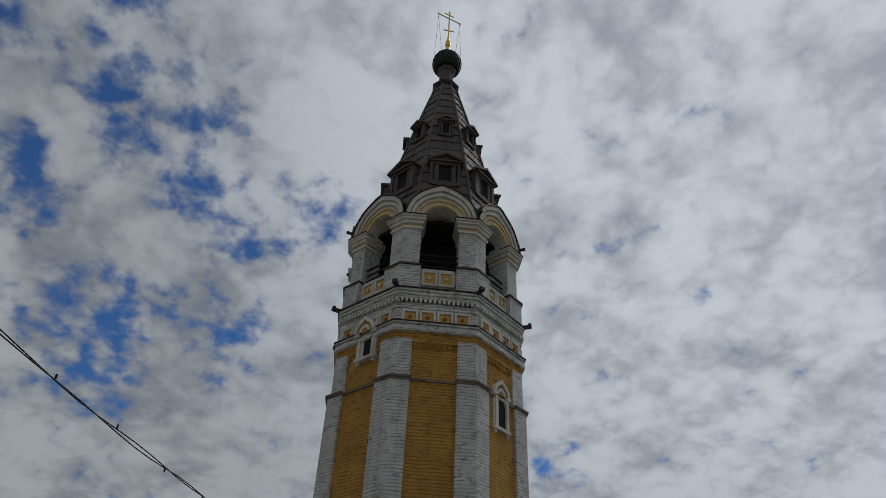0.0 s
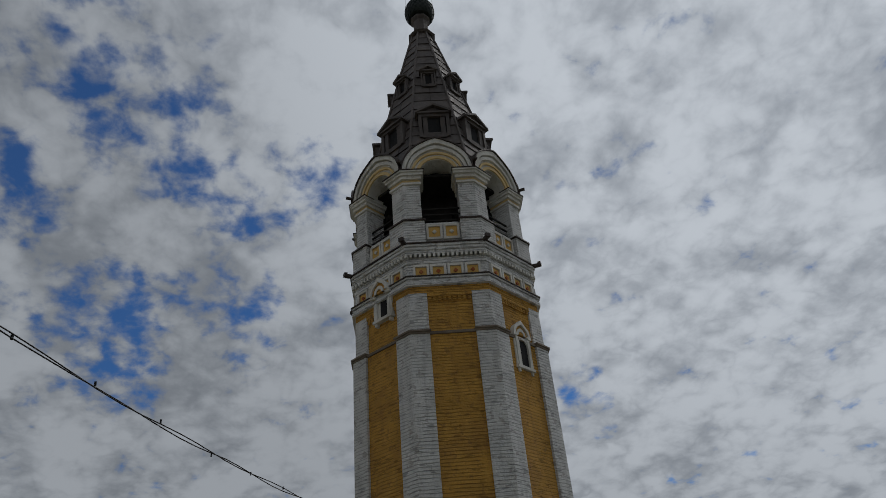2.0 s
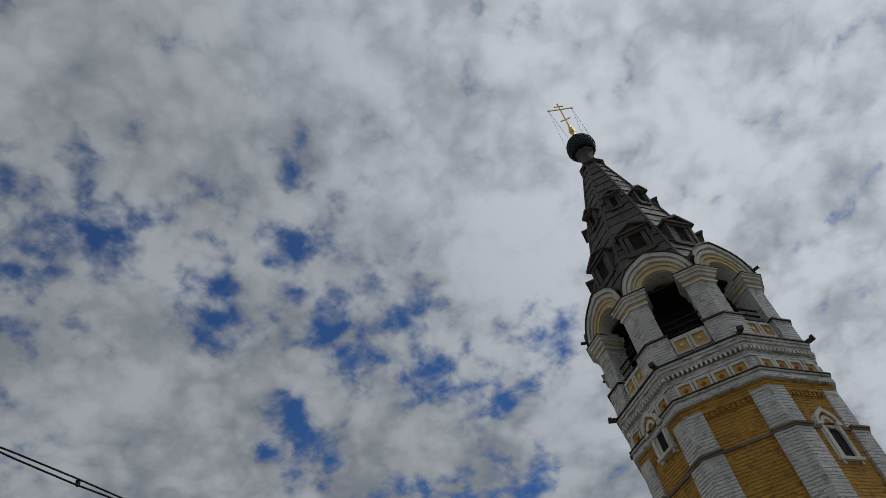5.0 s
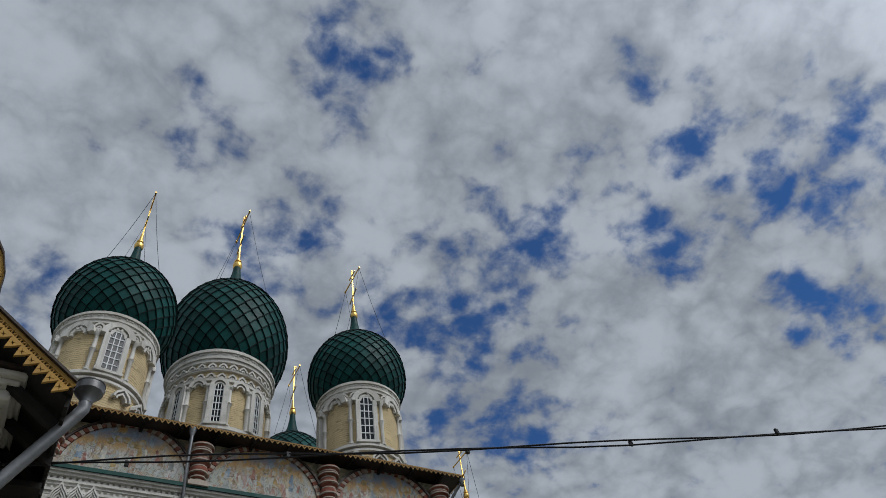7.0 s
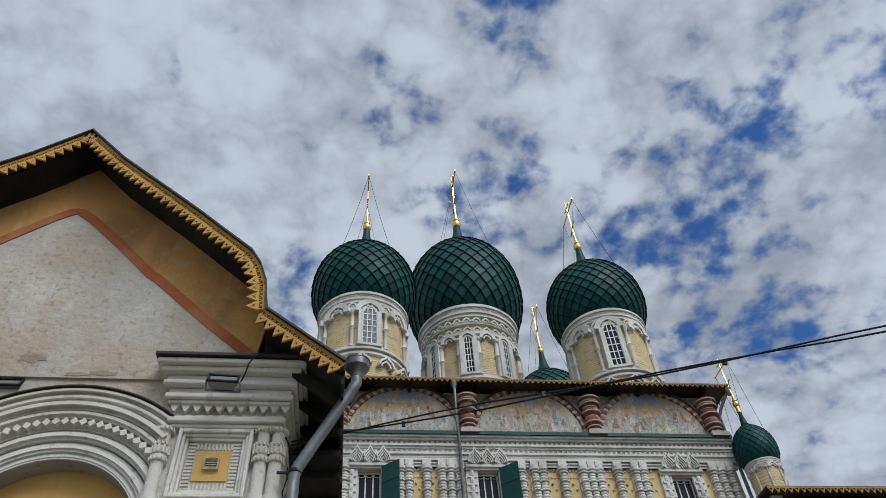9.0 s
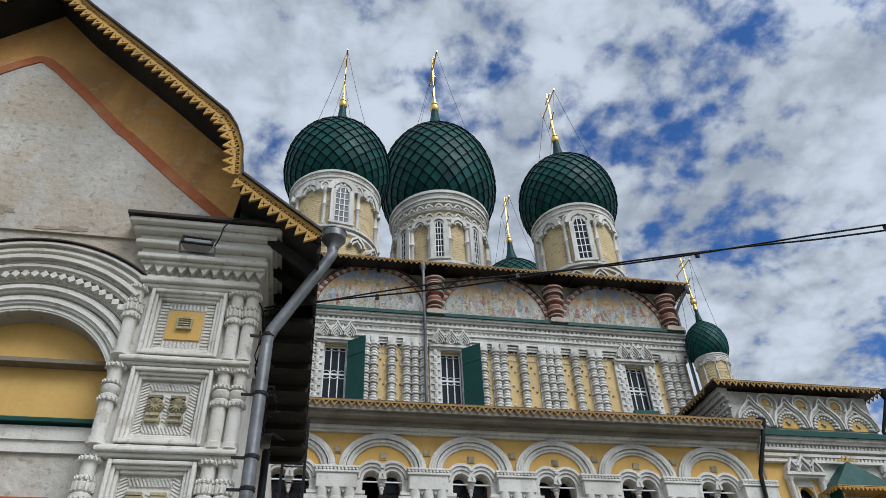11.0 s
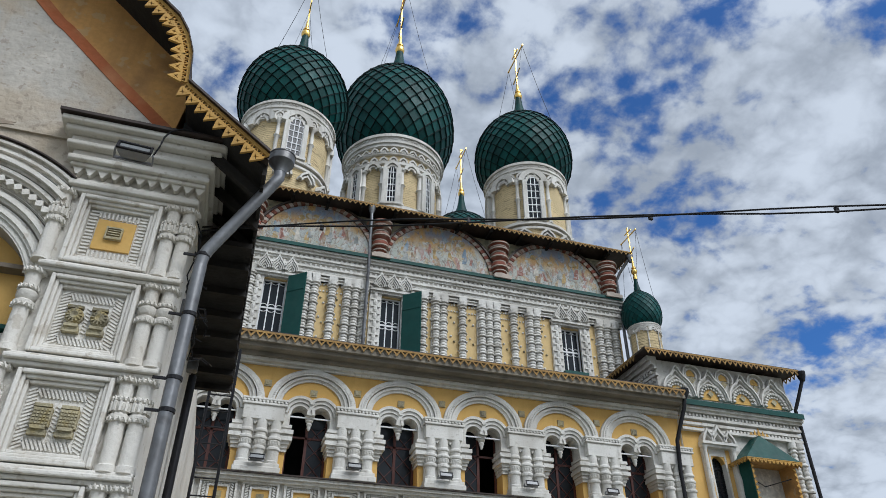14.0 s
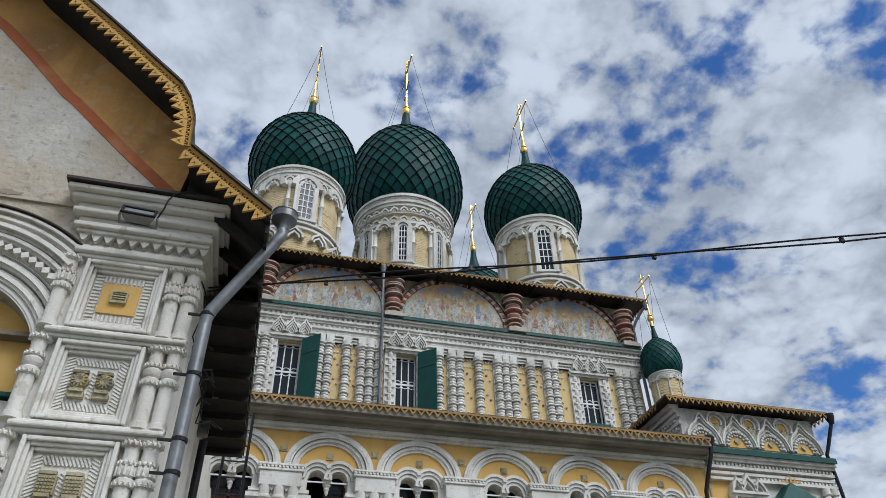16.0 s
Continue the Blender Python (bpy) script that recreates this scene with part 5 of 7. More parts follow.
def floodlight(x, y, z, turn, w=0.30):
    """A flat halogen floodlight on a bracket."""
    f = thing("floodlight", "grey metal floodlight fixed to the masonry", "floodlight", (x, y, z), "floodlights")
    M = Matrix.Translation((x, y, z)) @ Matrix.Rotation(radians(turn), 4, "Z") @ Matrix.Rotation(radians(-24), 4, "X")
    bm = B()
    h, d = w * 0.42, w * 0.32
    vs = [bm.verts.new(M @ Vector(p)) for p in ((-w / 2, -d / 2, -h / 2), (w / 2, -d / 2, -h / 2), (w / 2, -d / 2, h / 2), (-w / 2, -d / 2, h / 2), (-w * 0.34, d / 2, -h * 0.28), (w * 0.34, d / 2, -h * 0.28), (w * 0.34, d / 2, h * 0.28), (-w * 0.34, d / 2, h * 0.28))]
    for q in ((3, 2, 1, 0), (4, 5, 6, 7), (0, 1, 5, 4), (1, 2, 6, 5), (2, 3, 7, 6), (3, 0, 4, 7)):
        bm.faces.new([vs[i] for i in q])
    part("housing", bm, PIPE, f)
    bm = B()
    for a in ((-w / 2, -w / 2 + 0.02, -h / 2, h / 2), (w / 2 - 0.02, w / 2, -h / 2, h / 2), (-w / 2, w / 2, -h / 2, -h / 2 + 0.02), (-w / 2, w / 2, h / 2 - 0.02, h / 2)):
        box(bm, a[0], a[1], -d / 2 - 0.02, -d / 2 - 0.002, a[2], a[3], M)
    part("bezel", bm, IRON, f)
    bm = B()
    box(bm, -w / 2 + 0.025, w / 2 - 0.025, -d / 2 - 0.008, -d / 2 - 0.002, -h / 2 + 0.025, h / 2 - 0.025, M)
    part("lens", bm, BULB, f)
    bm = B()
    for s in (-1, 1):
        box(bm, s * (w / 2 + 0.012) - 0.006, s * (w / 2 + 0.012) + 0.006, -0.015, d * 0.75, -0.02, 0.02, M)
    box(bm, -w / 2 - 0.018, w / 2 + 0.018, d * 0.75, d * 0.75 + 0.012, -0.02, 0.02, M)
    box(bm, -0.05, 0.05, d * 0.6, d * 0.9, h * 0.4, h * 0.85, M)
    part("bracket", bm, PIPE, f)
    return f


floodlight(-1.23, PY - 0.42, 5.775, 4, 0.29)
floodlight(-3.30, PY - 0.08, 5.93, 0, 0.29)
cw = thing("floodlight_cable", "thin black cable clipped over the pillar capital", "cable", (-1.0, 5.4, 6.1))
bm = B()
tube(bm, [(-1.09, 5.40, 5.80), (-1.05, 5.37, 5.90), (-1.03, 5.36, 6.02), (-0.99, 5.36, 6.10), (-0.90, 5.37, 6.165), (-0.7, 5.39, 6.17), (-0.5, 5.5, 6.18)], 0.008, 6)
part("wire", bm, IRON, cw)

# drainpipe with hopper at the porch corner
dp = thing("drainpipe", "grey zinc drainpipe with hopper beside the porch", "drainpipe", (-0.49, 5.6, 0), "drainpipes")
bm = B()
lathe(bm, [(0.056, -0.17), (0.062, -0.13), (0.085, -0.10), (0.118, -0.06), (0.122, -0.055), (0.122, 0.02), (0.128, 0.025), (0.128, 0.035), (0.112, 0.035), (0.105, -0.05), (0.05, -0.12)], 24, (0.015, 5.50, 6.15))
part("hopper", bm, PIPE, dp, smooth=True)
bm = B()
tube(bm, [(0.015, 5.5, 6.02), (0.012, 5.5, 5.92), (-0.02, 5.505, 5.85), (-0.47, 5.59, 5.06), (-0.50, 5.6, 4.98), (-0.503, 5.6, 4.88), (-0.495, 5.6, 0.25), (-0.48, 5.5, 0.12)], 0.055, 16)
part("pipe", bm, PIPE, dp, smooth=True)
for z in (5.0, 4.42, 3.86, 3.6, 2.8, 2.0, 1.2):
    bm = B()
    lathe(bm, [(0.052, -0.02), (0.062, -0.015), (0.062, 0.015), (0.052, 0.02)], 14, (-0.498, 5.6, z))
    box(bm, -0.66, -0.53, 5.6, 5.62, z - 0.01, z + 0.01)
    part("pipe_clip", bm, IRON, dp)
# further pipe along the side wall, small boxes, hanging wires
dp2 = thing("drainpipe", "dark rusty pipe on the porch side wall", "drainpipe", (-0.6, 9.0, 0), "drainpipes")
bm = B()
tube(bm, [(-0.59, 9.0, 5.3), (-0.59, 9.0, 0.0)], 0.05, 10)
part("pipe", bm, IRON, dp2, smooth=True)
for y, z, s in ((6.4, 4.85, 0.1), (9.9, 5.7, 0.16), (8.9, 5.35, 0.12)):
    jb = thing("junction_box", "small grey electrical box on the porch side", "junction box", (-0.6, y, z), "junction boxes")
    bm = B()
    box(bm, -0.68, -0.68 + s, y, y + s * 1.2, z, z + s * 1.4)
    ob = part("housing", bm, PIPE, jb)
    mod = ob.modifiers.new("rounded", "BEVEL")
    mod.width, mod.segments = 0.012, 2
    bm = B()
    box(bm, -0.68 + s, -0.672 + s, y + 0.01, y + s * 1.2 - 0.01, z + 0.01, z + s * 1.4 - 0.01)
    part("lid", bm, PIPE, jb)
hw = thing("hanging_wires", "tangle of thin dark wires under the eave", "wires", (-0.5, 6.2, 5.2))
for i in range(7):
    bm = B()
    a = Vector((-0.66, 5.85 + 0.2 * i, 5.55 - 0.12 * (i % 3)))
    b = Vector((-0.5 + 0.05 * (i % 4), 6.3 + 0.3 * i, 5.1 - 0.1 * (i % 2)))
    pts = [a.lerp(b, t / 8) + Vector((0.06 * math.sin(t * 1.1 + i), 0, -0.28 * math.sin(math.pi * t / 8) + 0.04 * math.sin(2.3 * t + i))) for t in range(9)]
    tube(bm, pts, 0.007, 5)
    part("wire", bm, IRON, hw)

# overhead service cable
oc = thing("overhead_cable", "pair of twisted black overhead service cables", "cable", (-0.62, 6.2, 5.65))
SAG = [(0, 5.70), (1, 5.655), (2.8, 5.54), (4.6, 5.41), (6.2, 5.36), (8.4, 5.29), (10.3, 5.27), (12.6, 5.34), (15, 5.44), (20, 5.76), (42, 7.6)]
cab = []
for i in range(81):
    s = i / 80 * 42
    z = sum(float(np.interp(s + o, [q[0] for q in SAG], [q[1] for q in SAG])) for o in (-1.2, -0.6, 0, 0.6, 1.2)) / 5
    cab.append(Vector((-0.62 + 0.906 * s, 6.22 - 0.423 * s, z)))
for j in (0, 1):
    bm = B()
    pts = [p + Vector((0, 0, (0.022 if j else -0.022) * math.cos(i * 0.9) - (0.03 * abs(math.sin(i * 0.35)) if j else 0))) for i, p in enumerate(cab)]
    tube(bm, pts, 0.0085, 6)
    part("wire", bm, IRON, oc)
for i in range(2, 80, 3):
    bm = B()
    p = cab[i] + Vector((random.uniform(-0.2, 0.2) * 0.906, 0, 0))
    box(bm, p.x - 0.018, p.x + 0.018, p.y - 0.012, p.y + 0.012, p.z - 0.032, p.z + 0.02)
    part("cable_clip", bm, IRON, oc)

# ---- gallery arcade ----
HW, ZB, ZS = 0.52, 6.62, 8.12
bm = B()
wall_with_holes(bm, GX0, GX1, 0, 9.75, GY, GY + 0.55, [(c - HW, c + HW, ZB, 8.42) for c in BAY])
gw = part("wall", bm, YELLOW, gal, "ochre plastered arcade wall")
# gallery lining in near-black, the inside shade put into its colour
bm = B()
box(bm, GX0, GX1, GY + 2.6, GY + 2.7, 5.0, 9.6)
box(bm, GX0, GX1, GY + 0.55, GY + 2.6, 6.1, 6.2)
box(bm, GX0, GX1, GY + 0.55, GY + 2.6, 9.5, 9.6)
part("dark_inner_lining", bm, DARK_IN, gal)
# lean-to roof and lace
bm = B()
vs = [bm.verts.new(p) for p in ((GX0, 16.72, 9.93), (GX1 - 0.1, 16.72, 9.93), (GX1 - 0.1, MY, 11.7), (GX0, MY, 11.7), (GX0, 16.72, 9.88), (GX1 - 0.1, 16.72, 9.88), (GX1 - 0.1, MY, 11.6), (GX0, MY, 11.6))]
for f in ((0, 1, 2, 3), (7, 6, 5, 4), (0, 4, 5, 1), (1, 5, 6, 2), (3, 2, 6, 7), (0, 3, 7, 4)):
    bm.faces.new([vs[i] for i in f])
part("roof", bm, ROOF_TIN, gal, "dark tin lean-to roof")
bm = B()
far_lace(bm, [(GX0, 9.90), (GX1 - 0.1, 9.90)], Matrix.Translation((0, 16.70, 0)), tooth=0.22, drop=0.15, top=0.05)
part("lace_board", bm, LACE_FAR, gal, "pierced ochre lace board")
for z0, z1, p in ((9.66, 9.86, 0.74), (9.56, 9.66, 0.62), (9.46, 9.56, 0.34), (9.38, 9.46, 0.22), (9.32, 9.38, 0.10)):
    bm = B()
    box(bm, GX0, GX1 - 0.1, GY - p, GY + 0.05, z0, z1)
    part("cornice_board", bm, WHITE if p < 0.3 else OLIVE_BOARD, gal, "" if p < 0.3 else "weathered olive grey cornice boards")


def colonette(x, y, z0, z1, r):
    """A stout column: plain foot, a fluted bowl between rings, and a neck that runs up into the block."""
    h = z1 - z0
    bm = B()
    lathe(bm, [(r * 1.12, 0), (r * 1.12, h * 0.06), (r * 0.98, h * 0.08), (r * 0.96, h * 0.28), (r * 1.0, h * 0.30), (r * 1.18, h * 0.32), (r * 1.22, h * 0.35), (r * 1.16, h * 0.38), (r * 0.86, h * 0.40),
               (r * 0.92, h * 0.43), (r * 1.10, h * 0.51), (r * 1.02, h * 0.53), (r * 1.22, h * 0.55), (r * 1.26, h * 0.58), (r * 1.18, h * 0.61), (r * 0.94, h * 0.63), (r * 0.94, h * 0.69), (r * 1.14, h * 0.71), (r * 1.18, h * 0.74),
               (r * 1.08, h * 0.77), (r * 0.95, h * 0.79), (r * 0.95, h)], 16, (x, y, z0))
    for q in range(14):
        M = Matrix.Translation((x, y, z0 + h * 0.47)) @ Matrix.Rotation(2 * math.pi * q / 14, 4, "Z")
        box(bm, r * 0.8, r * 1.10, -0.008, 0.008, -h * 0.03, h * 0.045, M)
    return part("colonette", bm, WHITE, gal, smooth=True)


for bi, c in enumerate(BAY):
    # archivolt in steps
    for r0, r1, p in ((0.76, 0.84, 0.05), (0.84, 0.92, 0.10), (0.94, 1.06, 0.16), (1.06, 1.12, 0.11)):
        bm = B()
        strip(bm, arc(c, 8.36, r0, r0 * 0.86, n=28), arc(c, 8.36, r1, r1 * 0.86, n=28), GY - p, GY + 0.05)
        part("archivolt", bm, WHITE, gal, smooth=True)
    # twin arch head with pendant
    bm = B()
    pts = [(c - HW, 8.425), (c - HW, ZS)] + arc(c - 0.265, ZS, 0.215, 0.22, n=10) + arc(c + 0.265, ZS, 0.215, 0.22, n=10) + [(c + HW, ZS), (c + HW, 8.425)]
    prism(bm, pts, GY + 0.04, GY + 0.4)
    box(bm, c - 0.06, c + 0.06, GY + 0.03, GY + 0.3, ZS - 0.02, 8.42)
    tw = part("twin_arch", bm, WHITE, gal)
    bm = B()
    for s in (-1, 1):
        strip(bm, arc(c + s * 0.265, ZS, 0.22, 0.225, n=12), arc(c + s * 0.265, ZS, 0.29, 0.30, n=12), GY - 0.05 - 0.004 * s, GY + 0.06)
        strip(bm, arc(c + s * 0.265, ZS, 0.30, 0.31, n=14), arc(c + s * 0.265, ZS, 0.37, 0.39, n=14), GY - 0.09 - 0.004 * s, GY + 0.05)
        strip(bm, arc(c + s * 0.265, ZS, 0.375, 0.395, 180 if s < 0 else 140, 40 if s < 0 else 0, 12), arc(c + s * 0.265, ZS, 0.44, 0.47, 180 if s < 0 else 140, 40 if s < 0 else 0, 12), GY - 0.13 - 0.004 * s, GY + 0.05)
    part("twin_arch_moulding", bm, WHITE, tw, smooth=True)
    bm = B()
    lathe(bm, [(0.13, 0.0), (0.13, -0.05), (0.09, -0.08), (0.1, -0.13), (0.06, -0.17), (0.075, -0.21), (0.045, -0.26), (0.05, -0.30), (0.02, -0.36)], 10, (c, GY + 0.12, ZS + 0.02))
    part("pendant", bm, WHITE, tw, smooth=True)
    bm = B()
    box(bm, c - HW, c + HW, GY + 0.02, GY + 0.06, ZS - 0.06, ZS - 0.03)
    part("tie_rod", bm, FRAME_WHITE, tw)
    # small tile over the twin arch and between bays
    for x, z in ((c + 0.02, 8.72), (c - 1.153, 8.86)):
        bm = B()
        box(bm, x - 0.09, x + 0.09, GY - 0.03, GY + 0.02, z - 0.085, z + 0.085)
        box(bm, x - 0.06, x + 0.06, GY - 0.045, GY, z - 0.055, z + 0.055)
        part("small_tile", bm, GREYTILE, gal)
    # stepped imposts at both jambs
    for s in (-1, 1):
        for z0, z1, p, e in ((7.78, 8.12, 0.05, 0.02), (7.70, 7.78, 0.18, 0.08), (7.64, 7.70, 0.13, 0.05), (7.54, 7.64, 0.24, 0.13), (7.48, 7.54, 0.16, 0.08), (7.38, 7.48, 0.22, 0.12), (7.30, 7.38, 0.15, 0.07), (7.22, 7.30, 0.10, 0.04), (7.14, 7.22, 0.06, 0.02)):
            xa = c + s * (HW - e)
            xb = c + s * (HW + 0.17)
            part("impost_step", box(B(), min(xa, xb), max(xa, xb), GY - p, GY + 0.40, z0, z1), WHITE, gal)
    # beaded groove of the archivolt
    bm = B()
    for q in range(46):
        a = radians(4 + q * 3.82)
        M = Matrix.Translation((c + 1.0 * math.cos(a), GY - 0.16, 8.36 + 0.86 * math.sin(a))) @ Matrix.Rotation(-a, 4, "Y")
        box(bm, -0.022, 0.022, -0.018, 0.01, -0.017, 0.017, M)
    part("bead_row", bm, WHITE, gal, kind="stuff")
    # brown casement with lattice
    bm = B()
    y = GY + 0.42
    for a in ((c - HW, c - HW + 0.06, ZB, 8.4), (c + HW - 0.06, c + HW, ZB, 8.4), (c - 0.035, c + 0.035, ZB, 8.4), (c - HW + 0.06, c + HW - 0.06, ZB, ZB + 0.06), (c - HW + 0.06, c + HW - 0.06, 7.66, 7.71)):
        box(bm, a[0], a[1], y, y + 0.06, a[2], a[3])
    fr = part("window", bm, FRAME_BROWN, gal, "red-brown wooden lattice window")
    open_left = bi in (1,)
    open_right = bi in (3,)
    for s in (-1, 1):
        if (s < 0 and open_left) or (s > 0 and open_right):
            continue
        x0, x1 = (c - HW + 0.06, c - 0.035) if s < 0 else (c + 0.035, c + HW - 0.06)
        bm = B()
        box(bm, x0, x1, y + 0.025, y + 0.032, ZB + 0.06, 8.38)
        part("pane", bm, GLASS, fr)
        bm = B()
        w = x1 - x0
        for q in range(-1, 5):
            z = ZB + 0.06 + q * w * 1.05
            for d in (0, 1):
                pts = [(x0, z), (x1, z + w * 1.05)] if d else [(x1, z), (x0, z + w * 1.05)]
                if z < ZB or z + w * 1.05 > 8.38:
                    continue
                (xa, za), (xb, zb) = pts
                prism(bm, [(xa, za - 0.012), (xb, zb - 0.012), (xb, zb + 0.012), (xa, za + 0.012)], y, y + 0.02)
        part("lattice", bm, FRAME_BROWN, fr)
# piers with three colonettes
for i in range(7):
    c = BAY[0] - 1.153 + 2.306 * i
    if c > GX1:
        break
    bm = B()
    box(bm, c - 0.49, c + 0.49, GY - 0.10, GY + 0.02, 6.62, 8.34)
    box(bm, c - 0.50, c + 0.50, GY - 0.26, GY, 7.82, 8.18)
    for z0, z1, p, e in ((8.30, 8.36, 0.30, 0.56), (8.18, 8.24, 0.30, 0.55), (6.53, 6.66, 0.36, 0.55), (6.66, 6.76, 0.31, 0.52)):
        box(bm, c - e, c + e, GY - p, GY, z0, z1)
    for q in range(12):
        M = Matrix.Translation((c - 0.5 + q * 0.091, GY - 0.27, 8.27)) @ Matrix.Rotation(radians(35), 4, "Y")
        box(bm, -0.036, 0.036, -0.03, 0.27, -0.028, 0.028, M)
    for s in (-0.175, 0.175):
        prism(bm, [(c + s - 0.085, 7.83), (c + s + 0.085, 7.83), (c + s + 0.06, 7.78), (c + s, 7.70), (c + s - 0.06, 7.78)], GY - 0.20, GY)
    pr = part("pier", bm, WHITE, gal, "white pier")
    mod = pr.modifiers.new("worn", "BEVEL")
    mod.width, mod.segments = 0.012, 1
    for q in (-1, 0, 1):
        colonette(c + q * 0.34, GY - 0.14, 6.76, 7.84, 0.138)
    if 0 < i < 6:
        floodlight(c - 0.02, GY - 0.44, 6.82, 0, 0.34)
# ledge and panels below
bm = B()
box(bm, GX0, GX1, GY - 0.34, GY, 6.50, 6.53)
part("ledge_tin", bm, ROOF_TIN, gal)
bm = B()
cornice(bm, GX0, GX1, GY, ((6.43, 6.50, 0.28), (6.36, 6.43, 0.20), (5.62, 5.70, 0.16)), ends=False)
part("ledge_moulding", bm, WHITE, gal)
for i in range(15):
    x = -1.03 + 0.955 * i
    if x > GX1 - 0.3:
        break
    bm = B()
    cz = 6.03
    square_frame(bm, x, cz, 0.42, 0.33, 0.05, GY - 0.12, GY + 0.01)
    square_frame(bm, x, cz, 0.25, 0.23, 0.05, GY - 0.08, GY + 0.01)
    pf = part("panel_frame", bm, WHITE, gal)
    bm = B()
    for q in range(9):
        for sx in (-1, 1):
            M = Matrix.Translation((x + sx * 0.31, 0, cz - 0.24 + q * 0.06)) @ Matrix.Rotation(radians(35 * sx), 4, "Y")
            box(bm, -0.04, 0.04, GY - 0.08, GY, -0.016, 0.016, M)
            M = Matrix.Translation((x - 0.24 + q * 0.06, 0, cz + sx * 0.255)) @ Matrix.Rotation(radians(35 * sx), 4, "Y")
            box(bm, -0.016, 0.016, GY - 0.08, GY, -0.02, 0.02, M)
    part("rope_border", bm, WHITE, pf, kind="stuff")
    bm = B()
    box(bm, x - 0.20, x + 0.20, GY - 0.03, GY + 0.02, cz - 0.18, cz + 0.18)
    part("ochre_field", bm, YELLOW, pf)
    bm = B()
    box(bm, x - 0.09, x + 0.09, GY - 0.06, GY, cz - 0.08, cz + 0.08)
    box(bm, x - 0.05, x + 0.05, GY - 0.075, GY, cz - 0.04, cz + 0.04)
    part("carved_tile", bm, GREYTILE, pf)
# white ground of the panel band
bm = B()
box(bm, GX0, GX1, GY - 0.02, GY - 0.002, 4.8, 6.36)
part("panel_band", bm, WHITE, gal)
# drainpipe at the end of the gallery
dg = thing("drainpipe", "dark drainpipe with hopper at the gallery corner", "drainpipe", (12.2, 17.1, 0), "drainpipes")
bm = B()
tube(bm, [(12.55, 16.85, 9.95), (12.55, 16.85, 9.72), (12.50, 16.87, 9.45), (12.25, 17.15, 8.5), (12.2, 17.18, 7.6), (12.2, 17.18, 0.1)], 0.058, 10)
part("pipe", bm, IRON, dg, smooth=True)
bm = B()
lathe(bm, [(0.08, -0.2), (0.16, 0.0), (0.16, 0.08), (0.12, 0.08)], 12, (12.55, 16.85, 9.9))
part("hopper", bm, IRON, dg, smooth=True)
# ladder against the first bay
ld = thing("ladder", "dark iron fire ladder in front of the gallery", "ladder", (-0.3, 13.0, 0))
for x in (-0.10, -0.51):
    bm = B()
    tube(bm, [(x, 13.0, 0), (x, 13.0, 7.6)], 0.028, 6)
    part("rail", bm, IRON, ld)
for i in range(25):
    bm = B()
    tube(bm, [(-0.51, 13.0, 0.35 + 0.3 * i), (-0.10, 13.0, 0.35 + 0.3 * i)], 0.014, 5)
    part("rung", bm, IRON, ld)

# ---- main facade ----
FY = MY
bm = B()
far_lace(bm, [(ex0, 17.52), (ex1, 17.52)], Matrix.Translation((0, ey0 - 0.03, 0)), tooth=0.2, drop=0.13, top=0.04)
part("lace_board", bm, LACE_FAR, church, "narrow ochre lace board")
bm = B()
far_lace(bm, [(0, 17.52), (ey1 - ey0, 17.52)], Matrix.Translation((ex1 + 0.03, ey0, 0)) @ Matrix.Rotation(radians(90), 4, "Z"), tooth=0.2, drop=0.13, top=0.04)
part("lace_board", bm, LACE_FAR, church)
for i in range(14):
    bm = B()
    x = ex0 + 0.3 + i * 1.25
    box(bm, x, x + 0.1, ey0 + 0.1, FY, 17.34, 17.47)
    part("rafter", bm, SHADE_WOOD, church)

FRESCO = bpy.data.materials.new("faded_fresco")
_nt, N_, L_, bs_ = nodes_of(FRESCO)
bs_.inputs["Roughness"].default_value = 0.95
_pos = N_.new("ShaderNodeNewGeometry").outputs["Position"]
_sep = N_.new("ShaderNodeSeparateXYZ")
L_.new(_pos, _sep.inputs[0])


def f_noise(sc, det=5, dist=0.0, off=0.0):
    mp = N_.new("ShaderNodeMapping")
    mp.inputs["Location"].default_value = (off, off * 2, off)
    mp.inputs["Scale"].default_value = (1.3, 1, 0.8)
    L_.new(_pos, mp.inputs[0])
    n = N_.new("ShaderNodeTexNoise")
    n.inputs["Scale"].default_value, n.inputs["Detail"].default_value, n.inputs["Distortion"].default_value = sc, det, dist
    L_.new(mp.outputs[0], n.inputs["Vector"])
    return n.outputs["Fac"]


def f_ramp(v, a, b, lo=0.0, hi=1.0):
    r = N_.new("ShaderNodeMapRange")
    for s, x in zip(r.inputs[1:5], (a, b, lo, hi)):
        s.default_value = x
    L_.new(v, r.inputs[0])
    return r.outputs[0]


def f_mul(a, b):
    n = N_.new("ShaderNodeMath")
    n.operation = "MULTIPLY"
    L_.new(a, n.inputs[0])
    L_.new(b, n.inputs[1])
    return n.outputs[0]


def f_mix(fac, a, b):
    x = N_.new("ShaderNodeMix")
    x.data_type = "RGBA"
    L_.new(fac, x.inputs[0])
    for s, v in ((x.inputs[6], a), (x.inputs[7], b)):
        if isinstance(v, tuple):
            s.default_value = (*v, 1)
        else:
            L_.new(v, s)
    return x.outputs[2]


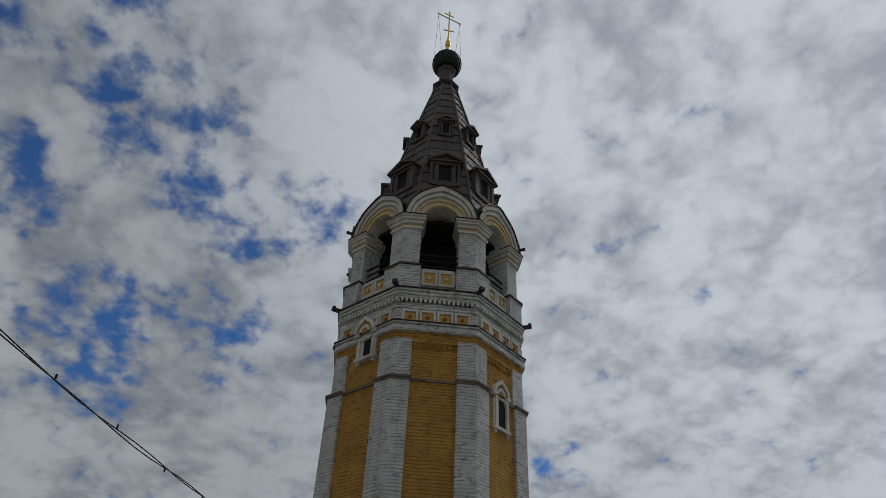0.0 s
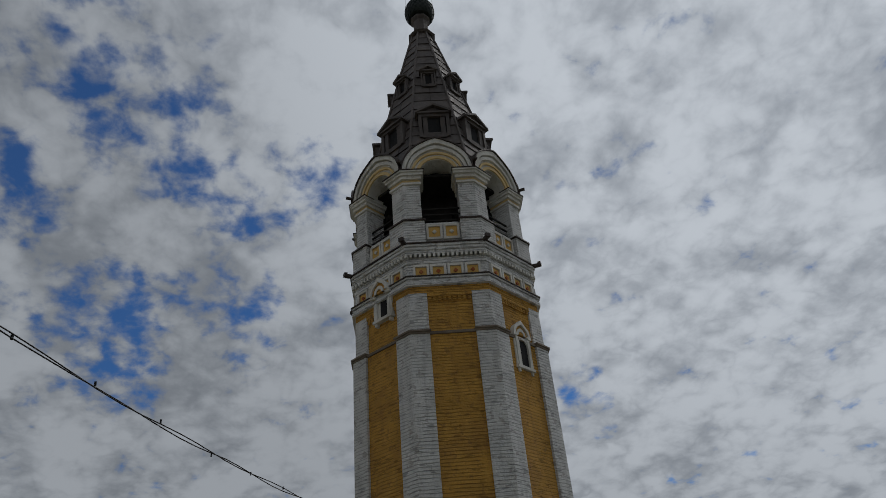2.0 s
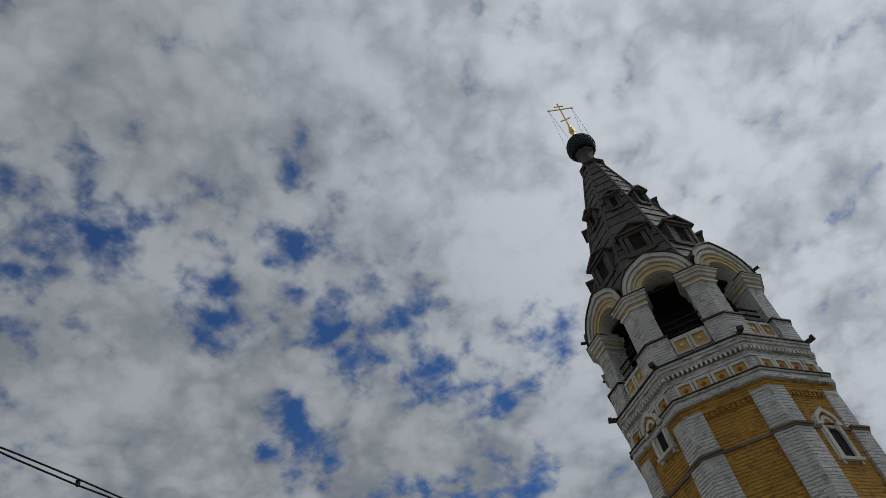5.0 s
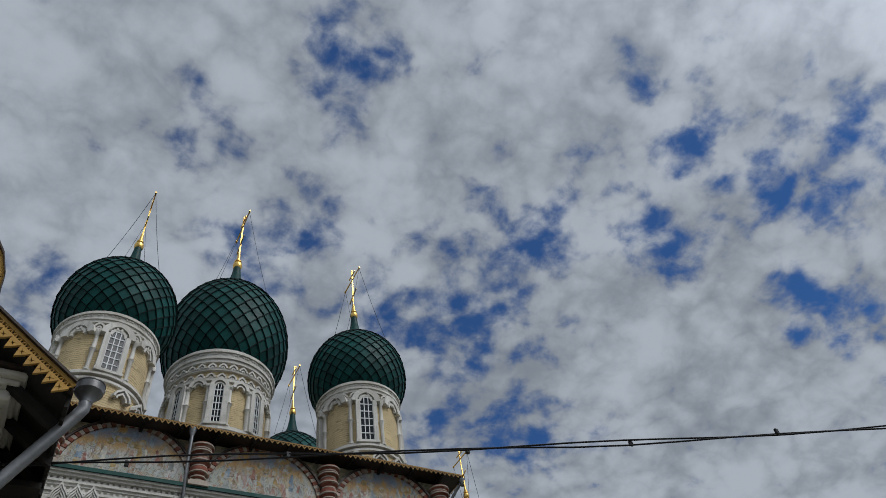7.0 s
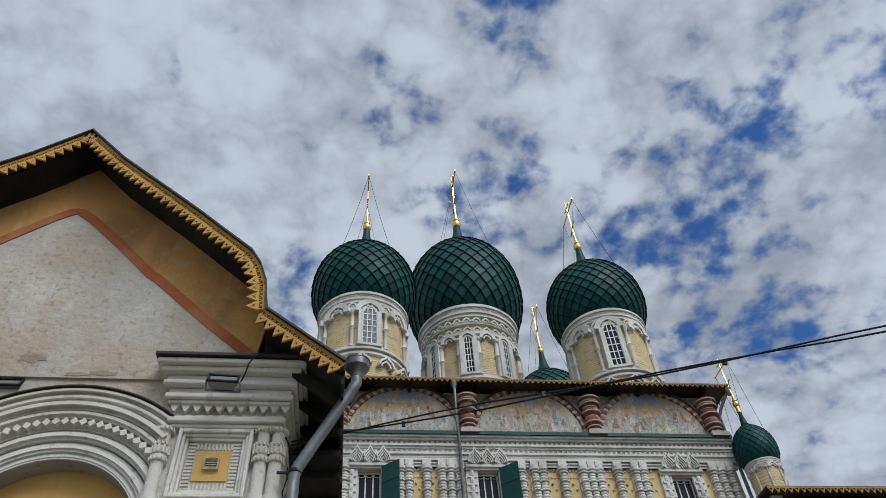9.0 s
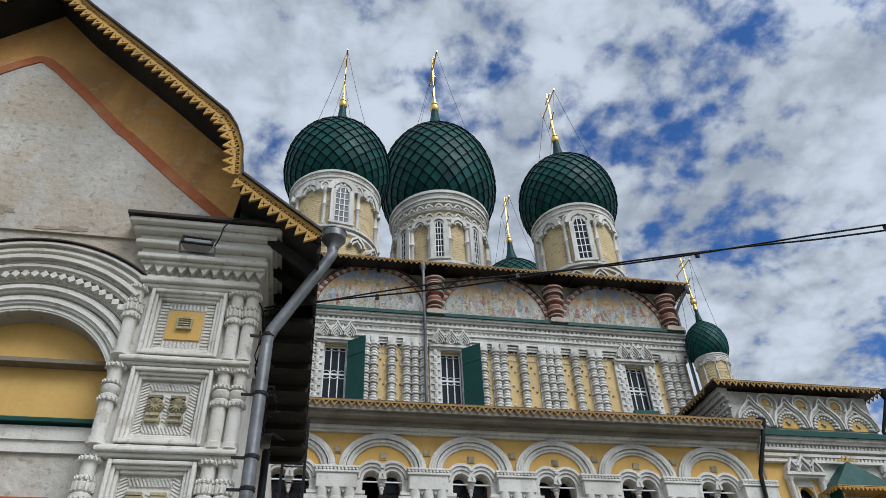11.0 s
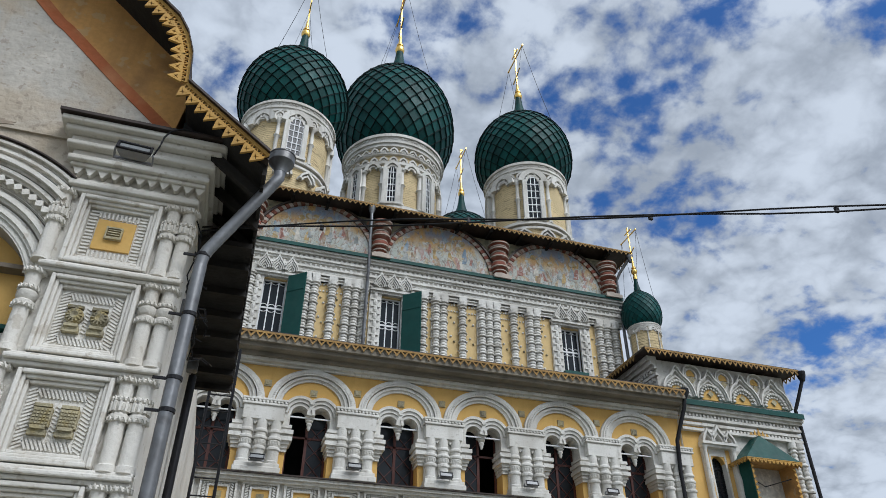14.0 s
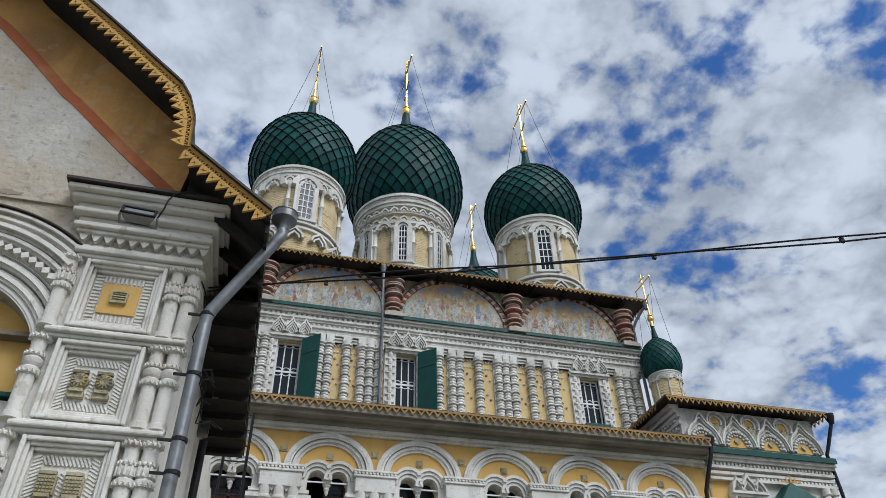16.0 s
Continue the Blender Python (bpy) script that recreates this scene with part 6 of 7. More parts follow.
def f_line(sc, off, width, dist):
    """Thin contour lines, as a faded drawing."""
    n = f_noise(sc, 3, dist, off)
    d = N_.new("ShaderNodeMath")
    d.operation = "SUBTRACT"
    L_.new(n, d.inputs[0])
    d.inputs[1].default_value = 0.5
    e = N_.new("ShaderNodeMath")
    e.operation = "ABSOLUTE"
    L_.new(d.outputs[0], e.inputs[0])
    return f_ramp(e.outputs[0], 0.0, width, 0.75, 0.0)


_c = f_mix(f_ramp(f_noise(1.8, 5, 0.6), 0.38, 0.62), (0.36, 0.40, 0.38), (0.56, 0.56, 0.53))
_c = f_mix(f_ramp(f_noise(1.3, 4, 0.5, 21.0), 0.48, 0.56, 0, 0.6), _c, (0.35, 0.39, 0.33))
_c = f_mix(f_ramp(f_noise(2.9, 2, 0.9, 3.1), 0.60, 0.63, 0, 0.65), _c, (0.38, 0.13, 0.09))
_c = f_mix(f_ramp(f_noise(3.2, 2, 0.8, 7.7), 0.57, 0.61, 0, 0.6), _c, (0.38, 0.30, 0.20))
_c = f_mix(f_ramp(f_noise(3.4, 2, 0.8, 12.7), 0.58, 0.61, 0, 0.55), _c, (0.48, 0.36, 0.17))
_c = f_mix(f_line(3.5, 1.3, 0.032, 1.0), _c, (0.15, 0.10, 0.08))
_c = f_mix(f_line(7.0, 4.3, 0.020, 0.6), _c, (0.22, 0.19, 0.18))
_hi = f_ramp(_sep.outputs[2], 16.35, 16.75)
_c = f_mix(f_mul(_hi, f_ramp(f_noise(2.6, 4, 0.8, 5.0), 0.44, 0.5, 0, 0.85)), _c, (0.52, 0.31, 0.10))
_c = f_mix(f_mul(f_ramp(_sep.outputs[2], 16.75, 17.1), f_ramp(f_noise(1.6, 3, 0.4, 9.0), 0.40, 0.50, 0, 0.7)), _c, (0.17, 0.26, 0.40))
_c = f_mix(f_line(5.0, 8.8, 0.014, 0.8), _c, (0.20, 0.12, 0.08))
_c = f_mix(f_ramp(f_noise(1.0, 8, 0.2, 2.0), 0.58, 0.72, 0, 0.6), _c, (0.50, 0.48, 0.45))
L_.new(_c, bs_.inputs["Base Color"])
VINE = mat("painted_vine_ground", (0.25, 0.22, 0.14), 0.95, var=0.3, grain=10, stain=(0.09, 0.10, 0.07), stain_amt=0.8, stain_scale=3.5, fleck=(0.34, 0.15, 0.09), fleck_amt=0.7, fleck_scale=5)
PALE_BRICK = mat("pale_voussoir", (0.42, 0.36, 0.30), 0.95, var=0.2, bump=0.3)

PATCHES = [mat("fresco_" + n, col, 0.95, var=0.3, scale=5, grain=16, bump=0.1, stain=(0.48, 0.47, 0.43), stain_amt=0.8, stain_scale=4, fleck=(0.45, 0.44, 0.4), fleck_amt=0.7, fleck_scale=7)
           for n, col in (("red", (0.30, 0.145, 0.115)), ("grey", (0.30, 0.32, 0.31)), ("umber", (0.30, 0.22, 0.15)), ("pale", (0.56, 0.53, 0.46)), ("blue", (0.22, 0.29, 0.36)), ("gold", (0.43, 0.31, 0.14)))]
ZC = [-2.82, 1.74, 6.30, 10.98]
bm = B()
box(bm, MX0, MX1, FY - 0.06, FY - 0.004, 15.5, 17.36)
part("painted_spandrel", bm, VINE, church, "ochre and green painted vine ornament")
for i, c in enumerate(ZC):
    if i == 0:
        continue
    rx, rz = 1.98, 1.86
    bm = B()
    prism(bm, arc(c, 15.6, rx - 0.02, rz - 0.02, n=30), FY - 0.075, FY - 0.03)
    fz = part("fresco", bm, FRESCO, church, "faded fresco under a gable arch")
    for q in range(20):
        fx, fz0 = random.uniform(-1.5, 1.5), random.uniform(0.12, 0.75)
        fh, fw = random.uniform(0.34, 0.55), random.uniform(0.07, 0.12)
        if ((abs(fx) + fw) / rx) ** 2 + ((fz0 + fh) / rz) ** 2 > 0.85:
            continue
        px_, pz_, ln_ = c + fx, 15.6 + fz0, random.uniform(-0.08, 0.08)
        robe = [(px_ - fw, pz_), (px_ + fw * 0.9, pz_), (px_ + fw * 0.7 + ln_, pz_ + fh * 0.55), (px_ + fw * 0.45 + ln_, pz_ + fh * 0.85), (px_ + ln_, pz_ + fh), (px_ - fw * 0.5 + ln_, pz_ + fh * 0.82), (px_ - fw * 0.75, pz_ + fh * 0.4)]
        part("painted_patch", prism(B(), robe, FY - 0.079 - 0.0004 * q, FY - 0.07), PATCHES[q % len(PATCHES)], fz)
    for q in range(6):
        gx, gz = random.uniform(-0.9, 0.9), random.uniform(0.95, 1.35)
        if (abs(gx) / rx) ** 2 + (gz / rz) ** 2 > 0.72:
            continue
        part("gilded_patch", prism(B(), arc(c + gx, 15.6 + gz, 0.11, 0.12, 350, 10, 12), FY - 0.088 - 0.0004 * q, FY - 0.07), PATCHES[-1], fz)
    n = 44
    for q in range(n):
        a0, a1 = 180 - 180 * q / n, 180 - 180 * (q + 0.9) / n
        bm = B()
        p = 0.15 if q % 2 else 0.13
        strip(bm, arc(c, 15.6, rx - 0.01, rz - 0.01, a0, a1, 1), arc(c, 15.6, rx + 0.17, rz + 0.15, a0, a1, 1), FY - p, FY - 0.03)
        part("voussoir", bm, BRICK_RED if q % 2 else PALE_BRICK, church)
    bm = B()
    strip(bm, arc(c, 15.6, rx + 0.175, rz + 0.155, n=30), arc(c, 15.6, rx + 0.25, rz + 0.22, n=30), FY - 0.20, FY - 0.03)
    part("arch_tin", bm, ROOF_TIN, church)
for x in (-0.54, 4.02, 8.64, 13.24):
    bm = B()
    lathe(bm, [(0.20, 0), (0.20, 0.08), (0.26, 0.14), (0.26, 0.22), (0.22, 0.26), (0.30, 0.34), (0.32, 0.44), (0.30, 0.54), (0.24, 0.58), (0.24, 0.64), (0.34, 0.72), (0.36, 0.82), (0.33, 0.92), (0.27, 0.96), (0.27, 1.02), (0.38, 1.08), (0.40, 1.16),
               (0.33, 1.2), (0.33, 1.26), (0.42, 1.34), (0.42, 1.42)], 18, (x, FY - 0.16, 15.66))
    part("painted_column", bm, BRICK_RED, church, "red and white painted bulbous column", smooth=True)
    for z, r in ((15.72, 0.23), (15.84, 0.285), (16.02, 0.335), (16.26, 0.27), (16.44, 0.375), (16.66, 0.30), (16.78, 0.41), (16.90, 0.36), (17.02, 0.44)):
        bm = B()
        lathe(bm, [(r - 0.04, -0.03), (r, -0.02), (r, 0.02), (r - 0.04, 0.03)], 18, (x, FY - 0.16, z))
        part("column_ring", bm, PALE_BRICK, church, smooth=True)
    bm = B()
    box(bm, x - 0.34, x + 0.34, FY - 0.52, FY, 15.44, 15.58)
    box(bm, x - 0.28, x + 0.28, FY - 0.46, FY, 15.58, 15.66)
    part("column_pedestal", bm, PALE_BRICK, church)

# cornice under the frescoes
bm = B()
vs = [bm.verts.new(p) for p in ((MX0, FY - 0.42, 15.42), (MX1 + 0.1, FY - 0.42, 15.42), (MX1 + 0.1, FY - 0.03, 15.60), (MX0, FY - 0.03, 15.60), (MX0, FY - 0.42, 15.38), (MX1 + 0.1, FY - 0.42, 15.38), (MX1 + 0.1, FY - 0.03, 15.5), (MX0, FY - 0.03, 15.5))]
for f in ((0, 1, 2, 3), (7, 6, 5, 4), (0, 4, 5, 1), (1, 5, 6, 2), (0, 3, 7, 4)):
    bm.faces.new([vs[i] for i in f])
box(bm, MX0, MX1 + 0.1, FY - 0.445, FY - 0.42, 15.37, 15.50)
part("ledge_tin", bm, GREEN_PAINT, church, "green tin weathering")
for z0, z1, p in ((15.30, 15.38, 0.38), (15.22, 15.30, 0.30), (15.02, 15.10, 0.26), (14.94, 15.02, 0.20), (14.72, 14.80, 0.22), (14.62, 14.72, 0.16), (14.50, 14.58, 0.20), (14.40, 14.45, 0.15), (14.30, 14.35, 0.11)):
    bm = B()
    box(bm, MX0, MX1 + p * 0.5, FY - p, FY, z0, z1)
    part("cornice_moulding", bm, WHITE, church)
bm = B()
box(bm, MX0, MX1 + 0.02, FY - 0.12, FY, 14.5, 15.3)
box(bm, MX0, MX1 + 0.02, FY - 0.10, FY, 14.3, 14.5)
part("cornice_ground", bm, WHITE, church)
bm = B()
for i in range(92):
    x = MX0 + 0.1 + i * 0.1766
    box(bm, x - 0.05, x + 0.05, FY - 0.22, FY - 0.1, 15.11, 15.21)
    box(bm, x - 0.035, x + 0.035, FY - 0.17, FY - 0.1, 14.83, 14.92)
part("dentil_course", bm, WHITE, church, kind="stuff")
for i, (xa, xb) in enumerate(((1.45, 2.02), (2.86, 3.74), (6.02, 6.62), (7.72, 8.64), (9.6, 10.2), (12.45, 13.45), (-0.7, -0.1))):
    bm = B()
    box(bm, xa, xb, FY - 0.05, FY, 10.8, 14.5)
    part("pilaster_strip", bm, WHITE, church)
for x in (-0.55, -0.25, 1.60, 1.87, 2.48, 3.0, 3.29, 3.58, 5.72, 6.19, 6.46, 7.17, 7.90, 8.18, 8.46, 9.13, 9.77, 10.04, 12.61, 12.92, 13.25):
    bead_column("bead_column", x, FY - 0.085, 11.0, 14.34, 0.125, church, WHITE, beads=16, n=10)
    bm = B()
    box(bm, x - 0.15, x + 0.15, FY - 0.23, FY, 14.30, 14.5)
    part("column_capital", bm, WHITE, church)
# knobs on the ochre fields
for xa in (2.17, 2.74, 5.95, 6.82, 7.53, 8.80, 9.45, 10.33, 12.38):
    for q in range(8):
        z = 11.5 + 0.37 * q + (0.18 if q % 2 else 0)
        x = xa + (0.06 if q % 2 else -0.06)
        bm = B()
        lathe(bm, [(0.045, 0.0), (0.045, 0.03), (0.02, 0.055)], 6, (0, 0, 0), Matrix.Translation((x, FY, z)) @ Matrix.Rotation(radians(90), 4, "X"))
        part("knob", bm, WHITE if q % 3 else GREYTILE, church)
# rows of small dashes on the ochre fields
for xa, xb in ((2.02, 2.36), (2.60, 2.86), (5.85, 6.02), (6.62, 7.05), (7.29, 7.72), (8.64, 9.01), (9.25, 9.6), (10.2, 10.42)):
    for z in (14.22, 13.98):
        n = max(2, int((xb - xa) / 0.09))
        for q in range(n):
            x = xa + (q + 0.5) * (xb - xa) / n
            part("dash_block", box(B(), x - 0.028, x + 0.028, FY - 0.04, FY, z - 0.025, z + 0.025), WHITE, church)
# windows with triple ogee heads
for i, (x0, x1, z0, z1) in enumerate(WINS):
    cx = (x0 + x1) / 2
    w = lattice_window(church, x0, x1, z0, z1, FY + 0.12, 3, 3 if z0 < 12 else 2)
    for s in (-1, 1):
        xe = x0 - 0.2 if s < 0 else x1 + 0.2
        bm = B()
        box(bm, xe - 0.2, xe + 0.2, FY - 0.10, FY + 0.1, z0 - 0.2, z1 + 0.16)
        for q in range(12):
            zz = z0 - 0.05 + q * 0.27
            if zz > z1:
                break
            box(bm, xe - 0.16, xe + 0.16, FY - 0.15, FY - 0.1, zz - 0.03, zz + 0.03)
            lathe(bm, [(0.07, -0.10), (0.085, 0), (0.07, 0.10)], 8, (xe, FY - 0.10, zz + 0.135))
        part("window_jamb", bm, WHITE, church)
    bm = B()
    cornice(bm, x0 - 0.4, x1 + 0.4, FY, ((z1 + 0.04, z1 + 0.12, 0.16), (z1 + 0.12, z1 + 0.2, 0.24), (z1 + 0.2, z1 + 0.26, 0.18)), ends=False)
    for q in (-1, 0, 1):
        c = cx + q * 0.44
        zb = z1 + 0.26
        for r0, r1, p in ((0.06, 0.095, 0.24), (0.11, 0.145, 0.28), (0.16, 0.195, 0.31), (0.21, 0.25, 0.34)):
            strip(bm, arc(c, zb, r0, r0 * 1.6, n=12, tip=0.4), arc(c, zb, r1, r1 * 1.6, n=12, tip=0.45), FY - p, FY)
        prism(bm, [(c - 0.06, zb), (c + 0.06, zb), (c, zb + 0.12)], FY - 0.2, FY)
    part("ogee_head", bm, WHITE, church, "triple ogee window head")
    if i < 2:
        bm = B()
        prism(bm, [(0, z0 - 0.1), (0.72, z0 - 0.1), (0.72, z1 + 0.08), (0, z1 + 0.08)], -0.02, 0.02, Matrix.Translation((x1 + 0.02, FY - 0.2, 0)) @ Matrix.Rotation(radians(-41), 4, "Z"))
        for zz in (z0 + 0.4, z1 - 0.5):
            box(bm, 0.02, 0.68, -0.035, -0.02, zz - 0.05, zz + 0.05, Matrix.Translation((x1 + 0.02, FY - 0.2, 0)) @ Matrix.Rotation(radians(-41), 4, "Z"))
        part("shutter", bm, GREEN_PAINT, church, "open dark green shutter")
    else:
        bm = B()
        box(bm, x0 - 0.08, x1 + 0.08, FY - 0.28, FY + 0.1, z0 - 0.16, z0 - 0.02)
        part("window_sill", bm, GREEN_PAINT, church, "green tin sill")
# downpipes
for x, y in ((3.62, FY - 0.34), (13.62, FY - 0.2)):
    dd = thing("drainpipe", "grey drainpipe down the cathedral facade", "drainpipe", (x, y, 0), "drainpipes")
    bm = B()
    if x < 5:
        tube(bm, [(x - 0.08, y - 0.3, 17.35), (x - 0.08, y - 0.3, 17.0), (x - 0.05, y - 0.25, 15.9), (x, y, 15.2), (x, y, 10.5), (x, y, 0.1)], 0.06, 10)
    else:
        tube(bm, [(x + 0.45, y - 0.5, 17.3), (x + 0.1, y - 0.15, 16.7), (x, y, 16.4), (x, y, 0.1)], 0.06, 10)
    part("pipe", bm, PIPE, dd, smooth=True)
    bm = B()
    lathe(bm, [(0.065, -0.25), (0.13, -0.05), (0.14, 0.05), (0.1, 0.05)], 12, (x - 0.08, y - 0.3, 17.4) if x < 5 else (x + 0.45, y - 0.5, 17.32))
    part("hopper", bm, PIPE, dd, smooth=True)

# ---- side chapel ----
CY = GY - 0.06
cw0 = (13.50, 13.96, 7.05, 8.28)
part("wall", wall_with_holes(B(), CX0, CX1, 0, 11.15, CY, CY + 0.6, [cw0, (CX0, 12.62, 0, 9.3)]), WHITE, chapel, "white limewashed chapel wall")
for x in (CX0, CX1 - 0.5):
    part("side_wall", box(B(), x, x + 0.5, CY + 0.6, 23.2, 9.0 if x == CX0 else 0, 11.15), WHITE, chapel)
bm = B()
box(bm, 12.64, 14.3, CY - 0.012, CY - 0.003, 5.0, 7.04)
box(bm, 12.64, 13.44, CY - 0.012, CY - 0.003, 7.04, 9.42)
box(bm, 14.02, 14.3, CY - 0.012, CY - 0.003, 7.04, 8.9)
part("ochre_field", bm, YELLOW, chapel)
# near-black sheet that stands for the unlit room behind the window
bm = B()
box(bm, cw0[0] - 0.1, cw0[1] + 0.1, CY + 0.5, CY + 0.58, cw0[2] - 0.1, cw0[3] + 0.1)
part("dark_room_sheet", bm, DARK_IN, chapel)
# roof
bm = B()
rx0, rx1, ry0, ry1 = CX0 - 0.62, CX1 + 0.28, CY - 0.5, 23.6
vs = [bm.verts.new(p) for p in ((rx0, ry0, 11.28), (rx1, ry0, 11.28), (rx1, ry1, 11.28), (rx0, ry1, 11.28), (rx0, ry0, 11.21), (rx1, ry0, 11.21), (rx1, ry1, 11.21), (rx0, ry1, 11.21), (14.4, 20.3, 12.9), (14.7, 20.7, 12.9))]
for f in ((0, 1, 9, 8), (1, 2, 9), (2, 3, 8, 9), (3, 0, 8), (4, 5, 1, 0), (5, 6, 2, 1), (6, 7, 3, 2), (7, 4, 0, 3), (7, 6, 5, 4)):
    bm.faces.new([vs[i] for i in f])
part("roof", bm, ROOF_TIN, chapel, "brown tin hipped roof")
bm = B()
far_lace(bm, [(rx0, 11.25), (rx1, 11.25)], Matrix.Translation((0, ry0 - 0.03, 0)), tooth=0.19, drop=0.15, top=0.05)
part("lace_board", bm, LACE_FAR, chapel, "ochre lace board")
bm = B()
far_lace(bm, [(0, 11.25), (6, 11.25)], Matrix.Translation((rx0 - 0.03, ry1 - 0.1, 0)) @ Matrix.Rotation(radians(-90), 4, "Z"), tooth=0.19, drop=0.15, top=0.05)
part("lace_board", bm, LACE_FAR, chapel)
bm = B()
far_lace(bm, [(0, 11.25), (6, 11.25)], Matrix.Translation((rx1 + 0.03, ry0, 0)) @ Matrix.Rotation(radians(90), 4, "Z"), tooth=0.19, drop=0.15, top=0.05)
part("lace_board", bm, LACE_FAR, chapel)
for z0, z1, p in ((11.05, 11.2, 0.32), (10.92, 11.05, 0.22), (10.82, 10.92, 0.12)):
    bm = B()
    box(bm, CX0 - p, CX0, CY - 0.1, 23, z0, z1)
    part("side_moulding", bm, WHITE, chapel)
bm = B()
for q in range(24):
    y = CY + 0.1 + q * 0.17
    box(bm, CX0 - 0.13, CX0, y, y + 0.08, 10.70, 10.80)
    box(bm, CX0 - 0.09, CX0, y, y + 0.08, 10.46, 10.56)
part("dentil_course", bm, WHITE, chapel, kind="stuff")
part("side_band", box(B(), CX0 - 0.10, CX0, CY - 0.1, 23, 10.58, 10.68), WHITE, chapel)
# row of keel gables with scalloped fields, small lunettes between their tips
for i in range(4):
    c = CX0 + 0.60 + i * 1.165
    zb = 10.02
    for j, (r0, r1, h0, h1, p, tp) in enumerate(((0.445, 0.485, 0.52, 0.57, 0.08, 0.16), (0.50, 0.53, 0.60, 0.64, 0.13, 0.30), (0.535, 0.575, 0.65, 0.70, 0.18, 0.40))):
        bm = B()
        strip(bm, arc(c, zb, r0, h0, n=28, tip=tp), arc(c, zb, r1, h1, n=28, tip=tp), CY - p, CY + 0.02)
        part("gable_moulding", bm, WHITE, chapel)
    bm = B()
    for q in range(13):
        a = radians(174 - q * 14)
        M = Matrix.Translation((c + 0.385 * math.cos(a), CY, zb + 0.46 * math.sin(a))) @ Matrix.Rotation(-a, 4, "Y")
        lathe(bm, [(0.052, 0), (0.052, 0.10), (0.034, 0.13)], 8, (0, 0, 0), M @ Matrix.Rotation(radians(90), 4, "X"))
    for q in range(10):
        a = radians(170 - q * 17.8)
        M = Matrix.Translation((c + 0.315 * math.cos(a), CY, zb + 0.37 * math.sin(a))) @ Matrix.Rotation(-a, 4, "Y")
        lathe(bm, [(0.042, 0), (0.042, 0.06), (0.03, 0.085)], 8, (0, 0, 0), M @ Matrix.Rotation(radians(90), 4, "X"))
    part("scallop_row", bm, WHITE, chapel, kind="stuff")
    bm = B()
    prism(bm, arc(c, zb, 0.30, 0.35, n=16), CY - 0.03, CY + 0.01)
    part("ochre_field", bm, YELLOW, chapel)
    bm = B()
    box(bm, -0.075, 0.075, -0.05, 0.02, -0.075, 0.075, Matrix.Translation((c, CY - 0.03, zb + 0.19)) @ Matrix.Rotation(radians(45), 4, "Y"))
    part("diamond_tile", bm, GREYTILE, chapel)
    if i == 3:
        continue
    cs = c + 0.5825
    bm = B()
    box(bm, -0.085, 0.085, -0.06, 0.02, -0.085, 0.085, Matrix.Translation((cs, CY - 0.02, 10.60)) @ Matrix.Rotation(radians(45), 4, "Y"))
    part("diamond_tile", bm, GREYTILE, chapel)
    for r0, r1, p in ((0.17, 0.215, 0.07), (0.28, 0.33, 0.13)):
        bm = B()
        strip(bm, arc(cs, 10.78, r0, r0 * 0.95, 215, -35, 18), arc(cs, 10.78, r1, r1 * 0.95, 215, -35, 18), CY - p, CY + 0.01)
        part("lunette_moulding", bm, WHITE, chapel)
    bm = B()
    prism(bm, arc(cs, 10.74, 0.155, 0.19, n=12, tip=0.15), CY - 0.03, CY + 0.01)
    part("ochre_lunette", bm, YELLOW, chapel)
# ledge and cornice
bm = B()
vs = [bm.verts.new(p) for p in ((CX0 - 0.1, CY - 0.36, 9.70), (CX1 + 0.1, CY - 0.36, 9.70), (CX1 + 0.1, CY, 9.86), (CX0 - 0.1, CY, 9.86), (CX0 - 0.1, CY - 0.36, 9.66), (CX1 + 0.1, CY - 0.36, 9.66), (CX1 + 0.1, CY, 9.7), (CX0 - 0.1, CY, 9.7))]
for f in ((0, 1, 2, 3), (7, 6, 5, 4), (0, 4, 5, 1), (1, 5, 6, 2), (0, 3, 7, 4)):
    bm.faces.new([vs[i] for i in f])
box(bm, CX0 - 0.1, CX1 + 0.1, CY - 0.385, CY - 0.36, 9.64, 9.80)
part("ledge_tin", bm, GREEN_PAINT, chapel, "green tin weathering")
for z0, z1, p in ((9.56, 9.66, 0.30), (9.48, 9.56, 0.22), (9.28, 9.36, 0.18), (9.12, 9.2, 0.14), (8.94, 9.02, 0.16)):
    bm = B()
    box(bm, 12.62, CX1 + p * 0.4, CY - p, CY, z0, z1)
    part("cornice_moulding", bm, WHITE, chapel)
bm = B()
for i in range(34):
    x = 12.7 + i * 0.124
    box(bm, x - 0.035, x + 0.035, CY - 0.16, CY, 9.38, 9.46)
    if i > 12:
        box(bm, x - 0.035, x + 0.035, CY - 0.12, CY, 9.04, 9.1)
part("dentil_course", bm, WHITE, chapel, kind="stuff")
for x in (CX1 - 0.15, CX1 - 0.42):
    bead_column("bead_column", x, CY - 0.1, 5.0, 8.92, 0.085, chapel, WHITE, beads=16)
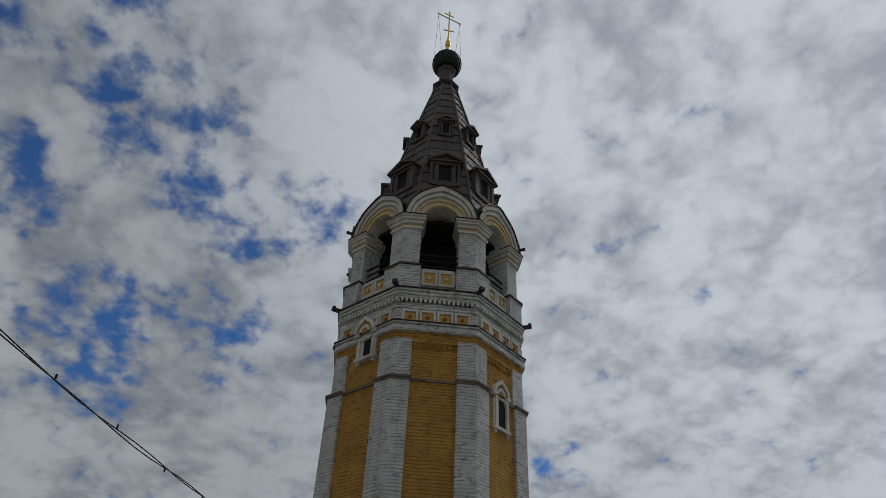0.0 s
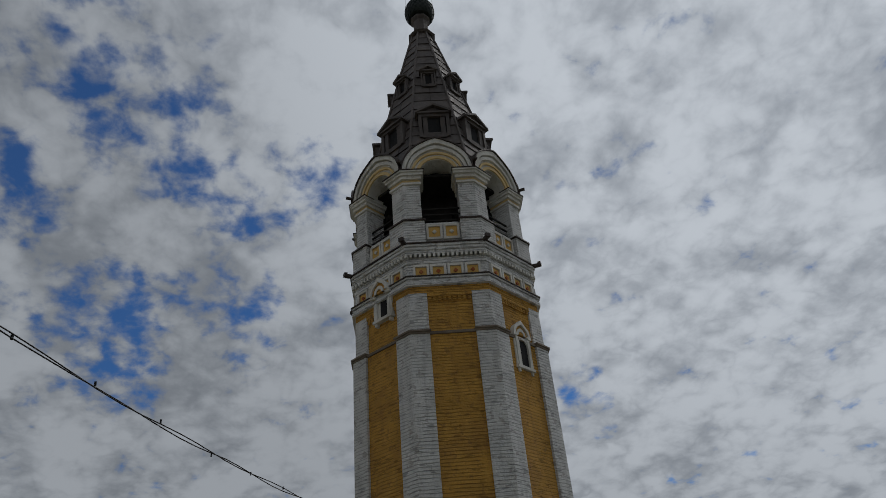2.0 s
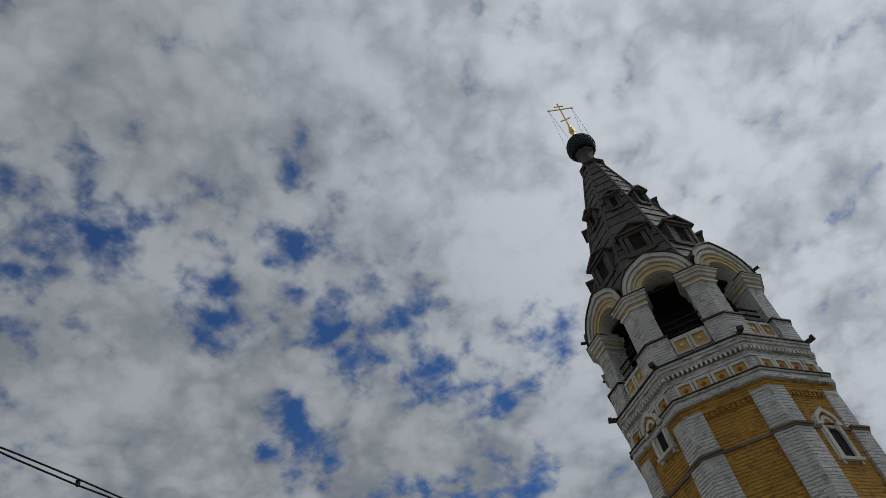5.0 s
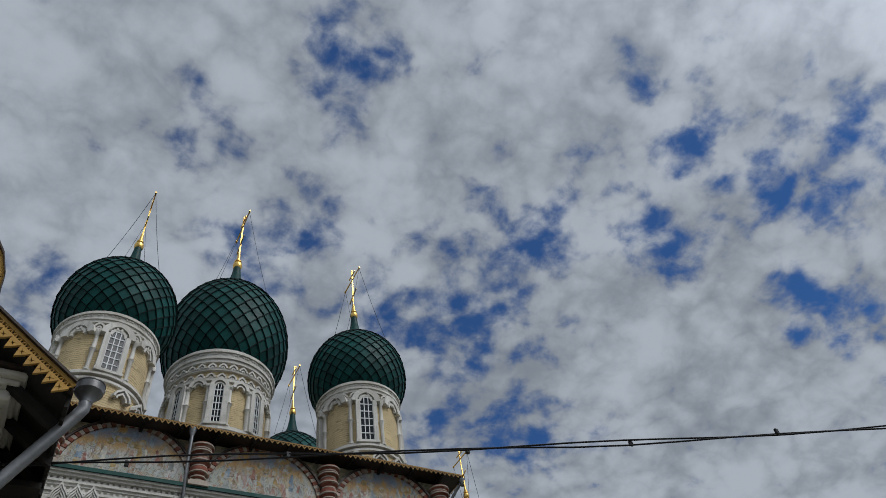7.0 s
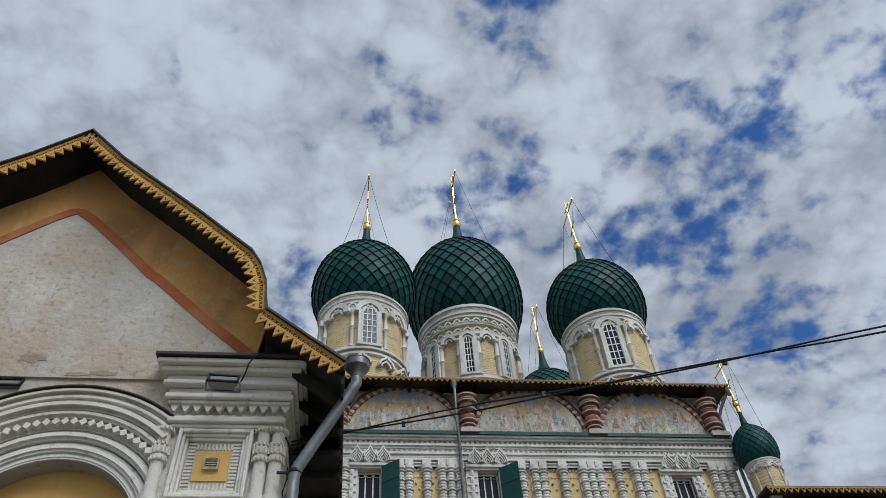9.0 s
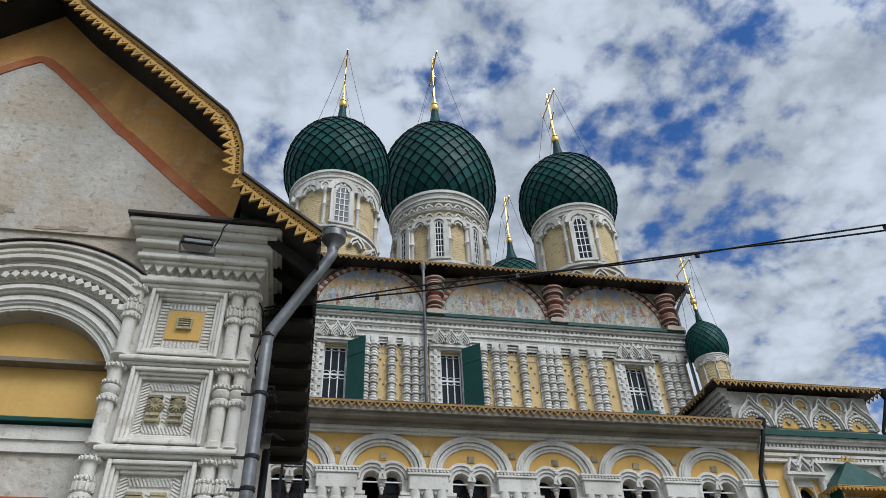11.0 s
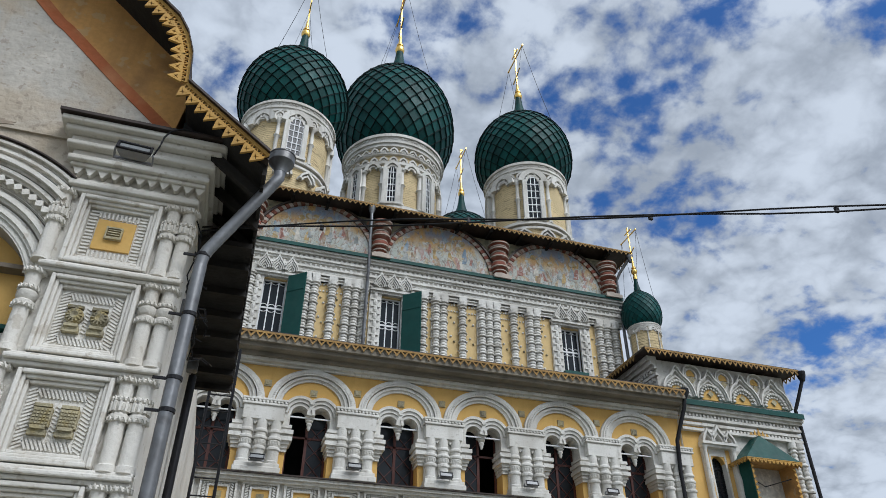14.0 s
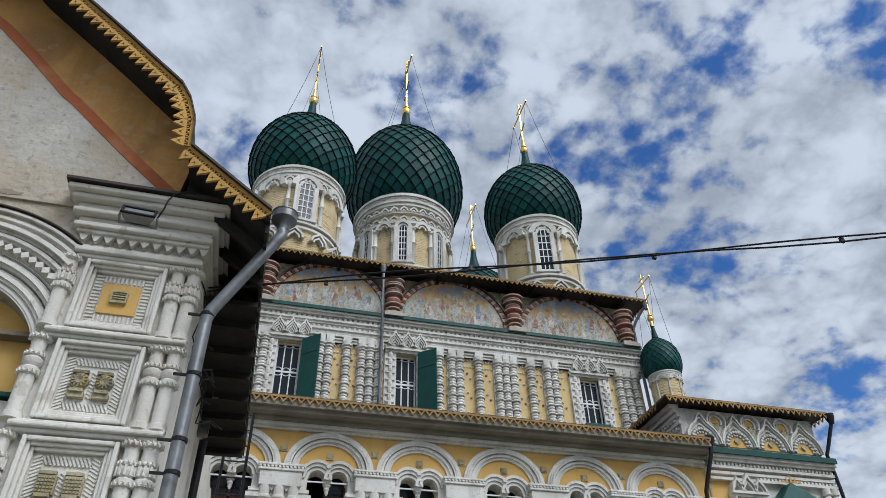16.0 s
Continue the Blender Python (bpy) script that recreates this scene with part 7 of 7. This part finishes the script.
# window with ogee head
wx0, wx1, wz0, wz1 = cw0
lattice_window(chapel, wx0, wx1, wz0, wz1, CY + 0.22, 3, 4, frame_mat=IRON)
bm = B()
prism(bm, [(wx0 - 0.02, wz1 + 0.02), (wx0 - 0.02, wz1 - 0.2)] + arc((wx0 + wx1) / 2, wz1 - 0.2, (wx1 - wx0) / 2 - 0.02, 0.2, n=10) + [(wx1 + 0.02, wz1 - 0.2), (wx1 + 0.02, wz1 + 0.02)], CY + 0.02, CY + 0.2)
part("window_arch", bm, YELLOW, chapel)
for s, xe in ((-1, wx0 - 0.26), (1, wx1 + 0.26)):
    bm = B()
    box(bm, xe - 0.07, xe + 0.07, CY - 0.12, CY, wz0 - 0.2, wz1 + 0.2)
    lathe(bm, [(0.07, wz0 - 0.2), (0.06, wz0 + 0.2), (0.09, wz0 + 0.5), (0.06, wz0 + 0.7), (0.06, wz1 + 0.1), (0.1, wz1 + 0.2)], 10, (xe - s * 0.0, CY - 0.13, 0))
    part("window_jamb", bm, WHITE, chapel)
bm = B()
cornice(bm, wx0 - 0.36, wx1 + 0.36, CY, ((wz1 + 0.2, wz1 + 0.27, 0.18), (wz1 + 0.27, wz1 + 0.35, 0.25)), ends=False)
cx = (wx0 + wx1) / 2
for q, rr in ((-1, 0.2), (1, 0.2), (0, 0.26)):
    for r0, r1, p in ((0.5, 0.68, 0.2), (0.78, 1.0, 0.26)):
        c = cx + q * 0.36
        strip(bm, arc(c, wz1 + 0.35, rr * r0, rr * r0 * 1.4, n=12, tip=0.4), arc(c, wz1 + 0.35, rr * r1, rr * r1 * 1.4, n=12, tip=0.45), CY - p, CY)
part("ogee_head", bm, WHITE, chapel, "triple ogee window head")
bm = B()
vs = [bm.verts.new(p) for p in ((wx0 - 0.12, CY - 0.3, wz0 - 0.2), (wx1 + 0.2, CY - 0.3, wz0 - 0.2), (wx1 + 0.2, CY + 0.15, wz0 + 0.02), (wx0 - 0.12, CY + 0.15, wz0 + 0.02), (wx0 - 0.12, CY - 0.3, wz0 - 0.24), (wx1 + 0.2, CY - 0.3, wz0 - 0.24))]
for f in ((0, 1, 2, 3), (0, 4, 5, 1)):
    bm.faces.new([vs[i] for i in f])
part("window_sill", bm, GREEN_PAINT, chapel, "green tin sill")

# icon canopy
can = thing("icon_canopy", "green tin gabled canopy with ochre lace on the chapel wall", "canopy", (14.96, 17.2, 6.0))
k0, k1, zk0, zk1, zka, yk = 14.25, 15.80, 6.0, 8.18, 8.86, CY - 0.72
kc = (k0 + k1) / 2
for x in (k0, k1 - 0.06):
    bm = B()
    box(bm, x, x + 0.06, yk + 0.05, CY - 0.01, zk0, zk1)
    part("side_board", bm, GREEN_PAINT if x == k0 else OCHRE_BAND, can)
bm = B()
box(bm, k0 + 0.06, k1 - 0.06, CY - 0.06, CY - 0.02, zk0, zk1 + 0.3)
part("back_panel", bm, PATCHES[3], can, "faded painted panel")
bm = B()
xl, xr, ze = kc - 0.95, kc + 0.93, zk1 - 0.12
hip = [bm.verts.new(p) for p in ((xl, yk - 0.08, ze), (xr, yk - 0.08, ze), (xr, CY, ze), (xl, CY, ze), (kc, yk + 0.30, zka + 0.05), (kc, CY, zka + 0.05))]
for q in ((0, 1, 4), (1, 2, 5, 4), (3, 0, 4, 5), (2, 3, 5)):
    bm.faces.new([hip[i] for i in q])
part("hipped_roof", bm, GREEN_PAINT, can, "green painted tin hipped roof")
part("soffit", box(B(), xl + 0.01, xr - 0.01, yk - 0.06, CY - 0.01, ze - 0.03, ze - 0.004), OCHRE_BAND, can)
bm = B()
lace_path(bm, [(xl, ze + 0.01), (xr, ze + 0.01)], Matrix.Translation((0, yk - 0.11, 0)), tooth=0.13, drop=0.10, top=0.05)
part("lace_board", bm, LACE, can)
for s, xe in ((-1, xl - 0.02), (1, xr + 0.0)):
    bm = B()
    lace_path(bm, [(0, ze + 0.01), (CY - yk + 0.06, ze + 0.01)], Matrix.Translation((xe, yk - 0.08, 0)) @ Matrix.Rotation(radians(90), 4, "Z"), tooth=0.13, drop=0.10, top=0.05)
    part("lace_board", bm, LACE, can)
    bm = B()
    xs = k0 + 0.02 if s < 0 else k1 - 0.02
    for q in range(14):
        z = zk0 + 0.15 * q
        prism(bm, [(xs, z), (xs, z + 0.14), (xs - s * 0.10, z + 0.07)], yk + 0.03, yk + 0.05)
    part("side_lace", bm, LACE, can)
bm = B()
for q in range(5):
    prism(bm, [(kc - 0.28 + q * 0.14 - 0.06, zka + 0.03), (kc - 0.28 + q * 0.14 + 0.06, zka + 0.03), (kc - 0.28 + q * 0.14, zka + 0.26 - abs(q - 2) * 0.07)], yk + 0.27, yk + 0.29)
part("crest", bm, LACE, can)
bm = B()
tube(bm, [(k0 + 0.1, yk + 0.2, 7.55), (kc - 0.3, yk + 0.2, 7.35), (k1 - 0.1, yk + 0.2, 7.65)], 0.015, 5)
part("tie_rod", bm, IRON, can)
# drainpipe at the chapel corner
dc = thing("drainpipe", "dark drainpipe with swan neck at the chapel corner", "drainpipe", (17.0, 17.3, 0), "drainpipes")
bm = B()
tube(bm, [(17.2, 16.95, 11.2), (17.2, 16.95, 10.95), (17.02, 17.2, 10.3), (16.9, 17.28, 10.0), (16.93, 17.28, 9.5), (16.93, 17.28, 0.1)], 0.056, 10)
part("pipe", bm, IRON, dc, smooth=True)
bm = B()
lathe(bm, [(0.075, -0.25), (0.14, -0.05), (0.15, 0.06), (0.1, 0.06)], 12, (17.2, 16.95, 11.15))
part("hopper", bm, IRON, dc, smooth=True)
cupola("cupola", "small green onion dome on the chapel roof", 14.09, 20.5, 12.75, 14.03, 0.735, 0.56, 16.57, 18.64, windows=4, bays=8, around=20, zs=1.2, glazed=False)
